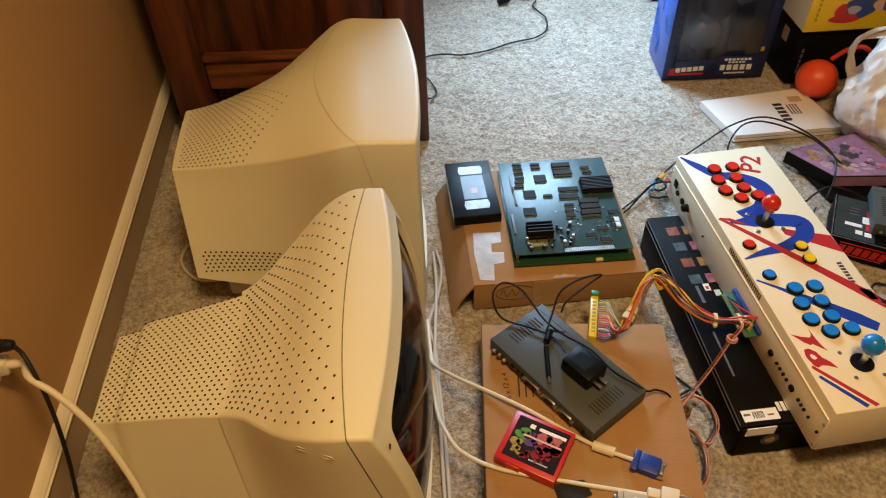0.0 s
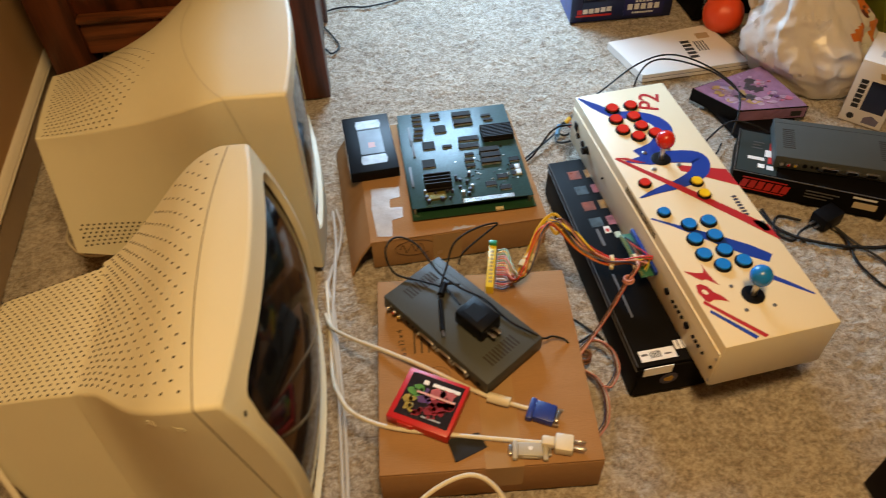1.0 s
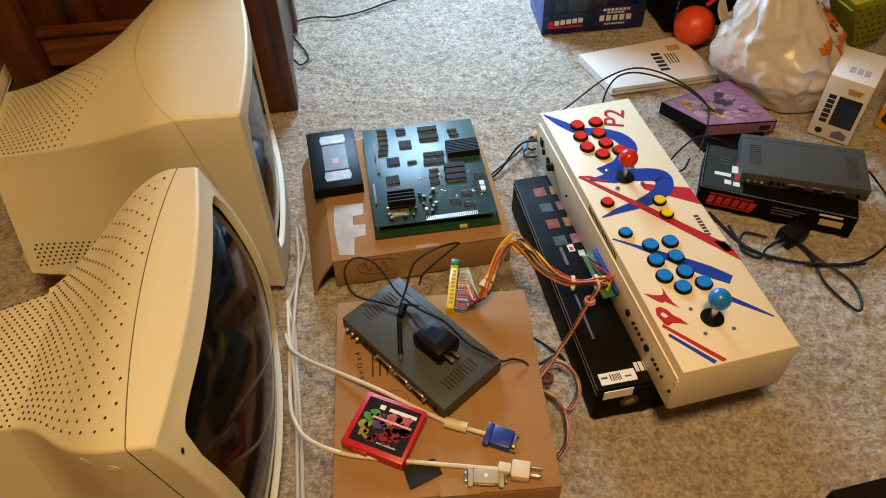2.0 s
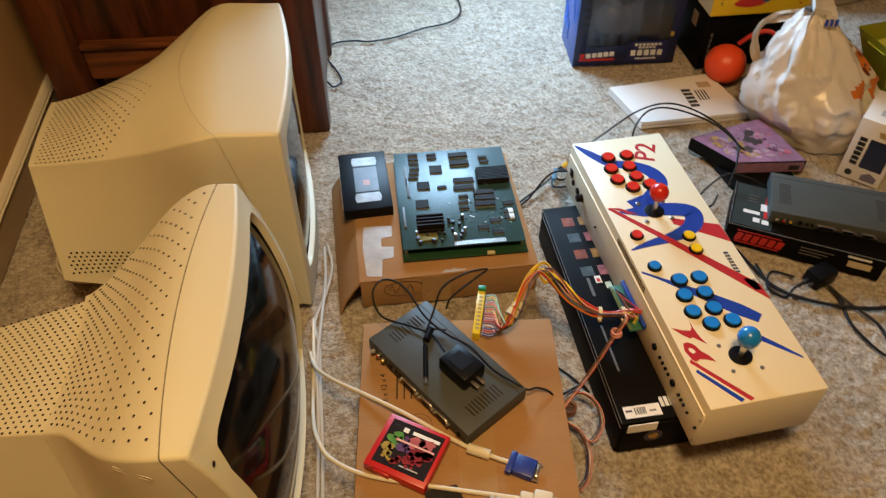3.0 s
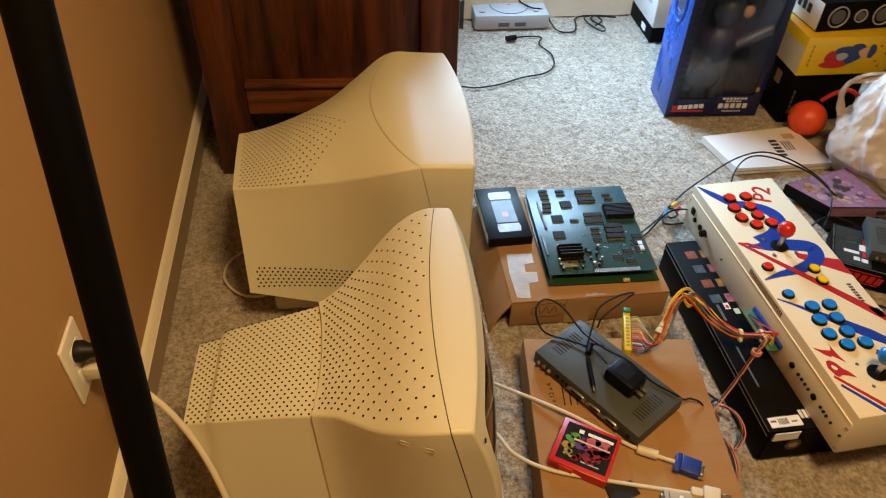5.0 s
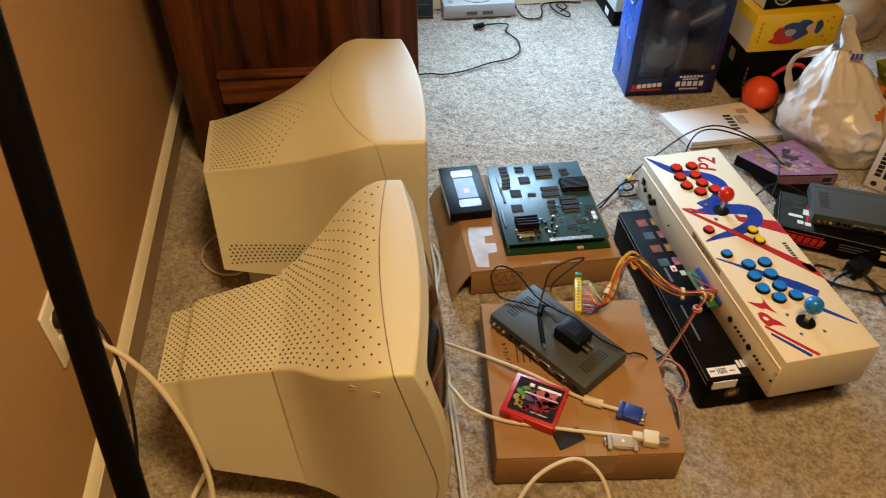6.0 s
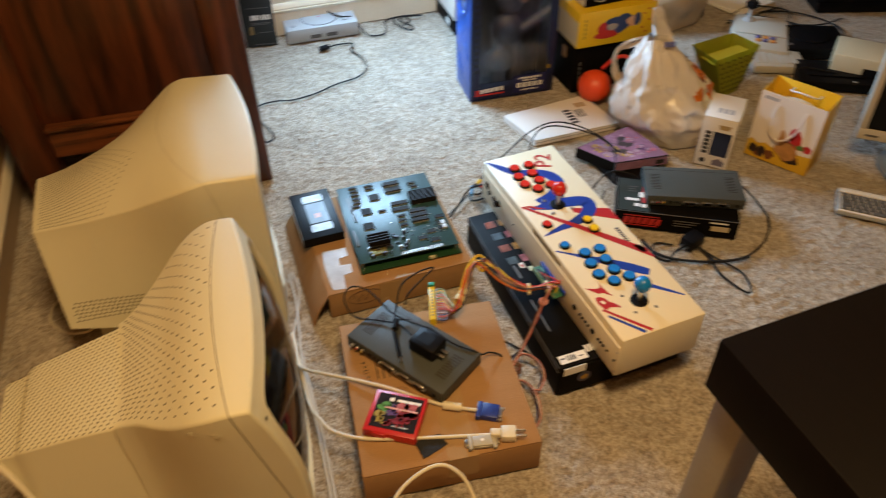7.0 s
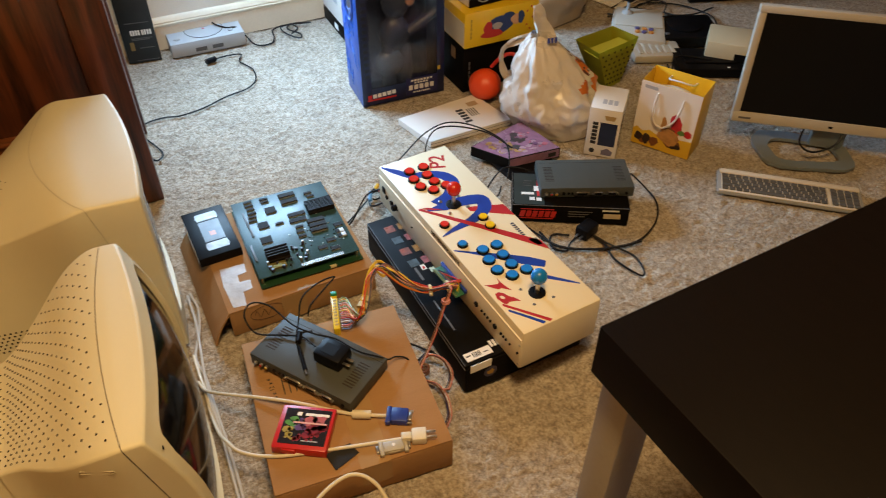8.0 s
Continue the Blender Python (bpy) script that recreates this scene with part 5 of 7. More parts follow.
    # Player marks: a swept triangle and the letters.
    one = [(0.006, 0.137), (0.022, 0.130), (0.036, 0.127), (0.041, 0.132), (0.043, 0.143), (0.044, 0.126), (0.047, 0.112), (0.052, 0.101), (0.034, 0.116), (0.029, 0.114), (0.020, 0.121)]
    part("player_mark", plate([spot(*p) for p in one], z - 0.0004, z + 0.0003), DECAL_RED, t, smooth=0)
    letter = [(0.013, 0.080), (0.008, 0.096), (0.012, 0.108), (0.021, 0.109), (0.030, 0.102), (0.035, 0.091), (0.044, 0.083), (0.051, 0.071), (0.039, 0.076), (0.027, 0.079), (0.018, 0.076)]
    eye = [(0.0155, 0.0975), (0.020, 0.0990), (0.0245, 0.0950), (0.0255, 0.0905), (0.0200, 0.0890), (0.0160, 0.0925)]
    part("player_mark", plate([spot(*p) for p in letter], z - 0.0004, z + 0.0003), DECAL_RED, t, smooth=0)
    part("player_mark_eye", plate([spot(*p) for p in eye], z - 0.0002, z + 0.0006), PANEL_PAINT, t, smooth=0)
    part("player_mark", moved(text_bm("P2", 0.064, 0.0003, 0.0006), pose(0.140, 0.590, z, 0, 0, 66) @ Matrix.Diagonal((0.9, 0.9, 1, 1))), DECAL_RED, t, smooth=0)
    navy = mat("navy_print", (0.03, 0.035, 0.07), 0.45)
    for i in range(7):
        part("name_bar", box(0.164, 0.173, 0.291 - 0.0076 * i, 0.2957 - 0.0076 * i, z, z + 0.0003, 0), navy, t, smooth=0)
    part("badge_mark", plate([(0.170, 0.231), (0.189, 0.225), (0.189, 0.201), (0.178, 0.203), (0.172, 0.219)], z, z + 0.0004), mat("badge_grey", (0.16, 0.15, 0.13), 0.5, wear=0.7, wear_scale=60), t, smooth=0)

    def button(x, y, material, r=0.0148):
        x, y = spot(x, y)
        b = part("button", moved(lathe([(r - 0.004, 0), (r - 0.003, 0.004), (r - 0.0026, 0.0062), (r - 0.0036, 0.0072), (0.0001, 0.0069)]), pose(x, y, z)), material, t)
        part("rim", moved(lathe([(r, 0), (r, 0.0022), (r - 0.0012, 0.0034), (r - 0.0032, 0.0034), (r - 0.0034, 0.001)]), pose(x, y, z)), BLACK_PL, b, "black button rim")

    for x, y in ((0.0616, 0.562), (0.1045, 0.562), (0.0548, 0.524), (0.0957, 0.524), (0.0556, 0.488), (0.0986, 0.490), (0.0786, 0.4596), (0.1178, 0.4607)):
        button(x, y, BTN_RED)
    button(0.0325, 0.332, BTN_RED, 0.0125)
    for x, y in ((0.1319, 0.312), (0.1305, 0.280)):
        button(x, y, BTN_YEL, 0.0128)
    button(0.034, 0.257, BTN_BLUE, 0.0125)
    for x, y in ((0.0657, 0.2215), (0.1047, 0.2205), (0.0592, 0.190), (0.0984, 0.1895), (0.0578, 0.158), (0.0978, 0.158), (0.0783, 0.132), (0.1183, 0.1316)):
        button(x, y, BTN_BLUE)

    def stick(x, y, material):
        x, y = spot(x, y)
        s = part("joystick", moved(lathe([(0.0048, 0), (0.0048, 0.030), (0.0040, 0.034)], 16), pose(x, y, z)), METAL, t, "steel joystick shaft with ball top")
        part("dust_disc", moved(lathe([(0.0185, 0), (0.0185, 0.0012), (0.0165, 0.002), (0.005, 0.0022)]), pose(x, y, z)), BLACK_PL, s, "black dust washer")
        part("ball_top", moved(ball(0.0175, 28), pose(x, y, z + 0.047)), material, s, "round plastic ball top")

    stick(0.0945, 0.3875, BTN_RED)
    stick(0.0969, 0.0735, BTN_BLUE)
    for x, y in ((0.0701, 0.412), (0.1213, 0.363), (0.0677, 0.363), (0.1225, 0.412)):
        part("bolt", moved(lathe([(0.0048, 0), (0.0048, 0.0008), (0.0030, 0.0016)], 18), pose(*spot(x, y), z + 0.0004)), METAL, t)
    for x, y in ((0.0701, 0.0945), (0.0703, 0.052), (0.1212, 0.050), (0.1215, 0.0945)):
        part("bolt", moved(lathe([(0.0034, 0), (0.0034, 0.0006), (0.0020, 0.0010)], 16), pose(*spot(x, y), z)), GREY_PRINT, t)
    # The wiring side: louvres, sockets and small screws.
    for i in range(22):
        y = 0.372 - 0.0058 * i
        part("vent_slot", box(-0.0006, 0.0006, y - 0.0014, y + 0.0014, H - 0.019, H - 0.006, 0), HOLE, t, smooth=0)
    for y, r in ((0.575, 0.006), (0.545, 0.007), (0.51, 0.002), (0.43, 0.002), (0.148, 0.0065), (0.128, 0.003), (0.118, 0.003), (0.108, 0.003), (0.098, 0.003), (0.083, 0.0065), (0.063, 0.003), (0.055, 0.003), (0.047, 0.003), (0.035, 0.0025), (0.012, 0.0025)):
        part("socket", moved(cyl(r, 0.004, 16, bev=0.0005), pose(-0.003, spot(0, y)[1], 0.042, 0, -90, 0)), BLACK_PL, t)
    part("knob", moved(lathe([(0.008, 0), (0.008, 0.010), (0.0065, 0.012)], 18), pose(-0.003, 0.548, 0.044, 0, -90, 0)), BLACK_PL, t)
    part("rocker_switch", box(-0.006, -0.003, 0.606, 0.621, 0.046, 0.064, 0.001), BLACK_PL, t)
    for y in (0.006, L - 0.006):
        for zz in (0.010, 0.068):
            part("screw", moved(cyl(0.0028, 0.0012, 12), pose(-0.003, y, zz, 0, -90, 0)), METAL, t)
    board = part("edge_board", box(-0.032, -0.003, 0.208, 0.312, 0.038, 0.0402, 0.0004), mat("edge_board_green", (0.03, 0.15, 0.085), 0.35, grain=0.4, scale=200, wear=0.4, wear_scale=20), t, "green edge-connector circuit board")
    part("connector_bar", box(-0.010, -0.004, 0.206, 0.314, 0.0402, 0.050, 0.001), DECAL_BLUE, board, "blue connector bar")
    for i in range(24):
        y = 0.212 + 0.0041 * i
        part("contact", box(-0.032, -0.026, y, y + 0.0022, 0.0402, 0.0408, 0), mat("gold_contact", (0.20, 0.22, 0.10), 0.4, metal=0.3), board, smooth=0)


long_carton()
arcade_controller()


# ---------------------------------------------------------------- dark cords
def cord(label, runs, r=0.0022, material=BLACK_RUB, name="cord"):
    t = thing(name, pose(0, 0, 0), label, "cord", "cables")
    for run in runs:
        part("lead", tube(run, r, 8, 8), material, t)
    return t


c = cord("black cords curling from the arcade controller to the cases", [
    [(1.170, 1.345, 0.135), (1.130, 1.380, 0.10), (1.085, 1.378, 0.03), (1.055, 1.372, 0.012), (1.075, 1.40, 0.006), (1.151, 1.465, 0.008), (1.244, 1.562, 0.006), (1.32, 1.605, 0.03), (1.395, 1.622, 0.075), (1.469, 1.620, 0.095), (1.54, 1.575, 0.090), (1.595, 1.500, 0.070), (1.585, 1.44, 0.05), (1.56, 1.40, 0.01)],
    [(1.373, 1.555, 0.004), (1.385, 1.590, 0.05), (1.420, 1.610, 0.085), (1.477, 1.600, 0.092), (1.560, 1.545, 0.082), (1.61, 1.47, 0.06)],
    [(1.448, 1.335, 0.004), (1.470, 1.345, 0.05), (1.52, 1.36, 0.085), (1.565, 1.345, 0.085), (1.60, 1.33, 0.07)],
    [(1.448, 1.335, 0.004), (1.50, 1.345, 0.006), (1.53, 1.38, 0.006)],
])
t = thing("audio_leads", pose(0, 0, 0), "small coil of dark audio leads with coloured plugs", "leads")
part("lead", tube([(1.182, 1.395, 0.05), (1.168, 1.425, 0.02), (1.158, 1.45, 0.006), (1.170, 1.485, 0.010), (1.195, 1.495, 0.012), (1.20, 1.47, 0.012), (1.175, 1.455, 0.016), (1.165, 1.475, 0.020), (1.185, 1.492, 0.024)], 0.0026, 8), BLACK_RUB, t)
for p, q, nm, col in (((1.160, 1.452, 0.020), (1.170, 1.478, 0.028), "plug_blue", (0.10, 0.25, 0.42)), ((1.188, 1.488, 0.026), (1.200, 1.494, 0.034), "plug_yellow", (0.65, 0.42, 0.02)), ((1.196, 1.474, 0.022), (1.206, 1.480, 0.030), "plug_red", (0.45, 0.03, 0.02))):
    part("plug", tube([p, q], 0.0055, 12, smooth_path=False), mat(nm, col, 0.3), t)
cord("black power cord with coils beside the black carton", [
    [(1.835, 1.205, 0.075), (1.870, 1.235, 0.045), (1.905, 1.200, 0.006), (1.895, 1.140, 0.004), (1.845, 1.075, 0.004), (1.760, 1.030, 0.004), (1.675, 1.035, 0.004), (1.600, 1.062, 0.004), (1.55, 1.10, 0.004), (1.525, 1.16, 0.004), (1.51, 1.21, 0.004)],
    [(1.650, 1.095, 0.012), (1.665, 1.050, 0.006), (1.66, 0.99, 0.004), (1.685, 0.918, 0.004), (1.705, 0.930, 0.004), (1.712, 0.985, 0.004), (1.675, 1.045, 0.008), (1.655, 1.085, 0.012)],
    [(1.62, 1.105, 0.012), (1.585, 1.09, 0.006), (1.56, 1.07, 0.004), (1.535, 1.10, 0.004), (1.56, 1.14, 0.004), (1.60, 1.12, 0.005)],
    [(1.535, 1.165, 0.004), (1.545, 1.10, 0.005), (1.60, 1.055, 0.008), (1.69, 1.025, 0.008), (1.76, 1.02, 0.008)],
], 0.0026)
t = thing("power_adapter", pose(1.628, 1.082, 0, 0, 0, 22), "black plug-in power adapter lying on the carpet", "power adapter")
part("body", box(0, 0.055, 0, 0.038, 0.001, 0.034, 0.004), BLACK_PL, t)
for y in (0.012, 0.025):
    part("prong", box(-0.014, 0.0, y - 0.003, y + 0.003, 0.014, 0.0155, 0.0003), METAL, t)
cord("black cord lying on the carpet between the boxes", [[(1.035, 0.975, 0.05), (1.055, 0.955, 0.012), (1.085, 0.925, 0.006), (1.115, 0.885, 0.006)], [(1.03, 0.895, 0.03), (1.06, 0.885, 0.006), (1.10, 0.90, 0.008), (1.112, 0.89, 0.008)]], 0.0024)
cord("black plug cord winding across the bright carpet", [[(0.630, 1.93, 0.004), (0.648, 1.905, 0.004), (0.668, 1.935, 0.004), (0.652, 1.990, 0.004), (0.625, 2.06, 0.004), (0.640, 2.125, 0.004), (0.70, 2.14, 0.004), (0.751, 2.131, 0.004), (0.830, 2.150, 0.004), (0.909, 2.190, 0.004), (0.985, 2.215, 0.004), (1.027, 2.262, 0.004), (1.035, 2.34, 0.004), (1.005, 2.415, 0.004), (1.020, 2.462, 0.006), (0.97, 2.472, 0.006), (0.925, 2.458, 0.008)]], 0.0026)
plug = solid("mains_plug", tube([(0.928, 2.459, 0.010), (0.905, 2.450, 0.011), (0.893, 2.445, 0.011)], 0.0095, 12, smooth_path=False), BLACK_PL, "black mains plug lying on the carpet", "plug")
cord("black console cord trailing into a tangle by the wall", [[(0.955, 2.676, 0.068), (0.965, 2.62, 0.066), (1.0, 2.58, 0.062), (1.045, 2.58, 0.05), (1.085, 2.52, 0.006), (1.142, 2.505, 0.004), (1.165, 2.55, 0.004), (1.175, 2.61, 0.004), (1.22, 2.625, 0.008), (1.30, 2.610, 0.010), (1.322, 2.603, 0.012), (1.26, 2.618, 0.012), (1.205, 2.60, 0.014), (1.215, 2.54, 0.012), (1.25, 2.50, 0.008), (1.262, 2.525, 0.010), (1.225, 2.575, 0.016), (1.245, 2.60, 0.020), (1.26, 2.56, 0.018), (1.23, 2.53, 0.016)]], 0.0030)
part_t = thing("monitor_cable", pose(0, 0, 0), "grey cord curled behind the monitors on the carpet", "cord", "cables")
part("lead", tube([(0.20, 1.22, 0.05), (0.165, 1.235, 0.012), (0.115, 1.25, 0.006), (0.075, 1.30, 0.005), (0.080, 1.36, 0.005), (0.125, 1.41, 0.006), (0.15, 1.43, 0.02), (0.19, 1.44, 0.06)], 0.0032, 9), CREAM_CABLE, part_t)
part("lead", tube([(0.16, 1.255, 0.02), (0.13, 1.30, 0.006), (0.14, 1.35, 0.01), (0.19, 1.36, 0.04)], 0.0032, 9), CREAM_CABLE, part_t)
t = thing("monitor_cable", pose(0, 0, 0), "two grey cords running along the carpet before the monitors", "cord", "cables")
part("lead", tube([(0.640, 1.30, 0.005), (0.650, 1.24, 0.005), (0.640, 1.17, 0.005), (0.618, 1.09, 0.006), (0.628, 1.03, 0.006), (0.632, 0.94, 0.006), (0.638, 0.82, 0.006), (0.640, 0.70, 0.006), (0.636, 0.55, 0.006), (0.630, 0.40, 0.006)], 0.0034, 9), GREY_CABLE, t)
part("lead", tube([(0.634, 1.29, 0.011), (0.637, 1.20, 0.006), (0.632, 1.10, 0.012), (0.626, 0.98, 0.014), (0.630, 0.86, 0.006), (0.632, 0.66, 0.006), (0.628, 0.42, 0.006)], 0.0034, 9), GREY_CABLE, t)


# ---------------------------------------------------------------- wall outlet
def outlet():
    m = LEFT @ pose(0.792, 0, 0.346)
    t = thing("wall_outlet", m, "white duplex wall outlet plate on the tan wall", "outlet")
    part("plate", box(-0.037, 0.037, -0.006, 0, -0.060, 0.060, 0.0028, 3), mat("outlet_white", (0.80, 0.77, 0.70), 0.35, wear=0.1), t)
    for z in (-0.021, 0.021):
        part("socket_face", box(-0.017, 0.017, -0.008, -0.004, z - 0.014, z + 0.014, 0.002), mat("outlet_white", (0.8, 0.77, 0.7)), t)
    part("screw", moved(cyl(0.003, 0.001, 12), pose(0, -0.006, 0, 90, 0, 0)), METAL, t)
    b = thing("black_plug_cord", m, "black mains plug and cord hanging from the outlet", "cord", "cables")
    part("plug", moved(lathe([(0.017, 0), (0.017, 0.010), (0.012, 0.018), (0.0095, 0.03), (0.0105, 0.032), (0.0085, 0.036), (0.0095, 0.039), (0.007, 0.05)], 20), pose(0, -0.008, 0.021, 90, 0, 0)), BLACK_RUB, b)
    inv = m.inverted()
    part("lead", tube([(0, -0.056, 0.021)] + [inv @ Vector(p) for p in ((0.062, 0.772, 0.362), (0.082, 0.738, 0.305), (0.084, 0.708, 0.22), (0.072, 0.688, 0.13), (0.052, 0.680, 0.045), (0.046, 0.66, 0.006), (0.06, 0.60, 0.005))], 0.0032, 10), BLACK_RUB, b)
    w = thing("white_plug_cord", m, "cream mains plug and thick cord drooping from the outlet", "cord", "cables")
    part("plug", join(box(-0.012, 0.012, -0.034, -0.008, -0.034, -0.008, 0.004), moved(cyl(0.0075, 0.024, 16, 0.0055), pose(0, -0.034, -0.021, 90, 0, 0))), CREAM_CABLE, w)
    part("lead", tube([(0, -0.056, -0.021)] + [inv @ Vector(p) for p in ((0.062, 0.757, 0.338), (0.095, 0.742, 0.318), (0.130, 0.722, 0.280), (0.162, 0.694, 0.228), (0.188, 0.660, 0.155), (0.198, 0.625, 0.085), (0.188, 0.585, 0.022), (0.16, 0.56, 0.007), (0.135, 0.585, 0.008), (0.145, 0.63, 0.03), (0.165, 0.68, 0.04), (0.19, 0.72, 0.06))], 0.0050, 12), CREAM_CABLE, w)


outlet()


# ---------------------------------------------------------------- packages and bags on the carpet
def toy_box():
    t = thing("toy_box", pose(1.313, 1.949, 0, 0, 0, -1.0), "tall blue window toy box with a dim figure inside", "box")
    w, d, h = 0.287, 0.162, 0.43
    blue = mat("blue_print", (0.014, 0.07, 0.36), 0.3, grain=0.5, scale=70, wear=0.6, wear_scale=14, dark=0.5)
    navy = mat("navy_carton", (0.006, 0.012, 0.06), 0.32, grain=0.4, scale=60, wear=0.4, wear_scale=12)
    line = mat("cyan_print_line", (0.03, 0.14, 0.50), 0.3)
    f = 0.032
    part("side_panel", box(0, 0.003, 0.003, d, 0, h, 0.0008), blue, t, "bright blue circuit-patterned side")
    part("side_panel", box(w - 0.003, w, 0.003, d, 0, h, 0.0008), navy, t)
    part("back_panel", box(0.003, w - 0.003, d - 0.003, d, 0, h, 0.0008), navy, t)
    part("bottom", box(0.003, w - 0.003, 0.003, d - 0.003, 0, 0.003, 0), navy, t)
    part("top", box(0, w, 0, d, h, h + 0.002, 0.0006), navy, t)
    part("front_frame", join(box(0, f, 0, 0.003, 0, h, 0.0006), box(w - f * 0.8, w, 0, 0.003, 0, h, 0.0006), box(f, w - f * 0.8, 0, 0.003, 0, 0.060, 0.0006), box(f, w - f * 0.8, 0, 0.003, h - 0.03, h, 0.0006)), navy, t, "dark blue printed window frame")
    pane = part("pane", box(f - 0.004, w - f * 0.8 + 0.004, 0.0034, 0.0040, 0.056, h - 0.026, 0), glass("clear_film", (0.75, 0.8, 0.9), 0.12), t, "clear plastic window", smooth=0)
    pane.visible_shadow = False
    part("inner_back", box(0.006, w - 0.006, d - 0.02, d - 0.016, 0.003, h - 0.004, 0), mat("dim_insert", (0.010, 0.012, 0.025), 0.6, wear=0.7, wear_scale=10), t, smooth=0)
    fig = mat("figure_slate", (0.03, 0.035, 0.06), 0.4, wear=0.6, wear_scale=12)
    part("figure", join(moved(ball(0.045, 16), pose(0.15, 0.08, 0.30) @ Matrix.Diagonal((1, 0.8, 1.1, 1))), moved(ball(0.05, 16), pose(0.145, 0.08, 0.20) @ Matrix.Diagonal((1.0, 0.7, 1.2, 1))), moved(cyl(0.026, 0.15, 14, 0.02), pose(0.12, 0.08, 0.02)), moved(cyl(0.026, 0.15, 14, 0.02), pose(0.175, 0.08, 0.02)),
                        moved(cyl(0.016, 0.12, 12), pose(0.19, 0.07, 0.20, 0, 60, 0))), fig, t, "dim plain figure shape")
    part("figure_patch", moved(ball(0.016, 12), pose(0.19, 0.05, 0.315) @ Matrix.Diagonal((1, 0.5, 1.2, 1))), mat("figure_tan", (0.40, 0.20, 0.12), 0.5), t)
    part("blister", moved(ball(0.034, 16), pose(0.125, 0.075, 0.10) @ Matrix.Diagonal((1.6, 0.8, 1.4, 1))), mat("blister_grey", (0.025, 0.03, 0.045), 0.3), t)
    for i in range(6):
        part("logo_bar", box(0.018 + 0.0165 * i, 0.031 + 0.0165 * i, -0.0006, 0, 0.024 + 0.001 * i, 0.038 + 0.001 * i, 0), PRINT_WHITE if i else PRINT_RED, t, smooth=0)
    part("logo_bar", box(0.016, 0.116, -0.0004, 0, 0.016, 0.022, 0), PRINT_RED, t, smooth=0)
    lab = part("name_panel", box(0.150, 0.262, -0.0008, 0, 0.010, 0.072, 0), mat("panel_indigo", (0.012, 0.014, 0.09), 0.35), t, "dark blue name panel", smooth=0)
    for k, (a, b, z0, z1) in enumerate(((0.168, 0.246, 0.058, 0.065), (0.180, 0.230, 0.050, 0.055), (0.160, 0.254, 0.028, 0.045), (0.175, 0.235, 0.016, 0.021))):
        n = (7, 5, 5, 9)[k]
        for i in range(n):
            x0 = a + (b - a) * i / n
            part("letter_bar", box(x0, x0 + (b - a) / n * 0.72, -0.0013, -0.0008, z0, z1, 0), PRINT_WHITE, lab, smooth=0)
    part("corner_mark", box(0.262, 0.272, -0.0008, 0, 0.085, 0.098, 0), mat("mark_gold", (0.45, 0.30, 0.03), 0.4), t, smooth=0)
    for i in range(14):
        part("frame_tab", box(0.012, 0.030, -0.0006, 0, 0.10 + 0.022 * i, 0.112 + 0.022 * i, 0), mat("tab_black", (0.004, 0.006, 0.02), 0.3), t, smooth=0)
    rng = random.Random(12)
    for i in range(34):
        y, z = 0.012 + 0.13 * rng.random(), 0.02 + 0.33 * rng.random()
        pts = [(-0.0008, y, z)]
        for k in range(3):
            dy, dz = ((0.02, 0), (0, 0.03), (0.014, 0.014), (-0.014, 0.014))[rng.randrange(4)]
            q = pts[-1]
            pts.append((-0.0008, min(max(q[1] + dy, 0.006), d - 0.006), min(q[2] + dz, h - 0.01)))
        if (Vector(pts[-1]) - Vector(pts[0])).length > 0.01:
            part("circuit_line", tube([p for j, p in enumerate(pts) if j == 0 or p != pts[j - 1]], 0.0009, 5, smooth_path=False), line, t)
    ring = [(-0.001, 0.080 + 0.040 * math.cos(a), 0.335 + 0.062 * math.sin(a)) for a in np.linspace(0, 2 * math.pi, 25)]
    part("side_window", moved(plate([(0.034 * math.cos(a), 0.055 * math.sin(a)) for a in np.linspace(0, 2 * math.pi, 24, endpoint=False)], 0, 0.0008), Matrix(((0, 0, -1, 0), (1, 0, 0, 0.080), (0, 1, 0, 0.335), (0, 0, 0, 1)))), mat("side_window_dark", (0.02, 0.03, 0.06), 0.1), t, "dark oval side window", smooth=0)
    part("window_ring", tube(ring, 0.004, 8, smooth_path=False), blue, t)


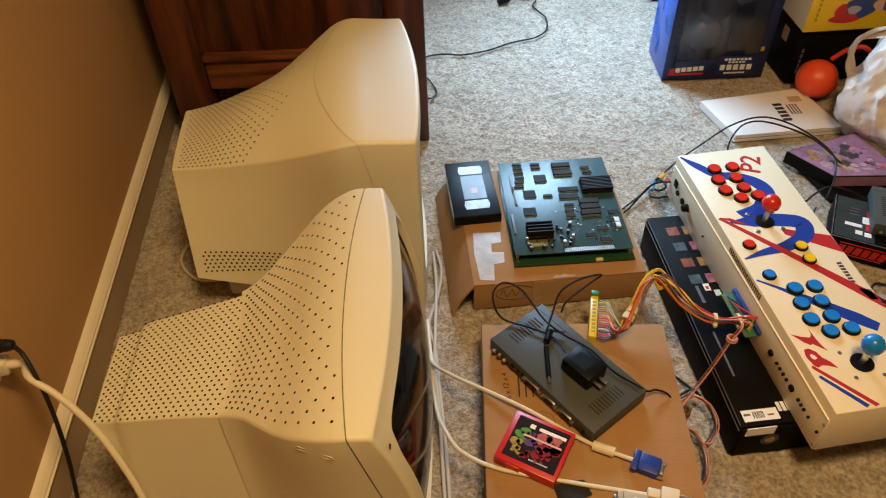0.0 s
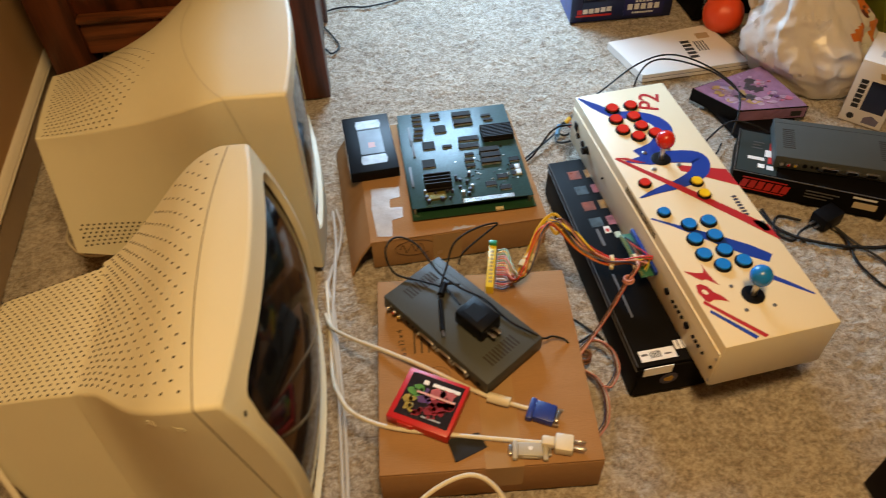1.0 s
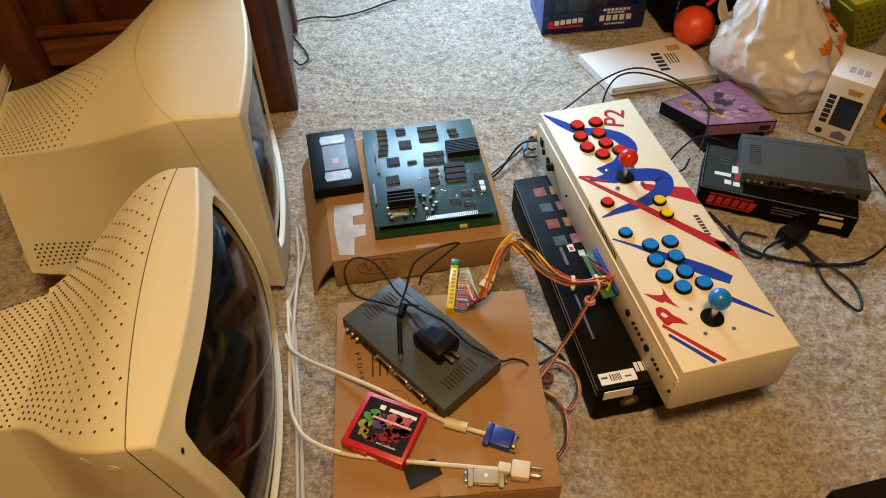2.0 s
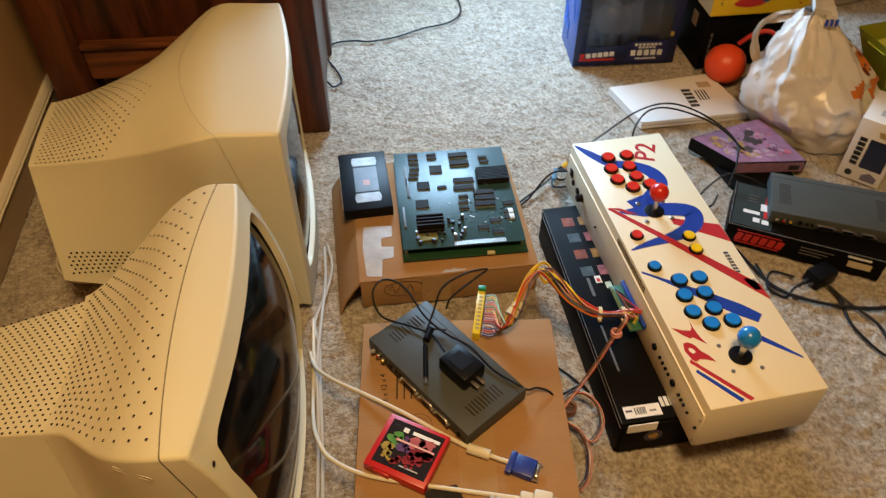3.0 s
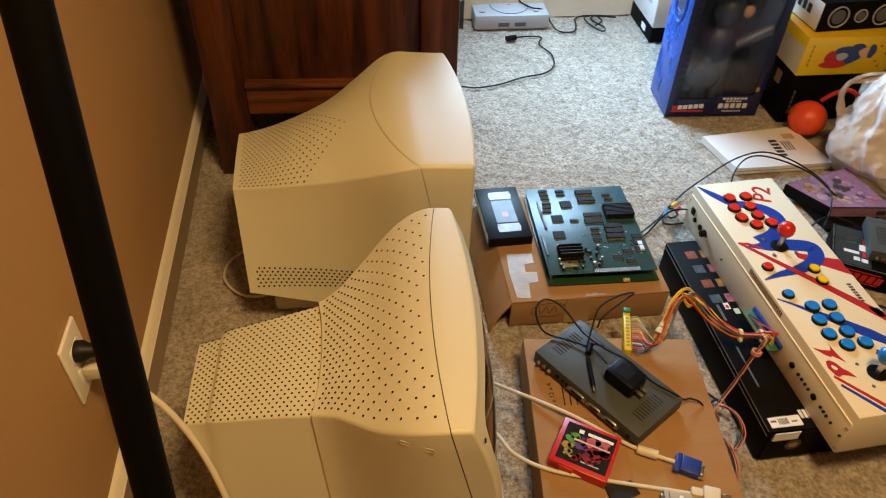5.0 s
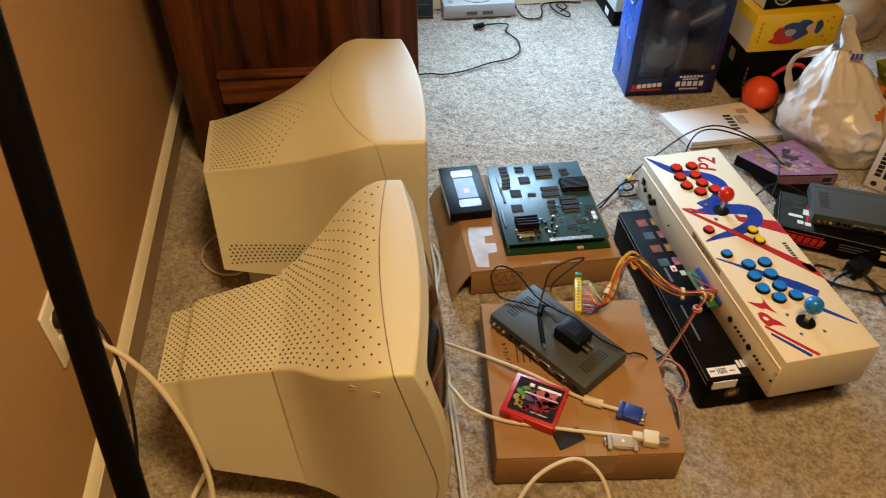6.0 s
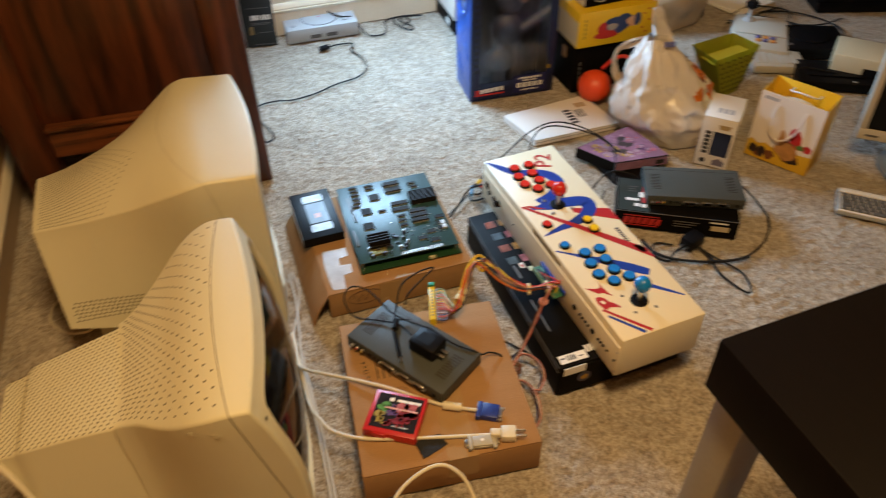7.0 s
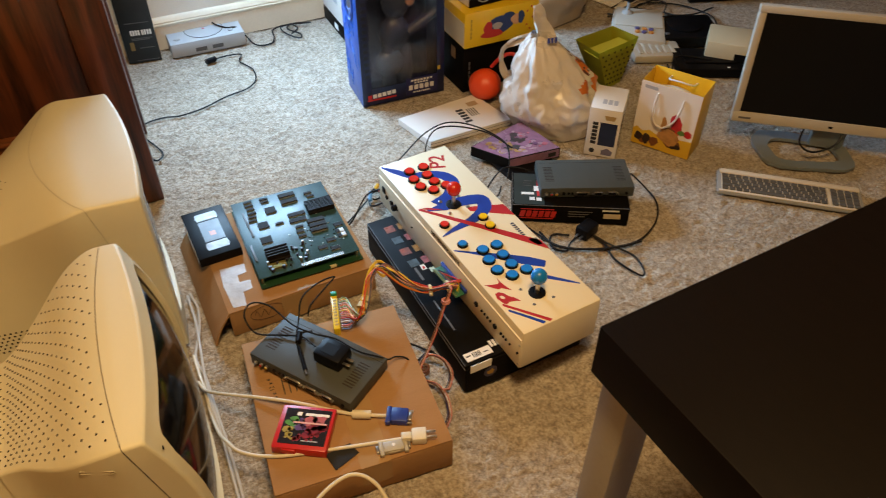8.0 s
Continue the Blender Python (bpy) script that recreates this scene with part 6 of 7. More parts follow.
def stacked_boxes():
    t = thing("black_box", pose(1.652, 1.905, 0, 0, 0, 4), "black cardboard figure box under a yellow box", "box", "stacked boxes")
    part("body", box(0, 0.235, 0, 0.17, 0, 0.165, 0.0015), BLACK_CARD, t)
    for i in range(5):
        part("letter_bar", box(0.020 + 0.0 * i, 0.026, -0.0006, 0, 0.032 + 0.016 * i, 0.044 + 0.016 * i, 0), GREY_PRINT, t, smooth=0)
    part("sticker", box(-0.0006, 0, 0.055, 0.085, 0.10, 0.14, 0), mat("sticker_tan", (0.25, 0.16, 0.08), 0.5), t, smooth=0)
    t = thing("yellow_box", pose(1.648, 1.892, 0.166, 0, 0, 2), "yellow and white toy box stacked on a black box", "box", "stacked boxes")
    yel = mat("yellow_print", (0.74, 0.50, 0.015), 0.35, grain=0.1, wear=0.2, wear_scale=14, dark=0.75)
    part("body", box(0, 0.27, 0, 0.19, 0, 0.118, 0.0015), yel, t)
    part("side_sheet", box(-0.0008, 0, 0.004, 0.186, 0.004, 0.085, 0), mat("cream_side", (0.62, 0.55, 0.40), 0.4, wear=0.2), t, "cream side print", smooth=0)
    b, r, s = mat("toy_blue", (0.03, 0.06, 0.20), 0.4, wear=0.4, wear_scale=30), mat("toy_red", (0.45, 0.03, 0.03), 0.4, wear=0.3), mat("toy_tan", (0.60, 0.36, 0.22), 0.4, wear=0.3)

    def shape(cx, cz, rx, rz, mtl, k):
        pts = [(cx + rx * math.cos(a) * (1 + 0.15 * math.cos(3 * a + k)), cz + rz * math.sin(a)) for a in np.linspace(0, 2 * math.pi, 16, endpoint=False)]
        part("picture_patch", plate(pts, 0, 0.0005 + 0.0001 * k), mtl, t, smooth=0).matrix_local = pose(0, -0.0002, 0, 90, 0, 0)

    for cx, cz, rx, rz, mtl, k in ((0.130, 0.060, 0.045, 0.030, b, 0), (0.160, 0.075, 0.030, 0.022, b, 1), (0.100, 0.035, 0.040, 0.014, r, 2), (0.085, 0.055, 0.016, 0.022, r, 3), (0.190, 0.068, 0.022, 0.018, s, 4), (0.118, 0.058, 0.018, 0.012, GREY_LT, 5), (0.205, 0.072, 0.012, 0.022, b, 6)):
        shape(cx, cz, rx, rz, mtl, k)
    for i in range(5):
        part("letter_bar", box(0.020, 0.026, -0.0008, 0, 0.03 + 0.014 * i, 0.040 + 0.014 * i, 0), mat("olive_ink", (0.35, 0.25, 0.02), 0.5), t, smooth=0)
    for i in range(5):
        a = i * 1.25
        x, z = 0.235 + 0.012 * math.cos(a), 0.06 + 0.04 * math.sin(a)
        part("star", box(x, x + 0.006, -0.0008, 0, z, z + 0.006, 0), r, t, smooth=0)
    t = thing("speaker_box", pose(1.678, 1.925, 0.285, 0, 0, 6), "black and white electronics box with round speaker pictures", "box", "stacked boxes")
    part("body", box(0, 0.25, 0, 0.16, 0, 0.085, 0.0015), BLACK_CARD, t)
    part("side_sheet", box(-0.0008, 0, 0.003, 0.157, 0.003, 0.082, 0), PAPER, t, "white side print", smooth=0)
    for i, (y, z) in enumerate(((0.05, 0.045), (0.075, 0.045), (0.10, 0.045))):
        part("letter_bar", box(-0.0014, -0.0008, y, y + 0.018, z - 0.012, z + 0.014, 0), PRINT_BLK, t, smooth=0)
    for x, rr in ((0.055, 0.030), (0.125, 0.018), (0.195, 0.030)):
        ringp = [(x + rr * math.cos(a), -0.001, 0.042 + rr * math.sin(a)) for a in np.linspace(0, 2 * math.pi, 25)]
        part("speaker_ring", tube(ringp, 0.0022, 8, smooth_path=False), GREY_LT, t, "grey printed ring")
        part("speaker_cone", moved(cyl(rr * 0.7, 0.0006, 20), pose(x, -0.0002, 0.042, 90, 0, 0)), GREY_PRINT, t)


def bag_surface(cx, cy, rx, ry, h, lean, seed, n_a=112, n_h=60, peak=0.16):
    """Rows of places over a crumpled bag: round at the foot, gathered at the top."""
    rows = []
    for j in range(n_h + 1):
        s = j / n_h
        prof = (0.86 + 0.55 * s - 0.30 * s * s) if s < 0.25 else max(peak, (0.98 - 0.05 * (s - 0.25)) * (1 - ((s - 0.25) / 0.75) ** 1.55) + peak * ((s - 0.25) / 0.75) ** 2)
        row = []
        for i in range(n_a):
            a = 2 * math.pi * i / n_a
            fold = 0.05 * s * math.sin(5 * a + 5 * s + seed) + 0.03 * s * math.sin(11 * a - 7 * s + 3 * noise.noise((a, s * 3, seed)))
            ca, sa = math.cos(a), math.sin(a)
            crump = noise.noise((ca * 2.2 + seed, sa * 2.2, s * 3.2)) * 0.14
            for f, amp in ((1.5, 0.30), (2.9, 0.20), (6.0, 0.085), (12.0, 0.030)):
                crump += amp * (0.32 - abs(noise.noise((ca * f + seed + f, sa * f, s * f * 1.5)))) * min(1, 0.45 + 1.6 * s)
            q = prof * (1 + fold + crump)
            row.append(Vector((cx + lean[0] * s ** 1.3 + rx * q * math.cos(a), cy + lean[1] * s ** 1.3 + ry * q * math.sin(a), 0.003 + h * s * (1 + 0.05 * noise.noise((a, s * 4, seed))))))
        rows.append(row)
    return rows


def sheet_mesh(rows, keep=lambda i, j: True, out=0.0, centre=None):
    bm = bmesh.new()
    vs = {}

    def vert(j, i):
        i %= len(rows[0])
        if (j, i) not in vs:
            p = rows[j][i]
            if out:
                d = (p - centre)
                d.z *= 0.3
                p = p + d.normalized() * out
            vs[j, i] = bm.verts.new(p)
        return vs[j, i]

    for j in range(len(rows) - 1):
        for i in range(len(rows[0])):
            if keep(i, j):
                bm.faces.new((vert(j, i), vert(j, i + 1), vert(j + 1, i + 1), vert(j + 1, i)))
    return bm


def plastic_bag():
    film = mat("white_bag_film", (0.74, 0.69, 0.64), 0.28, grain=0.1, scale=40, wear=0.25, wear_scale=9, bump=0.002, dark=0.8)
    film.node_tree.nodes["Principled BSDF"].inputs["Transmission Weight"].default_value = 0.15
    t = thing("plastic_bag", pose(0, 0, 0), "crumpled full white plastic carrier bag with orange print", "bag", "carrier bags")
    rows = bag_surface(1.852, 1.635, 0.162, 0.142, 0.29, (-0.070, 0.030), 1.7)
    part("film", sheet_mesh(rows), film, t, smooth=45)
    c = Vector((1.85, 1.63, 0.15))
    orange = mat("bag_orange_ink", (0.62, 0.17, 0.02), 0.35, wear=0.4, wear_scale=20)
    part("print", sheet_mesh(rows, lambda i, j: 24 < j < 44 and 99 <= i < 110 and noise.noise((i * 0.35, j * 0.3, 2)) > -0.15, 0.0015, c), orange, t, "orange leaf print", smooth=60)
    part("print", sheet_mesh(rows, lambda i, j: 27 < j < 36 and 90 <= i < 97 and abs(j - 31) < (i - 88) * 0.6, 0.0015, c), orange, t, "orange leaf print", smooth=60)
    part("print", sheet_mesh(rows, lambda i, j: 32 < j < 50 and 99 <= i < 108 and noise.noise((i * 0.6, j * 0.6, 7)) > 0.25, 0.0022, c), mat("bag_brown_ink", (0.10, 0.03, 0.015), 0.4), t, "brown print", smooth=60)

    def strap(pts, widths):
        path = spline([Vector(p) for p in pts], 8)
        bm = bmesh.new()
        prev = None
        for k, p in enumerate(path):
            d = (path[min(k + 1, len(path) - 1)] - path[max(k - 1, 0)]).normalized()
            side = d.cross(Vector((0.35, -0.8, 0.4))).normalized()
            wv = lerp(k / (len(path) - 1), [(q / (len(widths) - 1), v) for q, v in enumerate(widths)])
            cross = d.cross(side)
            row = [bm.verts.new(p + side * wv * (u - 0.5) + cross * (0.006 * math.sin(u * 9 + k * 0.4) + 0.25 * wv * math.sin(math.pi * u))) for u in (0, 0.2, 0.4, 0.6, 0.8, 1)]
            if prev:
                for a in range(5):
                    bm.faces.new((prev[a], prev[a + 1], row[a + 1], row[a]))
            prev = row
        bmesh.ops.recalc_face_normals(bm, faces=bm.faces[:])
        bmesh.ops.solidify(bm, geom=bm.faces[:], thickness=0.0006)
        return bm

    part("handle", strap([(1.80, 1.63, 0.25), (1.788, 1.648, 0.31), (1.780, 1.655, 0.345), (1.768, 1.668, 0.385)], [0.10, 0.075, 0.055, 0.030]), film, t, "upright twisted bag handle", smooth=60)
    part("handle", strap([(1.79, 1.66, 0.27), (1.755, 1.70, 0.27), (1.715, 1.735, 0.235), (1.700, 1.735, 0.19), (1.715, 1.715, 0.14), (1.75, 1.69, 0.11)], [0.045, 0.026, 0.018, 0.018, 0.024, 0.05]), mat("tan_bag_handle", (0.50, 0.40, 0.29), 0.35, wear=0.3), t, "slack tan bag handle", smooth=60)
    for i in range(3):
        part("letter_bar", box(-0.012 + 0.011 * i, -0.004 + 0.011 * i, -0.001, 0.0, 0, 0.016, 0), mat("bag_blue_ink", (0.03, 0.06, 0.40), 0.4), t, smooth=0).matrix_local = pose(1.795, 1.612, 0.288, -8, 0, -8)
    t = thing("plastic_bag", pose(0, 0, 0), "tan translucent carrier bag slumped behind the boxes", "bag", "carrier bags")
    rows = bag_surface(2.18, 2.32, 0.20, 0.13, 0.30, (0.0, 0.0), 6.1, 44, 20)
    part("film", sheet_mesh(rows), mat("tan_bag_film", (0.42, 0.32, 0.21), 0.3, wear=0.3, wear_scale=8, bump=0.002, dark=0.7), t, smooth=60)


def orange_ball():
    t = thing("toy_pumpkin", pose(1.700, 1.838, 0.0), "orange-red round toy pumpkin half inside a bag", "toy")
    bm = ball(0.054, 30)
    for v in bm.verts:
        a = math.atan2(v.co.y, v.co.x)
        q = 1 + 0.05 * abs(math.cos(4 * a)) - 0.03
        v.co = Vector((v.co.x * q, v.co.y * q, v.co.z * 0.95 + 0.056))
    part("body", bm, mat("orange_red_plastic", (0.78, 0.075, 0.018), 0.42, wear=0.2, wear_scale=12, dark=0.75), t, smooth=60)
    part("strap", tube([(0.02, 0.0, 0.115), (0.045, -0.015, 0.15), (0.075, -0.03, 0.165), (0.10, -0.05, 0.15)], 0.006, 8), mat("red_strap", (0.55, 0.03, 0.02), 0.5), t)


def flat_box():
    """White flat carton with dark lettering bars."""
    t = thing("flat_white_box", on_edge((1.425, 1.648), (1.715, 1.665), 0), "flat white printed carton lying on the carpet", "box")
    white = mat("glossy_white_card", (0.74, 0.70, 0.66), 0.35, wear=0.15, wear_scale=7, dark=0.85)
    part("body", plate([(0, 0), (0.285, 0), (0.252, 0.185), (-0.035, 0.162)], 0.0, 0.021), white, t, smooth=0)
    part("lid_line", plate([(-0.0005, -0.0008), (0.2855, -0.0008), (0.2855, 0.0), (-0.0005, 0.0)], 0.010, 0.0108), GREY_PRINT, t, smooth=0)
    for i in range(5):
        part("letter_bar", box(0.148 + 0.0 * i, 0.172, 0.044 + 0.017 * i, 0.055 + 0.017 * i, 0.021, 0.0215, 0), PRINT_BLK, t, smooth=0)
    for i in range(4):
        part("text_bar", box(0.182 + 0.008 * i, 0.186 + 0.008 * i, 0.07, 0.115, 0.021, 0.0214, 0), GREY_PRINT, t, smooth=0)
    part("picture_bar", box(0.20, 0.235, 0.125, 0.150, 0.021, 0.0214, 0), mat("sand_print", (0.45, 0.34, 0.22), 0.5), t, smooth=0)


def purple_case():
    t = thing("game_case", on_edge((1.584, 1.443), (1.749, 1.434), 0), "purple picture case lying on a black box", "case")
    ink = mat("purple_print", (0.33, 0.18, 0.30), 0.25, grain=0.3, scale=50, wear=0.6, wear_scale=16, dark=0.5)
    poly = [(0, 0), (0.168, 0.0), (0.118, 0.172), (-0.078, 0.098)]
    part("shell", plate(poly, 0.012, 0.044), BLACK_PL, t, smooth=0)
    part("sleeve", plate([(0.002, 0.002), (0.166, 0.002), (0.117, 0.170), (-0.074, 0.097)], 0.0442, 0.0450), ink, t, "purple picture sleeve", smooth=0)
    part("spine_sleeve", plate([(0.004, -0.0008), (0.165, -0.0008), (0.165, -0.0002), (0.004, -0.0002)], 0.015, 0.042), ink, t, smooth=0)
    inks = [("ink_amber", (0.42, 0.27, 0.09)), ("ink_shadow", (0.05, 0.045, 0.055)), ("ink_pink", (0.48, 0.13, 0.20)), ("ink_mauve", (0.42, 0.28, 0.38)), ("ink_plum", (0.14, 0.06, 0.17))]
    rng = random.Random(21)
    for q in range(64):
        f, g = 0.12 + 0.76 * rng.random(), 0.14 + 0.72 * rng.random()
        low, high = Vector((0.002, 0.002)).lerp(Vector((0.166, 0.002)), f), Vector((-0.074, 0.097)).lerp(Vector((0.117, 0.170)), f)
        c = low.lerp(high, g)
        k = 0 if f < 0.45 and q % 2 else 2 if f > 0.7 and q % 3 == 0 else (1 if abs(f - 0.5) < 0.18 and g > 0.3 else 3 + q % 2)
        r = (0.006 + 0.012 * rng.random()) * (1.0 if q < 14 else 0.55)
        pts = [(c.x + r * (0.6 + 0.7 * rng.random()) * math.cos(a), c.y + 0.8 * r * (0.6 + 0.7 * rng.random()) * math.sin(a)) for a in np.linspace(0, 2 * math.pi, 12, endpoint=False)]
        part("picture_patch", plate(pts, 0.045, 0.0453 + 0.00002 * q), mat(inks[k][0], inks[k][1], 0.3, wear=0.7, wear_scale=45, dark=0.5), t, smooth=0)
    part("letter_bar", box(0.13, 0.155, -0.0014, -0.0008, 0.020, 0.034, 0), PRINT_BLK, t, smooth=0)
    t = thing("black_case", on_edge((1.572, 1.400), (1.70, 1.37), 0), "flat black case under the purple one", "case")
    part("shell", plate([(0, 0.0), (0.15, 0.02), (0.13, 0.17), (-0.05, 0.115)], 0.0, 0.0116), BLACK_PL, t, smooth=0)


def scaler_box():
    t = thing("black_carton", on_edge((1.490, 1.240), (1.766, 1.098), 0), "black product carton with red lettering and worn edges", "box")
    w, d, h = 0.312, 0.145, 0.056
    part("body", box(0, w, 0, d, 0, h, 0.0015), BLACK_CARD, t)
    edge = mat("scuffed_edge", (0.13, 0.12, 0.11), 0.7, wear=0.8, wear_scale=50, dark=0.2)
    part("worn_edge", box(0, w, -0.0004, 0.0012, h - 0.0012, h + 0.0004, 0), edge, t, smooth=0)
    part("worn_edge", box(-0.0004, 0.0012, 0, d, h - 0.0012, h + 0.0004, 0), edge, t, smooth=0)
    for i in range(6):
        part("letter_bar", plate([(0.020 + 0.0165 * i, 0.017), (0.033 + 0.0165 * i, 0.017), (0.037 + 0.0165 * i, 0.038), (0.024 + 0.0165 * i, 0.038)], 0, 0.0006), PRINT_RED, t, "red lettering bar", smooth=0).matrix_local = pose(0, -0.0001, 0, 90, 0, 0)
    for z in (0.011, 0.042):
        part("letter_bar", box(0.022, 0.112, -0.0006, 0, z, z + 0.003, 0), PRINT_RED, t, smooth=0)
    for i in range(3):
        part("text_bar", box(0.150, 0.215 - 0.01 * i, -0.0006, 0, 0.038 - 0.008 * i, 0.041 - 0.008 * i, 0), GREY_PRINT, t, smooth=0)
    part("sticker", box(0.245, 0.290, -0.0007, 0, 0.020, 0.036, 0), mat("cream_sticker", (0.55, 0.46, 0.30), 0.5, wear=0.3), t, smooth=0)
    part("text_bar", box(0.24, 0.285, -0.0006, 0, 0.044, 0.049, 0), PRINT_WHITE, t, smooth=0)
    top = mat("dark_teal_print", (0.022, 0.034, 0.034), 0.35, wear=0.4)
    part("top_print", box(0.004, 0.085, 0.004, d - 0.004, h, h + 0.0005, 0), top, t, smooth=0)
    for x, y, a, b, m in ((0.024, 0.046, 0.034, 0.010, PRINT_WHITE), (0.046, 0.022, 0.014, 0.013, PRINT_WHITE), (0.064, 0.020, 0.014, 0.013, PRINT_WHITE), (0.058, 0.062, 0.020, 0.022, PRINT_WHITE), (0.066, 0.040, 0.010, 0.070, PRINT_RED), (0.030, 0.085, 0.022, 0.003, GREY_PRINT), (0.030, 0.095, 0.018, 0.003, GREY_PRINT), (0.032, 0.105, 0.022, 0.003, GREY_PRINT)):
        part("top_mark", box(x, x + a, y, y + b, h + 0.0005, h + (0.0010 if m is not PRINT_RED else 0.0008), 0), m, t, smooth=0)


def small_figure_box():
    t = thing("figure_box", on_edge((1.838, 1.434), (1.908, 1.371), 0), "white window toy box standing on the carpet", "box")
    w, d, h = 0.094, 0.135, 0.163
    white = mat("white_card", (0.72, 0.68, 0.62), 0.4, wear=0.12, dark=0.85)
    part("body", box(0, w, 0, d, 0, h, 0.0012), white, t)
    part("window", box(0.036, w - 0.008, -0.0008, 0.0, 0.040, 0.118, 0), mat("violet_dark_window", (0.02, 0.022, 0.05), 0.1, wear=0.5, wear_scale=20), t, "dark clear window", smooth=0)
    part("side_window", box(w, w + 0.0008, 0.010, d - 0.045, 0.040, 0.118, 0), mat("violet_dark_window", (0.02, 0.022, 0.05)), t, "dark clear window", smooth=0)
    for i in range(6):
        part("letter_bar", box(0.014, 0.030, -0.0006, 0, 0.042 + 0.013 * i, 0.052 + 0.013 * i, 0), PRINT_BLK, t, smooth=0)
    part("round_badge", moved(cyl(0.008, 0.0007, 20), pose(0.022, 0.0, 0.018, 90, 0, 0)), PRINT_BLK, t)
    part("picture_patch", plate([(0.050, 0.008), (0.082, 0.008), (0.084, 0.022), (0.066, 0.032), (0.050, 0.022)], 0, 0.0006), mat("figure_ink", (0.16, 0.14, 0.20), 0.4, wear=0.5, wear_scale=50), t, smooth=0).matrix_local = pose(0, -0.0001, 0, 90, 0, 0)
    part("emblem", plate([(0.050, 0.128), (0.074, 0.128), (0.080, 0.142), (0.045, 0.142)], 0, 0.0006), mat("emblem_gold", (0.40, 0.28, 0.12), 0.4), t, smooth=0).matrix_local = pose(0, -0.0001, 0, 90, 0, 0)
    for i in range(3):
        part("top_mark", box(0.030 + 0.016 * i, 0.042 + 0.016 * i, 0.03, 0.055, h, h + 0.0006, 0), mat("pale_grey_ink", (0.40, 0.40, 0.42), 0.5), t, smooth=0)


def gift_bag():
    t = thing("gift_bag", on_edge((2.008, 1.434), (2.106, 1.280), 0), "yellow paper gift bag with white printed front and handles", "bag")
    w, d, h = 0.182, 0.105, 0.215
    yel = mat("yellow_paper", (0.76, 0.48, 0.03), 0.45, wear=0.2, wear_scale=8, dark=0.78)
    q = 0.0012
    part("side_panel", box(w - q, w, 0, d, 0, h, 0.0003), yel, t)
    part("side_panel", box(0, q, 0, d, 0, h, 0.0003), yel, t)
    part("back_panel", box(q, w - q, d - q, d, 0, h, 0.0003), yel, t)
    part("front_panel", box(q, w - q, 0, q, 0, h, 0.0003), yel, t)
    part("bottom", box(q, w - q, q, d - q, 0, 0.002, 0), yel, t)
    part("front_print", plate([(0.0, 0.052), (0.012, 0.062), (0.030, 0.050), (0.052, 0.060), (0.072, 0.052), (0.100, 0.058), (0.13, 0.055), (0.182, 0.062), (0.182, h), (0.0, h)], 0, 0.0006), mat("white_paper_front", (0.78, 0.72, 0.66), 0.4, wear=0.1), t, "white printed front", smooth=0).matrix_local = pose(0, -0.0001, 0, 90, 0, 0)
    rng = random.Random(4)
    inks = [("ink_red", (0.52, 0.02, 0.02)), ("ink_brown", (0.20, 0.07, 0.02)), ("ink_dark", (0.03, 0.015, 0.012)), ("ink_leaf", (0.10, 0.22, 0.04)), ("ink_tan", (0.50, 0.25, 0.08))]
    for cx, cz, rx, rz, k in ((0.128, 0.098, 0.018, 0.030, 0), (0.118, 0.112, 0.010, 0.022, 0), (0.165, 0.082, 0.012, 0.012, 0), (0.145, 0.080, 0.012, 0.008, 3), (0.115, 0.055, 0.034, 0.026, 4), (0.125, 0.038, 0.028, 0.016, 1), (0.135, 0.030, 0.018, 0.010, 2), (0.020, 0.030, 0.012, 0.014, 2), (0.046, 0.028, 0.011, 0.018, 2), (0.034, 0.022, 0.010, 0.012, 1), (0.070, 0.026, 0.014, 0.016, 1), (0.090, 0.092, 0.008, 0.024, 4), (0.108, 0.078, 0.020, 0.010, 1)):
        pts = [(cx + rx * math.cos(a) * (0.8 + 0.4 * rng.random()), cz + rz * math.sin(a) * (0.8 + 0.4 * rng.random())) for a in np.linspace(0, 2 * math.pi, 13, endpoint=False)]
        part("picture_patch", plate(pts, 0, 0.0012 + 0.0001 * k), mat(*inks[k], 0.4, wear=0.5, wear_scale=60, dark=0.5), t, smooth=0).matrix_local = pose(0, -0.0001, 0, 90, 0, 0)
    part("logo_bar", box(0.012, 0.052, -0.0012, -0.0006, h - 0.022, h - 0.012, 0), mat("pale_grey_ink", (0.4, 0.4, 0.42)), t, smooth=0)
    rope = mat("white_rope", (0.72, 0.66, 0.60), 0.6, grain=0.3, scale=300, bump=0.0005)
    part("handle", tube([(0.055, -0.002, h - 0.028), (0.052, -0.010, h - 0.07), (0.060, -0.012, h - 0.115), (0.088, -0.014, h - 0.128), (0.118, -0.012, h - 0.100), (0.130, -0.008, h - 0.06), (0.134, -0.002, h - 0.028)], 0.0028, 9), rope, t, "white rope handle")
    part("handle", tube([(0.055, d - 0.004, h - 0.02), (0.06, d * 0.6, h - 0.01), (0.09, d * 0.5, h - 0.004), (0.13, d * 0.6, h - 0.01), (0.134, d - 0.004, h - 0.02)], 0.0028, 9), rope, t, "white rope handle")
    part("tissue", moved(ball(0.04, 12), pose(0.085, 0.055, h - 0.055) @ Matrix.Diagonal((1.7, 0.9, 0.7, 1))), mat("tissue_white", (0.65, 0.60, 0.52), 0.7, bump=0.003, scale=60, wear=0.3), t)


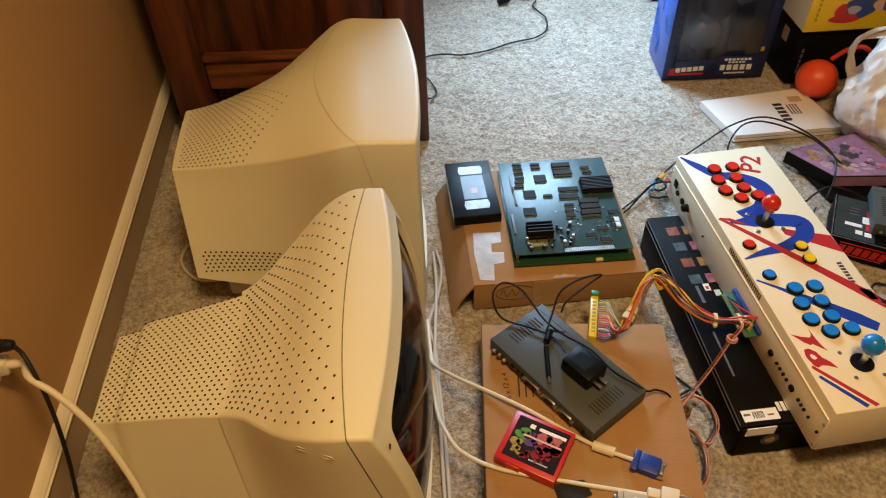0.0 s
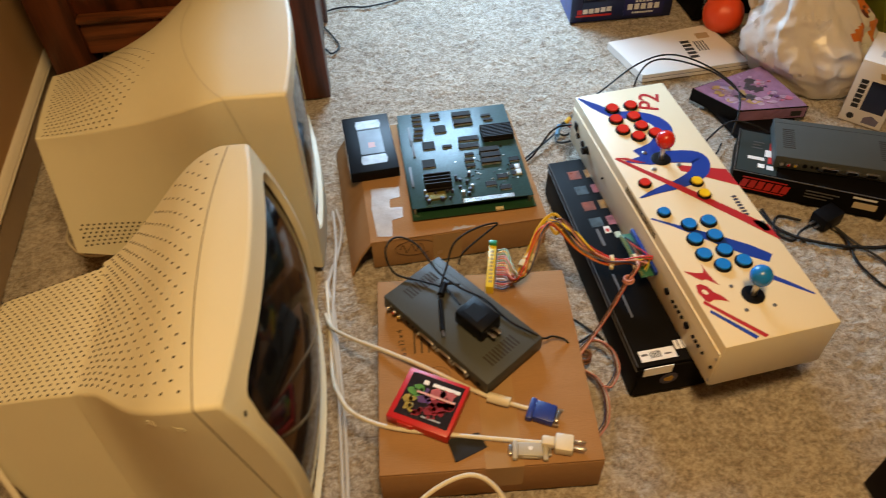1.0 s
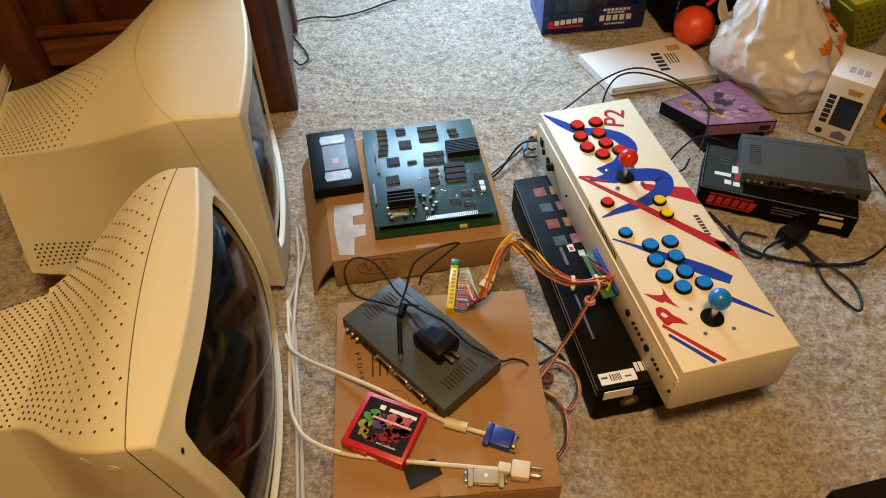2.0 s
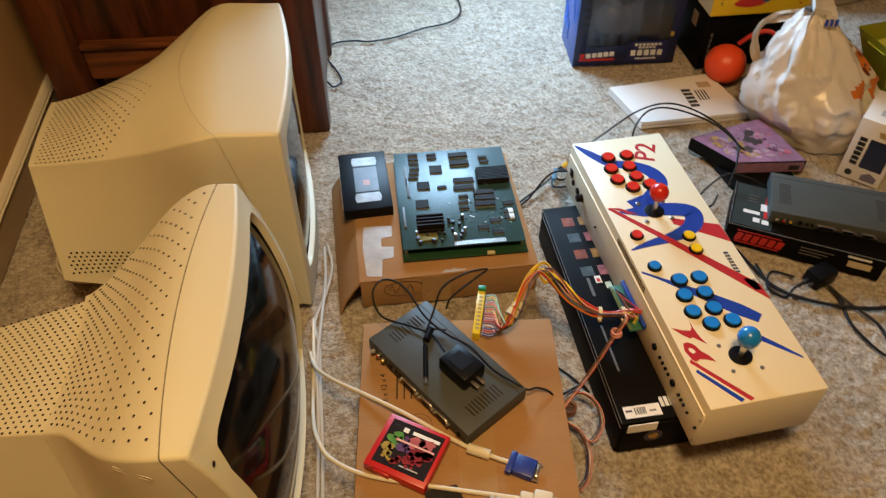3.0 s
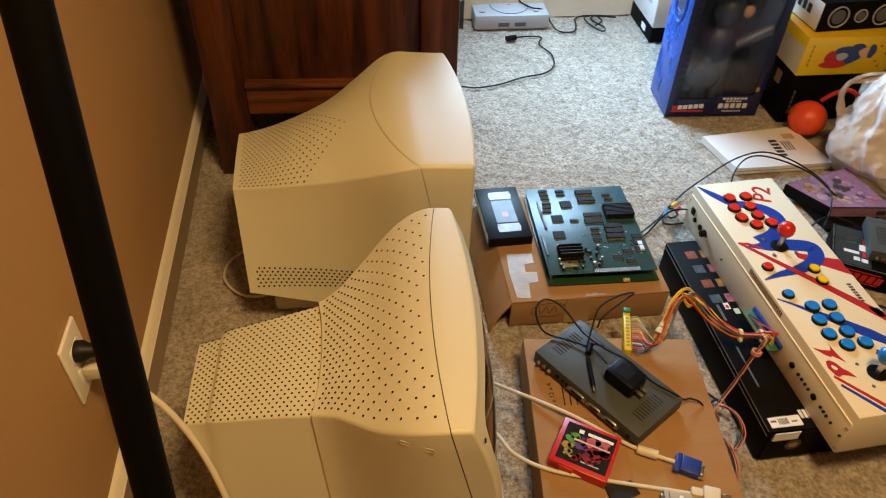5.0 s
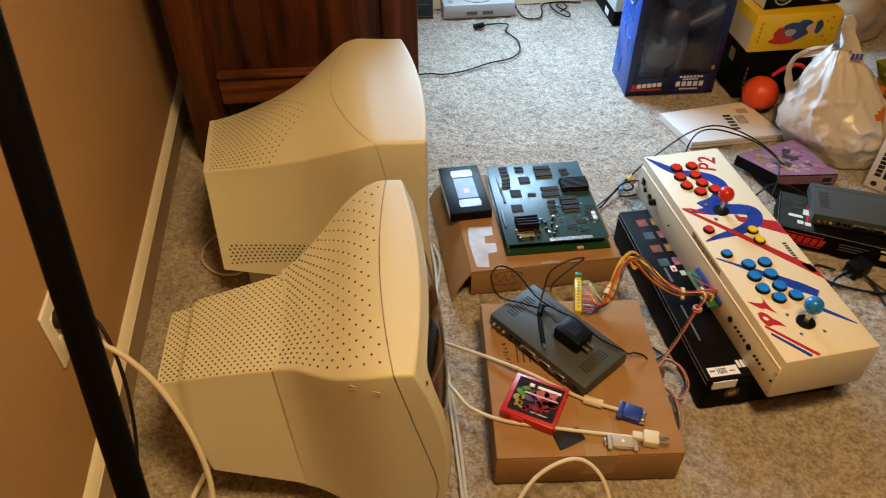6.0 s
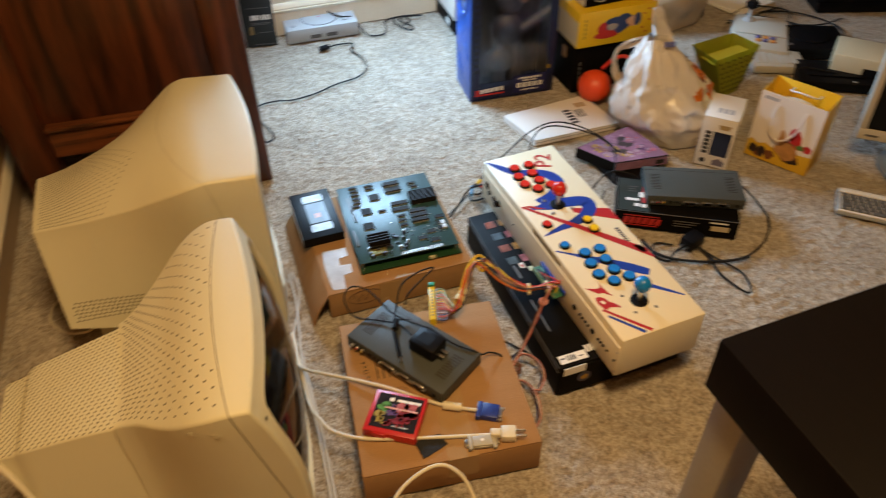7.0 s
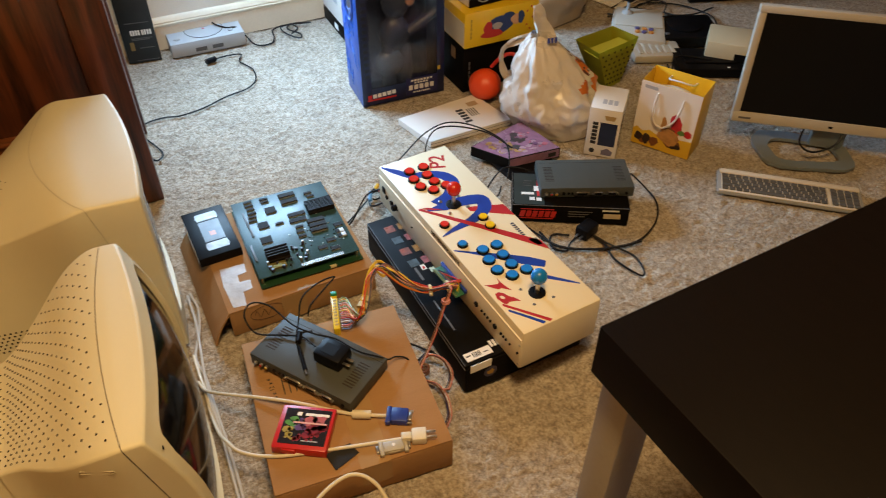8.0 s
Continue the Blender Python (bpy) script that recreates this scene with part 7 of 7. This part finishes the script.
def lime_box():
    t = thing("lime_box", on_edge((2.034, 1.696), (2.219, 1.744), 0), "open lime-green patterned paper box tapering to its foot", "box")
    lime = mat("lime_paper", (0.50, 0.50, 0.035), 0.45, wear=0.2, wear_scale=8, dark=0.75)
    inner = mat("lime_inside", (0.52, 0.53, 0.05), 0.5, wear=0.2)
    b = [(0.085, 0.016), (0.160, 0.020), (0.155, 0.085), (0.085, 0.080)]
    u = [(0.0, 0.0), (0.191, 0.0), (0.183, 0.108), (0.012, 0.118)]
    for k in range(4):
        a0, a1, b0, b1 = b[k], b[(k + 1) % 4], u[k], u[(k + 1) % 4]
        bm = bmesh.new()
        bm.faces.new([bm.verts.new(p) for p in ((*a0, 0.002), (*a1, 0.002), (*b1, 0.165), (*b0, 0.165))])
        bmesh.ops.solidify(bm, geom=bm.faces[:], thickness=0.002)
        part("wall_panel", bm, lime if k != 2 else inner, t, smooth=0)
    part("bottom", plate(b, 0, 0.002), lime, t, smooth=0)
    part("flap", plate([(0.008, 0.010), (0.180, 0.006), (0.174, 0.070), (0.014, 0.076)], 0.140, 0.1415), inner, t, "folded-in top flap", smooth=0)
    dash = mat("olive_dash", (0.10, 0.10, 0.012), 0.5)
    for j in range(7):
        for i in range(6):
            f = 0.12 + 0.125 * j
            x0, x1 = 0.085 * (1 - f), 0.160 + 0.031 * f
            x = x0 + (x1 - x0) * (i + 0.3 + 0.4 * (j % 2)) / 6.2
            y, z = 0.018 * (1 - f) - 0.0022, 0.165 * f
            part("dash", box(x, x + 0.007, y - 0.001, y + 0.0005, z - 0.003, z + 0.003, 0), dash, t, smooth=0)


def pad_stick():
    """A pale console joystick with coloured buttons."""
    t = thing("console_joystick", on_edge((2.285, 1.98), (2.44, 1.87), 0), "pale grey console joystick with coloured round buttons", "joystick")
    shell = mat("pale_grey_plastic", (0.50, 0.48, 0.42), 0.45, wear=0.2)
    part("base", box(0, 0.20, 0, 0.26, 0, 0.045, 0.012), shell, t)
    part("deck", box(0.012, 0.188, 0.10, 0.25, 0.045, 0.052, 0.004), shell, t)
    s = part("stick", moved(lathe([(0.022, 0), (0.018, 0.006), (0.007, 0.012), (0.006, 0.045)], 18), pose(0.055, 0.205, 0.052)), GREY_LT, t)
    part("knob", moved(lathe([(0.010, 0), (0.022, 0.010), (0.024, 0.022), (0.014, 0.030)], 20), pose(0.055, 0.205, 0.095)), BLACK_PL, s)
    for i, (x, y) in enumerate(((0.095, 0.085), (0.120, 0.085), (0.145, 0.085), (0.095, 0.060), (0.120, 0.060), (0.145, 0.060))):
        part("button", moved(cyl(0.0095, 0.006, 18, bev=0.001), pose(x, y, 0.045)), mat("button_violet", (0.10, 0.09, 0.24), 0.3) if i % 2 == 0 else mat("button_orange", (0.55, 0.22, 0.05), 0.3), t)
    t = thing("console_joystick", on_edge((2.30, 1.84), (2.46, 1.78), 0), "pale grey flat console lying under the gift bag shadow", "console")
    part("base", box(0, 0.18, 0, 0.13, 0, 0.03, 0.008), shell, t)
    for i in range(6):
        part("ridge", box(0.02 + 0.024 * i, 0.034 + 0.024 * i, 0.02, 0.11, 0.03, 0.033, 0.001), shell, t)


def black_consoles():
    t = thing("game_console", on_edge((2.455, 1.90), (2.67, 1.82), 0), "flat black game console with glossy lid", "console", "consoles")
    part("body", box(0, 0.235, 0, 0.19, 0, 0.042, 0.006), BLACK_PL, t)
    part("lid", moved(lathe([(0.066, 0), (0.066, 0.004), (0.060, 0.006)], 32), pose(0.115, 0.105, 0.042)), BLACK_PL, t)
    part("button", moved(cyl(0.008, 0.004, 16, bev=0.001), pose(0.03, 0.03, 0.042)), GREY_PRINT, t)
    t = thing("game_console", on_edge((2.385, 1.70), (2.60, 1.60), 0), "flat black game console lying on the carpet", "console", "consoles")
    part("body", box(0, 0.24, 0, 0.16, 0, 0.032, 0.005), BLACK_PL, t)
    part("lid", box(0.03, 0.21, 0.04, 0.145, 0.032, 0.038, 0.003), BLACK_PL, t)
    part("badge", box(0.17, 0.18, 0.012, 0.020, 0.032, 0.0328, 0), PRINT_WHITE, t, smooth=0)
    t = thing("cream_console", on_edge((2.515, 1.735), (2.66, 1.60), 0), "cream boxy console with a dark slot", "console", "consoles")
    part("body", box(0, 0.20, 0, 0.15, 0, 0.095, 0.006), mat("cream_case", (0.56, 0.49, 0.33), 0.45, wear=0.2), t)
    part("slot", box(0.10, 0.17, -0.001, 0.001, 0.030, 0.062, 0), BLACK_PL, t, smooth=0)
    part("lip", box(0, 0.22, -0.006, 0.0, 0.0, 0.014, 0.002), mat("cream_case", (0.56, 0.49, 0.33)), t)
    cord("tangled thin black controller cords behind the bags", [
        [(2.36, 2.12, 0.06), (2.44, 2.18, 0.02), (2.52, 2.24, 0.005), (2.62, 2.17, 0.005), (2.66, 2.06, 0.02), (2.58, 2.03, 0.05), (2.50, 2.10, 0.02), (2.56, 2.22, 0.006), (2.70, 2.26, 0.006)],
        [(2.42, 2.20, 0.006), (2.53, 2.16, 0.008), (2.60, 2.24, 0.008), (2.74, 2.18, 0.006), (2.80, 2.04, 0.006), (2.74, 1.92, 0.006)],
        [(2.40, 1.78, 0.006), (2.37, 1.72, 0.02), (2.42, 1.76, 0.045), (2.52, 1.70, 0.04)],
        [(2.48, 2.26, 0.006), (2.60, 2.30, 0.006), (2.70, 2.21, 0.01), (2.64, 2.12, 0.01), (2.74, 2.08, 0.006), (2.86, 2.10, 0.006)]], 0.0030)
    t = thing("paper_sheets", pose(2.50, 2.24, 0, 0, 0, 20), "crumpled white sheets under the cords", "paper")
    part("sheet", box(0, 0.22, 0, 0.16, 0, 0.004, 0), PAPER, t, smooth=0)
    part("sheet", moved(box(0, 0.2, 0, 0.14, 0.004, 0.008, 0), pose(0.03, 0.02, 0, 0, 0, 14)), PAPER, t, smooth=0)
    t = thing("media_cabinet", pose(2.78, 2.16, 0, 0, 0, -16), "low black media cabinet in the dim far corner", "cabinet")
    part("body", box(0, 1.0, 0, 0.38, 0.05, 0.45, 0.004), BLACK_CARD, t)
    part("plinth", box(0.02, 0.98, 0.03, 0.36, 0, 0.05, 0), BLACK_PL, t)
    for x in (0.01, 0.505):
        part("door", box(x, x + 0.485, -0.012, 0, 0.06, 0.44, 0.003), BLACK_CARD, t)


def flat_monitor():
    """A wide flat screen with a pale frame on an open loop stand, and its keyboard."""
    base, right = Vector((2.405, 1.185, 0)), Vector((0.80, -0.60, 0))
    t = thing("flat_screen_monitor", on_edge(base, base + right, 0), "silver-framed flat screen monitor, switched off, on loop stand", "monitor")
    sil = mat("silver_beige_plastic", (0.46, 0.43, 0.37), 0.38, grain=0.1, scale=400, wear=0.15, dark=0.85)
    blue = mat("steel_blue_metal", (0.24, 0.29, 0.32), 0.35, metal=0.4, wear=0.2)
    W, B, T = 0.56, 0.085, 0.43
    x0 = -0.186
    f = 0.020
    m = pose(0, 0, 0, -8, 0, 0)
    part("frame", moved(join(box(x0, x0 + W, 0, 0.03, B, B + f * 1.6, 0.003), box(x0, x0 + W, 0, 0.03, T - f, T, 0.003), box(x0, x0 + f, 0.0005, 0.0295, B + f * 1.6, T - f, 0.002), box(x0 + W - f, x0 + W, 0.0005, 0.0295, B + f * 1.6, T - f, 0.002)), m), sil, t)
    part("back_shell", moved(box(x0 + 0.01, x0 + W - 0.01, 0.03, 0.055, B + 0.01, T - 0.01, 0.008), m), sil, t)
    part("screen", moved(box(x0 + f - 0.001, x0 + W - f + 0.001, 0.005, 0.02, B + f * 1.6 - 0.001, T - f + 0.001, 0), m), mat("matt_black_screen", (0.004, 0.004, 0.004), 0.4, spec=0.2), t, "matt black screen, switched off", smooth=0)
    part("badge", moved(box(x0 + 0.02, x0 + 0.055, -0.0006, 0, B + 0.011, B + 0.017, 0), m), GREY_PRINT, t, smooth=0)
    part("power_light", moved(box(x0 + W / 2 - 0.006, x0 + W / 2 + 0.006, -0.0008, 0, B + 0.012, B + 0.018, 0), m), BLACK_PL, t, smooth=0)
    part("neck", box(0.06, 0.16, 0.045, 0.075, 0.006, 0.22, 0.01), blue, t)
    def rounded(pts, times=2):
        for _ in range(times):
            pts = [tuple(a[i] * (1 - k) + b[i] * k for i in (0, 1)) for a, b in zip(pts, pts[1:] + pts[:1]) for k in (0.16, 0.84)]
        return pts

    loop = rounded([(-0.076, 0.105), (-0.110, 0.042), (-0.064, -0.096), (0.194, -0.064), (0.164, 0.100)])
    hole = rounded([(-0.036, 0.065), (-0.062, 0.024), (-0.032, -0.060), (0.154, -0.028), (0.124, 0.060)])
    bm = bmesh.new()
    vs = [[bm.verts.new((x, y, z)) for x, y in pts] for z in (0.003, 0.013) for pts in (loop, hole)]
    n = len(loop)
    for k in range(n):
        j = (k + 1) % n
        bm.faces.new((vs[2][k], vs[2][j], vs[3][j], vs[3][k]))
        bm.faces.new((vs[0][k], vs[1][k], vs[1][j], vs[0][j]))
        bm.faces.new((vs[0][k], vs[0][j], vs[2][j], vs[2][k]))
        bm.faces.new((vs[1][k], vs[3][k], vs[3][j], vs[1][j]))
    bmesh.ops.recalc_face_normals(bm, faces=bm.faces[:])
    part("stand_loop", bm, blue, t, "blue-grey metal loop foot", smooth=0)
    part("cable", tube([(0.03, 0.03, 0.09), (0.02, -0.01, 0.05), (0.06, -0.02, 0.03), (0.12, 0.0, 0.05), (0.14, 0.03, 0.09)], 0.003, 8), BLACK_RUB, t)
    kb = thing("keyboard", on_edge((2.078, 1.110), (2.360, 0.886), 0), "white flat keyboard with grey keys on the carpet", "keyboard")
    ivory = mat("ivory_plastic", (0.62, 0.56, 0.46), 0.42, wear=0.12, dark=0.85)
    key = mat("grey_key", (0.085, 0.082, 0.078), 0.5, spread=0.15)
    L, D = 0.392, 0.108
    part("tray", box(0, L, 0, D, 0.002, 0.014, 0.004), mat("steel_grey_tray", (0.30, 0.31, 0.31), 0.4), kb)
    part("top_bar", box(0.006, L - 0.006, D - 0.020, D, 0.0135, 0.020, 0.003), ivory, kb)
    kbm = key

    def keys(x0, x1, cols, rows, y0, y1):
        part("key_bed", box(x0 - 0.001, x1 + 0.001, y0 - 0.001, y1 + 0.001, 0.0138, 0.0150, 0), ivory, kb, smooth=0)
        for r in range(rows):
            cw = (x1 - x0) / cols
            shift = (0, 0.7, 0.4, 0.15, 0)[r] * cw if cols > 10 else 0
            for c in range(cols):
                if shift:
                    a, b = (x0 if c == 0 else x0 + c * cw + shift), (x1 if c == cols - 1 else x0 + (c + 1) * cw + shift)
                    yy = y0 + (y1 - y0) * r / rows
                    part("key", box(a + 0.0013, b - 0.0013, yy + 0.0013, yy + (y1 - y0) / rows - 0.0013, 0.0149, 0.0188, 0.0008, 1), kbm, kb)
                    continue
                if r == 0 and cols > 10 and 3 < c < 9:
                    if c > 4:
                        continue
                    part("key", box(x0 + c * cw + 0.0013, x0 + 9 * cw - 0.0013, y0 + 0.0013, y0 + (y1 - y0) / rows - 0.0013, 0.0149, 0.0188, 0.0008, 1), kbm, kb)
                    continue
                yy = y0 + (y1 - y0) * r / rows
                part("key", box(x0 + c * cw + 0.0013, x0 + (c + 1) * cw - 0.0013, yy + 0.0013, yy + (y1 - y0) / rows - 0.0013, 0.0149, 0.0188, 0.0008, 1), kbm, kb)

    keys(0.012, 0.296, 15, 5, 0.010, 0.086)
    keys(0.306, L - 0.010, 4, 5, 0.010, 0.086)
    part("divider", box(0.297, 0.305, 0.008, D - 0.02, 0.0135, 0.0165, 0.001), ivory, kb)
    part("rim", box(0.004, L - 0.004, 0.002, 0.009, 0.0135, 0.0165, 0.001), ivory, kb)


def back_things():
    """The grey console, the dark game box and the white box by the far wall."""
    t = thing("grey_console", pose(0.790, 2.529, 0, 0, 0, 1.5), "light grey disc game console by the far wall", "console", "consoles")
    w, d, h = 0.268, 0.160, 0.055
    g = mat("console_grey", (0.40, 0.42, 0.44), 0.45, wear=0.12)
    part("body", box(0, w, 0, d, 0.004, h, 0.004), g, t)
    part("foot_rim", box(0.006, w - 0.006, 0.006, d - 0.006, 0, 0.005, 0.001), GREY_LT, t)
    part("disc_lid", moved(lathe([(0.067, 0), (0.067, 0.0015), (0.064, 0.003)], 40), pose(w / 2, d * 0.52, h)), g, t)
    part("lid_seam", tube([(w / 2 + 0.069 * math.cos(a), d * 0.52 + 0.069 * math.sin(a), h + 0.0005) for a in np.linspace(math.pi * 0.9, math.pi * 2.1, 30)], 0.0012, 6, smooth_path=False), GREY_PRINT, t)
    for x in (0.085, 0.145):
        part("port", box(x, x + 0.040, -0.001, 0.001, 0.014, 0.028, 0), GREY_PRINT, t, "dark controller port", smooth=0)
    for x in (0.03, 0.225):
        part("button", moved(cyl(0.011, 0.004, 20, bev=0.001), pose(x, 0.035, h)), GREY_LT, t)
    part("logo_dot", box(w / 2 - 0.004, w / 2 + 0.004, d * 0.52 - 0.004, d * 0.52 + 0.004, h + 0.003, h + 0.0034, 0), PRINT_RED, t, smooth=0)
    t = thing("game_poster_box", pose(0.640, 2.560, 0, -6, 0, -6), "dark printed game box leaning upright near the wall", "box")
    part("body", box(0, 0.112, 0, 0.02, 0, 0.245, 0.001), mat("charcoal_print", (0.014, 0.018, 0.020), 0.4, wear=0.5, wear_scale=20), t)
    for i in range(3):
        for k in range((4, 2, 2)[i]):
            x = (0.030, 0.068, 0.086)[i] + 0.0085 * k
            part("letter_bar", box(x, x + 0.0065, -0.0006, 0, 0.098, 0.116, 0), PRINT_WHITE, t, smooth=0)
    for z, a, b in ((0.140, 0.02, 0.1), (0.085, 0.03, 0.1), (0.080, 0.03, 0.09), (0.050, 0.05, 0.1), (0.006, 0.03, 0.108)):
        part("text_bar", box(a, b, -0.0006, 0, z, z + 0.003, 0), GREY_PRINT, t, smooth=0)
    part("picture_patch", box(0.020, 0.034, -0.0006, 0, 0.045, 0.075, 0), mat("ochre_patch", (0.20, 0.14, 0.05), 0.5), t, smooth=0)
    t = thing("white_carton", pose(1.402, 2.425, 0, 0, 0, 2), "white box with a black base band by the wall", "box")
    part("body", box(0, 0.36, 0, 0.235, 0.055, 0.30, 0.002), mat("white_box_card", (0.66, 0.62, 0.58), 0.45, wear=0.15), t)
    part("base_band", box(0, 0.36, 0, 0.235, 0, 0.0545, 0.002), BLACK_CARD, t)
    part("print_patch", box(-0.0008, 0, 0.05, 0.15, 0.12, 0.16, 0), GREY_LT, t, smooth=0)
    part("print_patch", box(-0.0008, 0, 0.06, 0.10, 0.012, 0.035, 0), PRINT_WHITE, t, smooth=0)
    t = thing("cotton_swab", pose(0.80, 1.505, 0.004, 0, 0, -12), "thin yellowish stick lying on the carpet", "stick")
    part("shaft", tube([(0.0, 0.03, 0.002), (0.10, 0.015, 0.004)], 0.003, 8, smooth_path=False), CREAM_CABLE, t)


toy_box()
stacked_boxes()
plastic_bag()
orange_ball()
flat_box()
purple_case()
scaler_box()
small_figure_box()
gift_bag()
lime_box()
pad_stick()
black_consoles()
flat_monitor()
back_things()
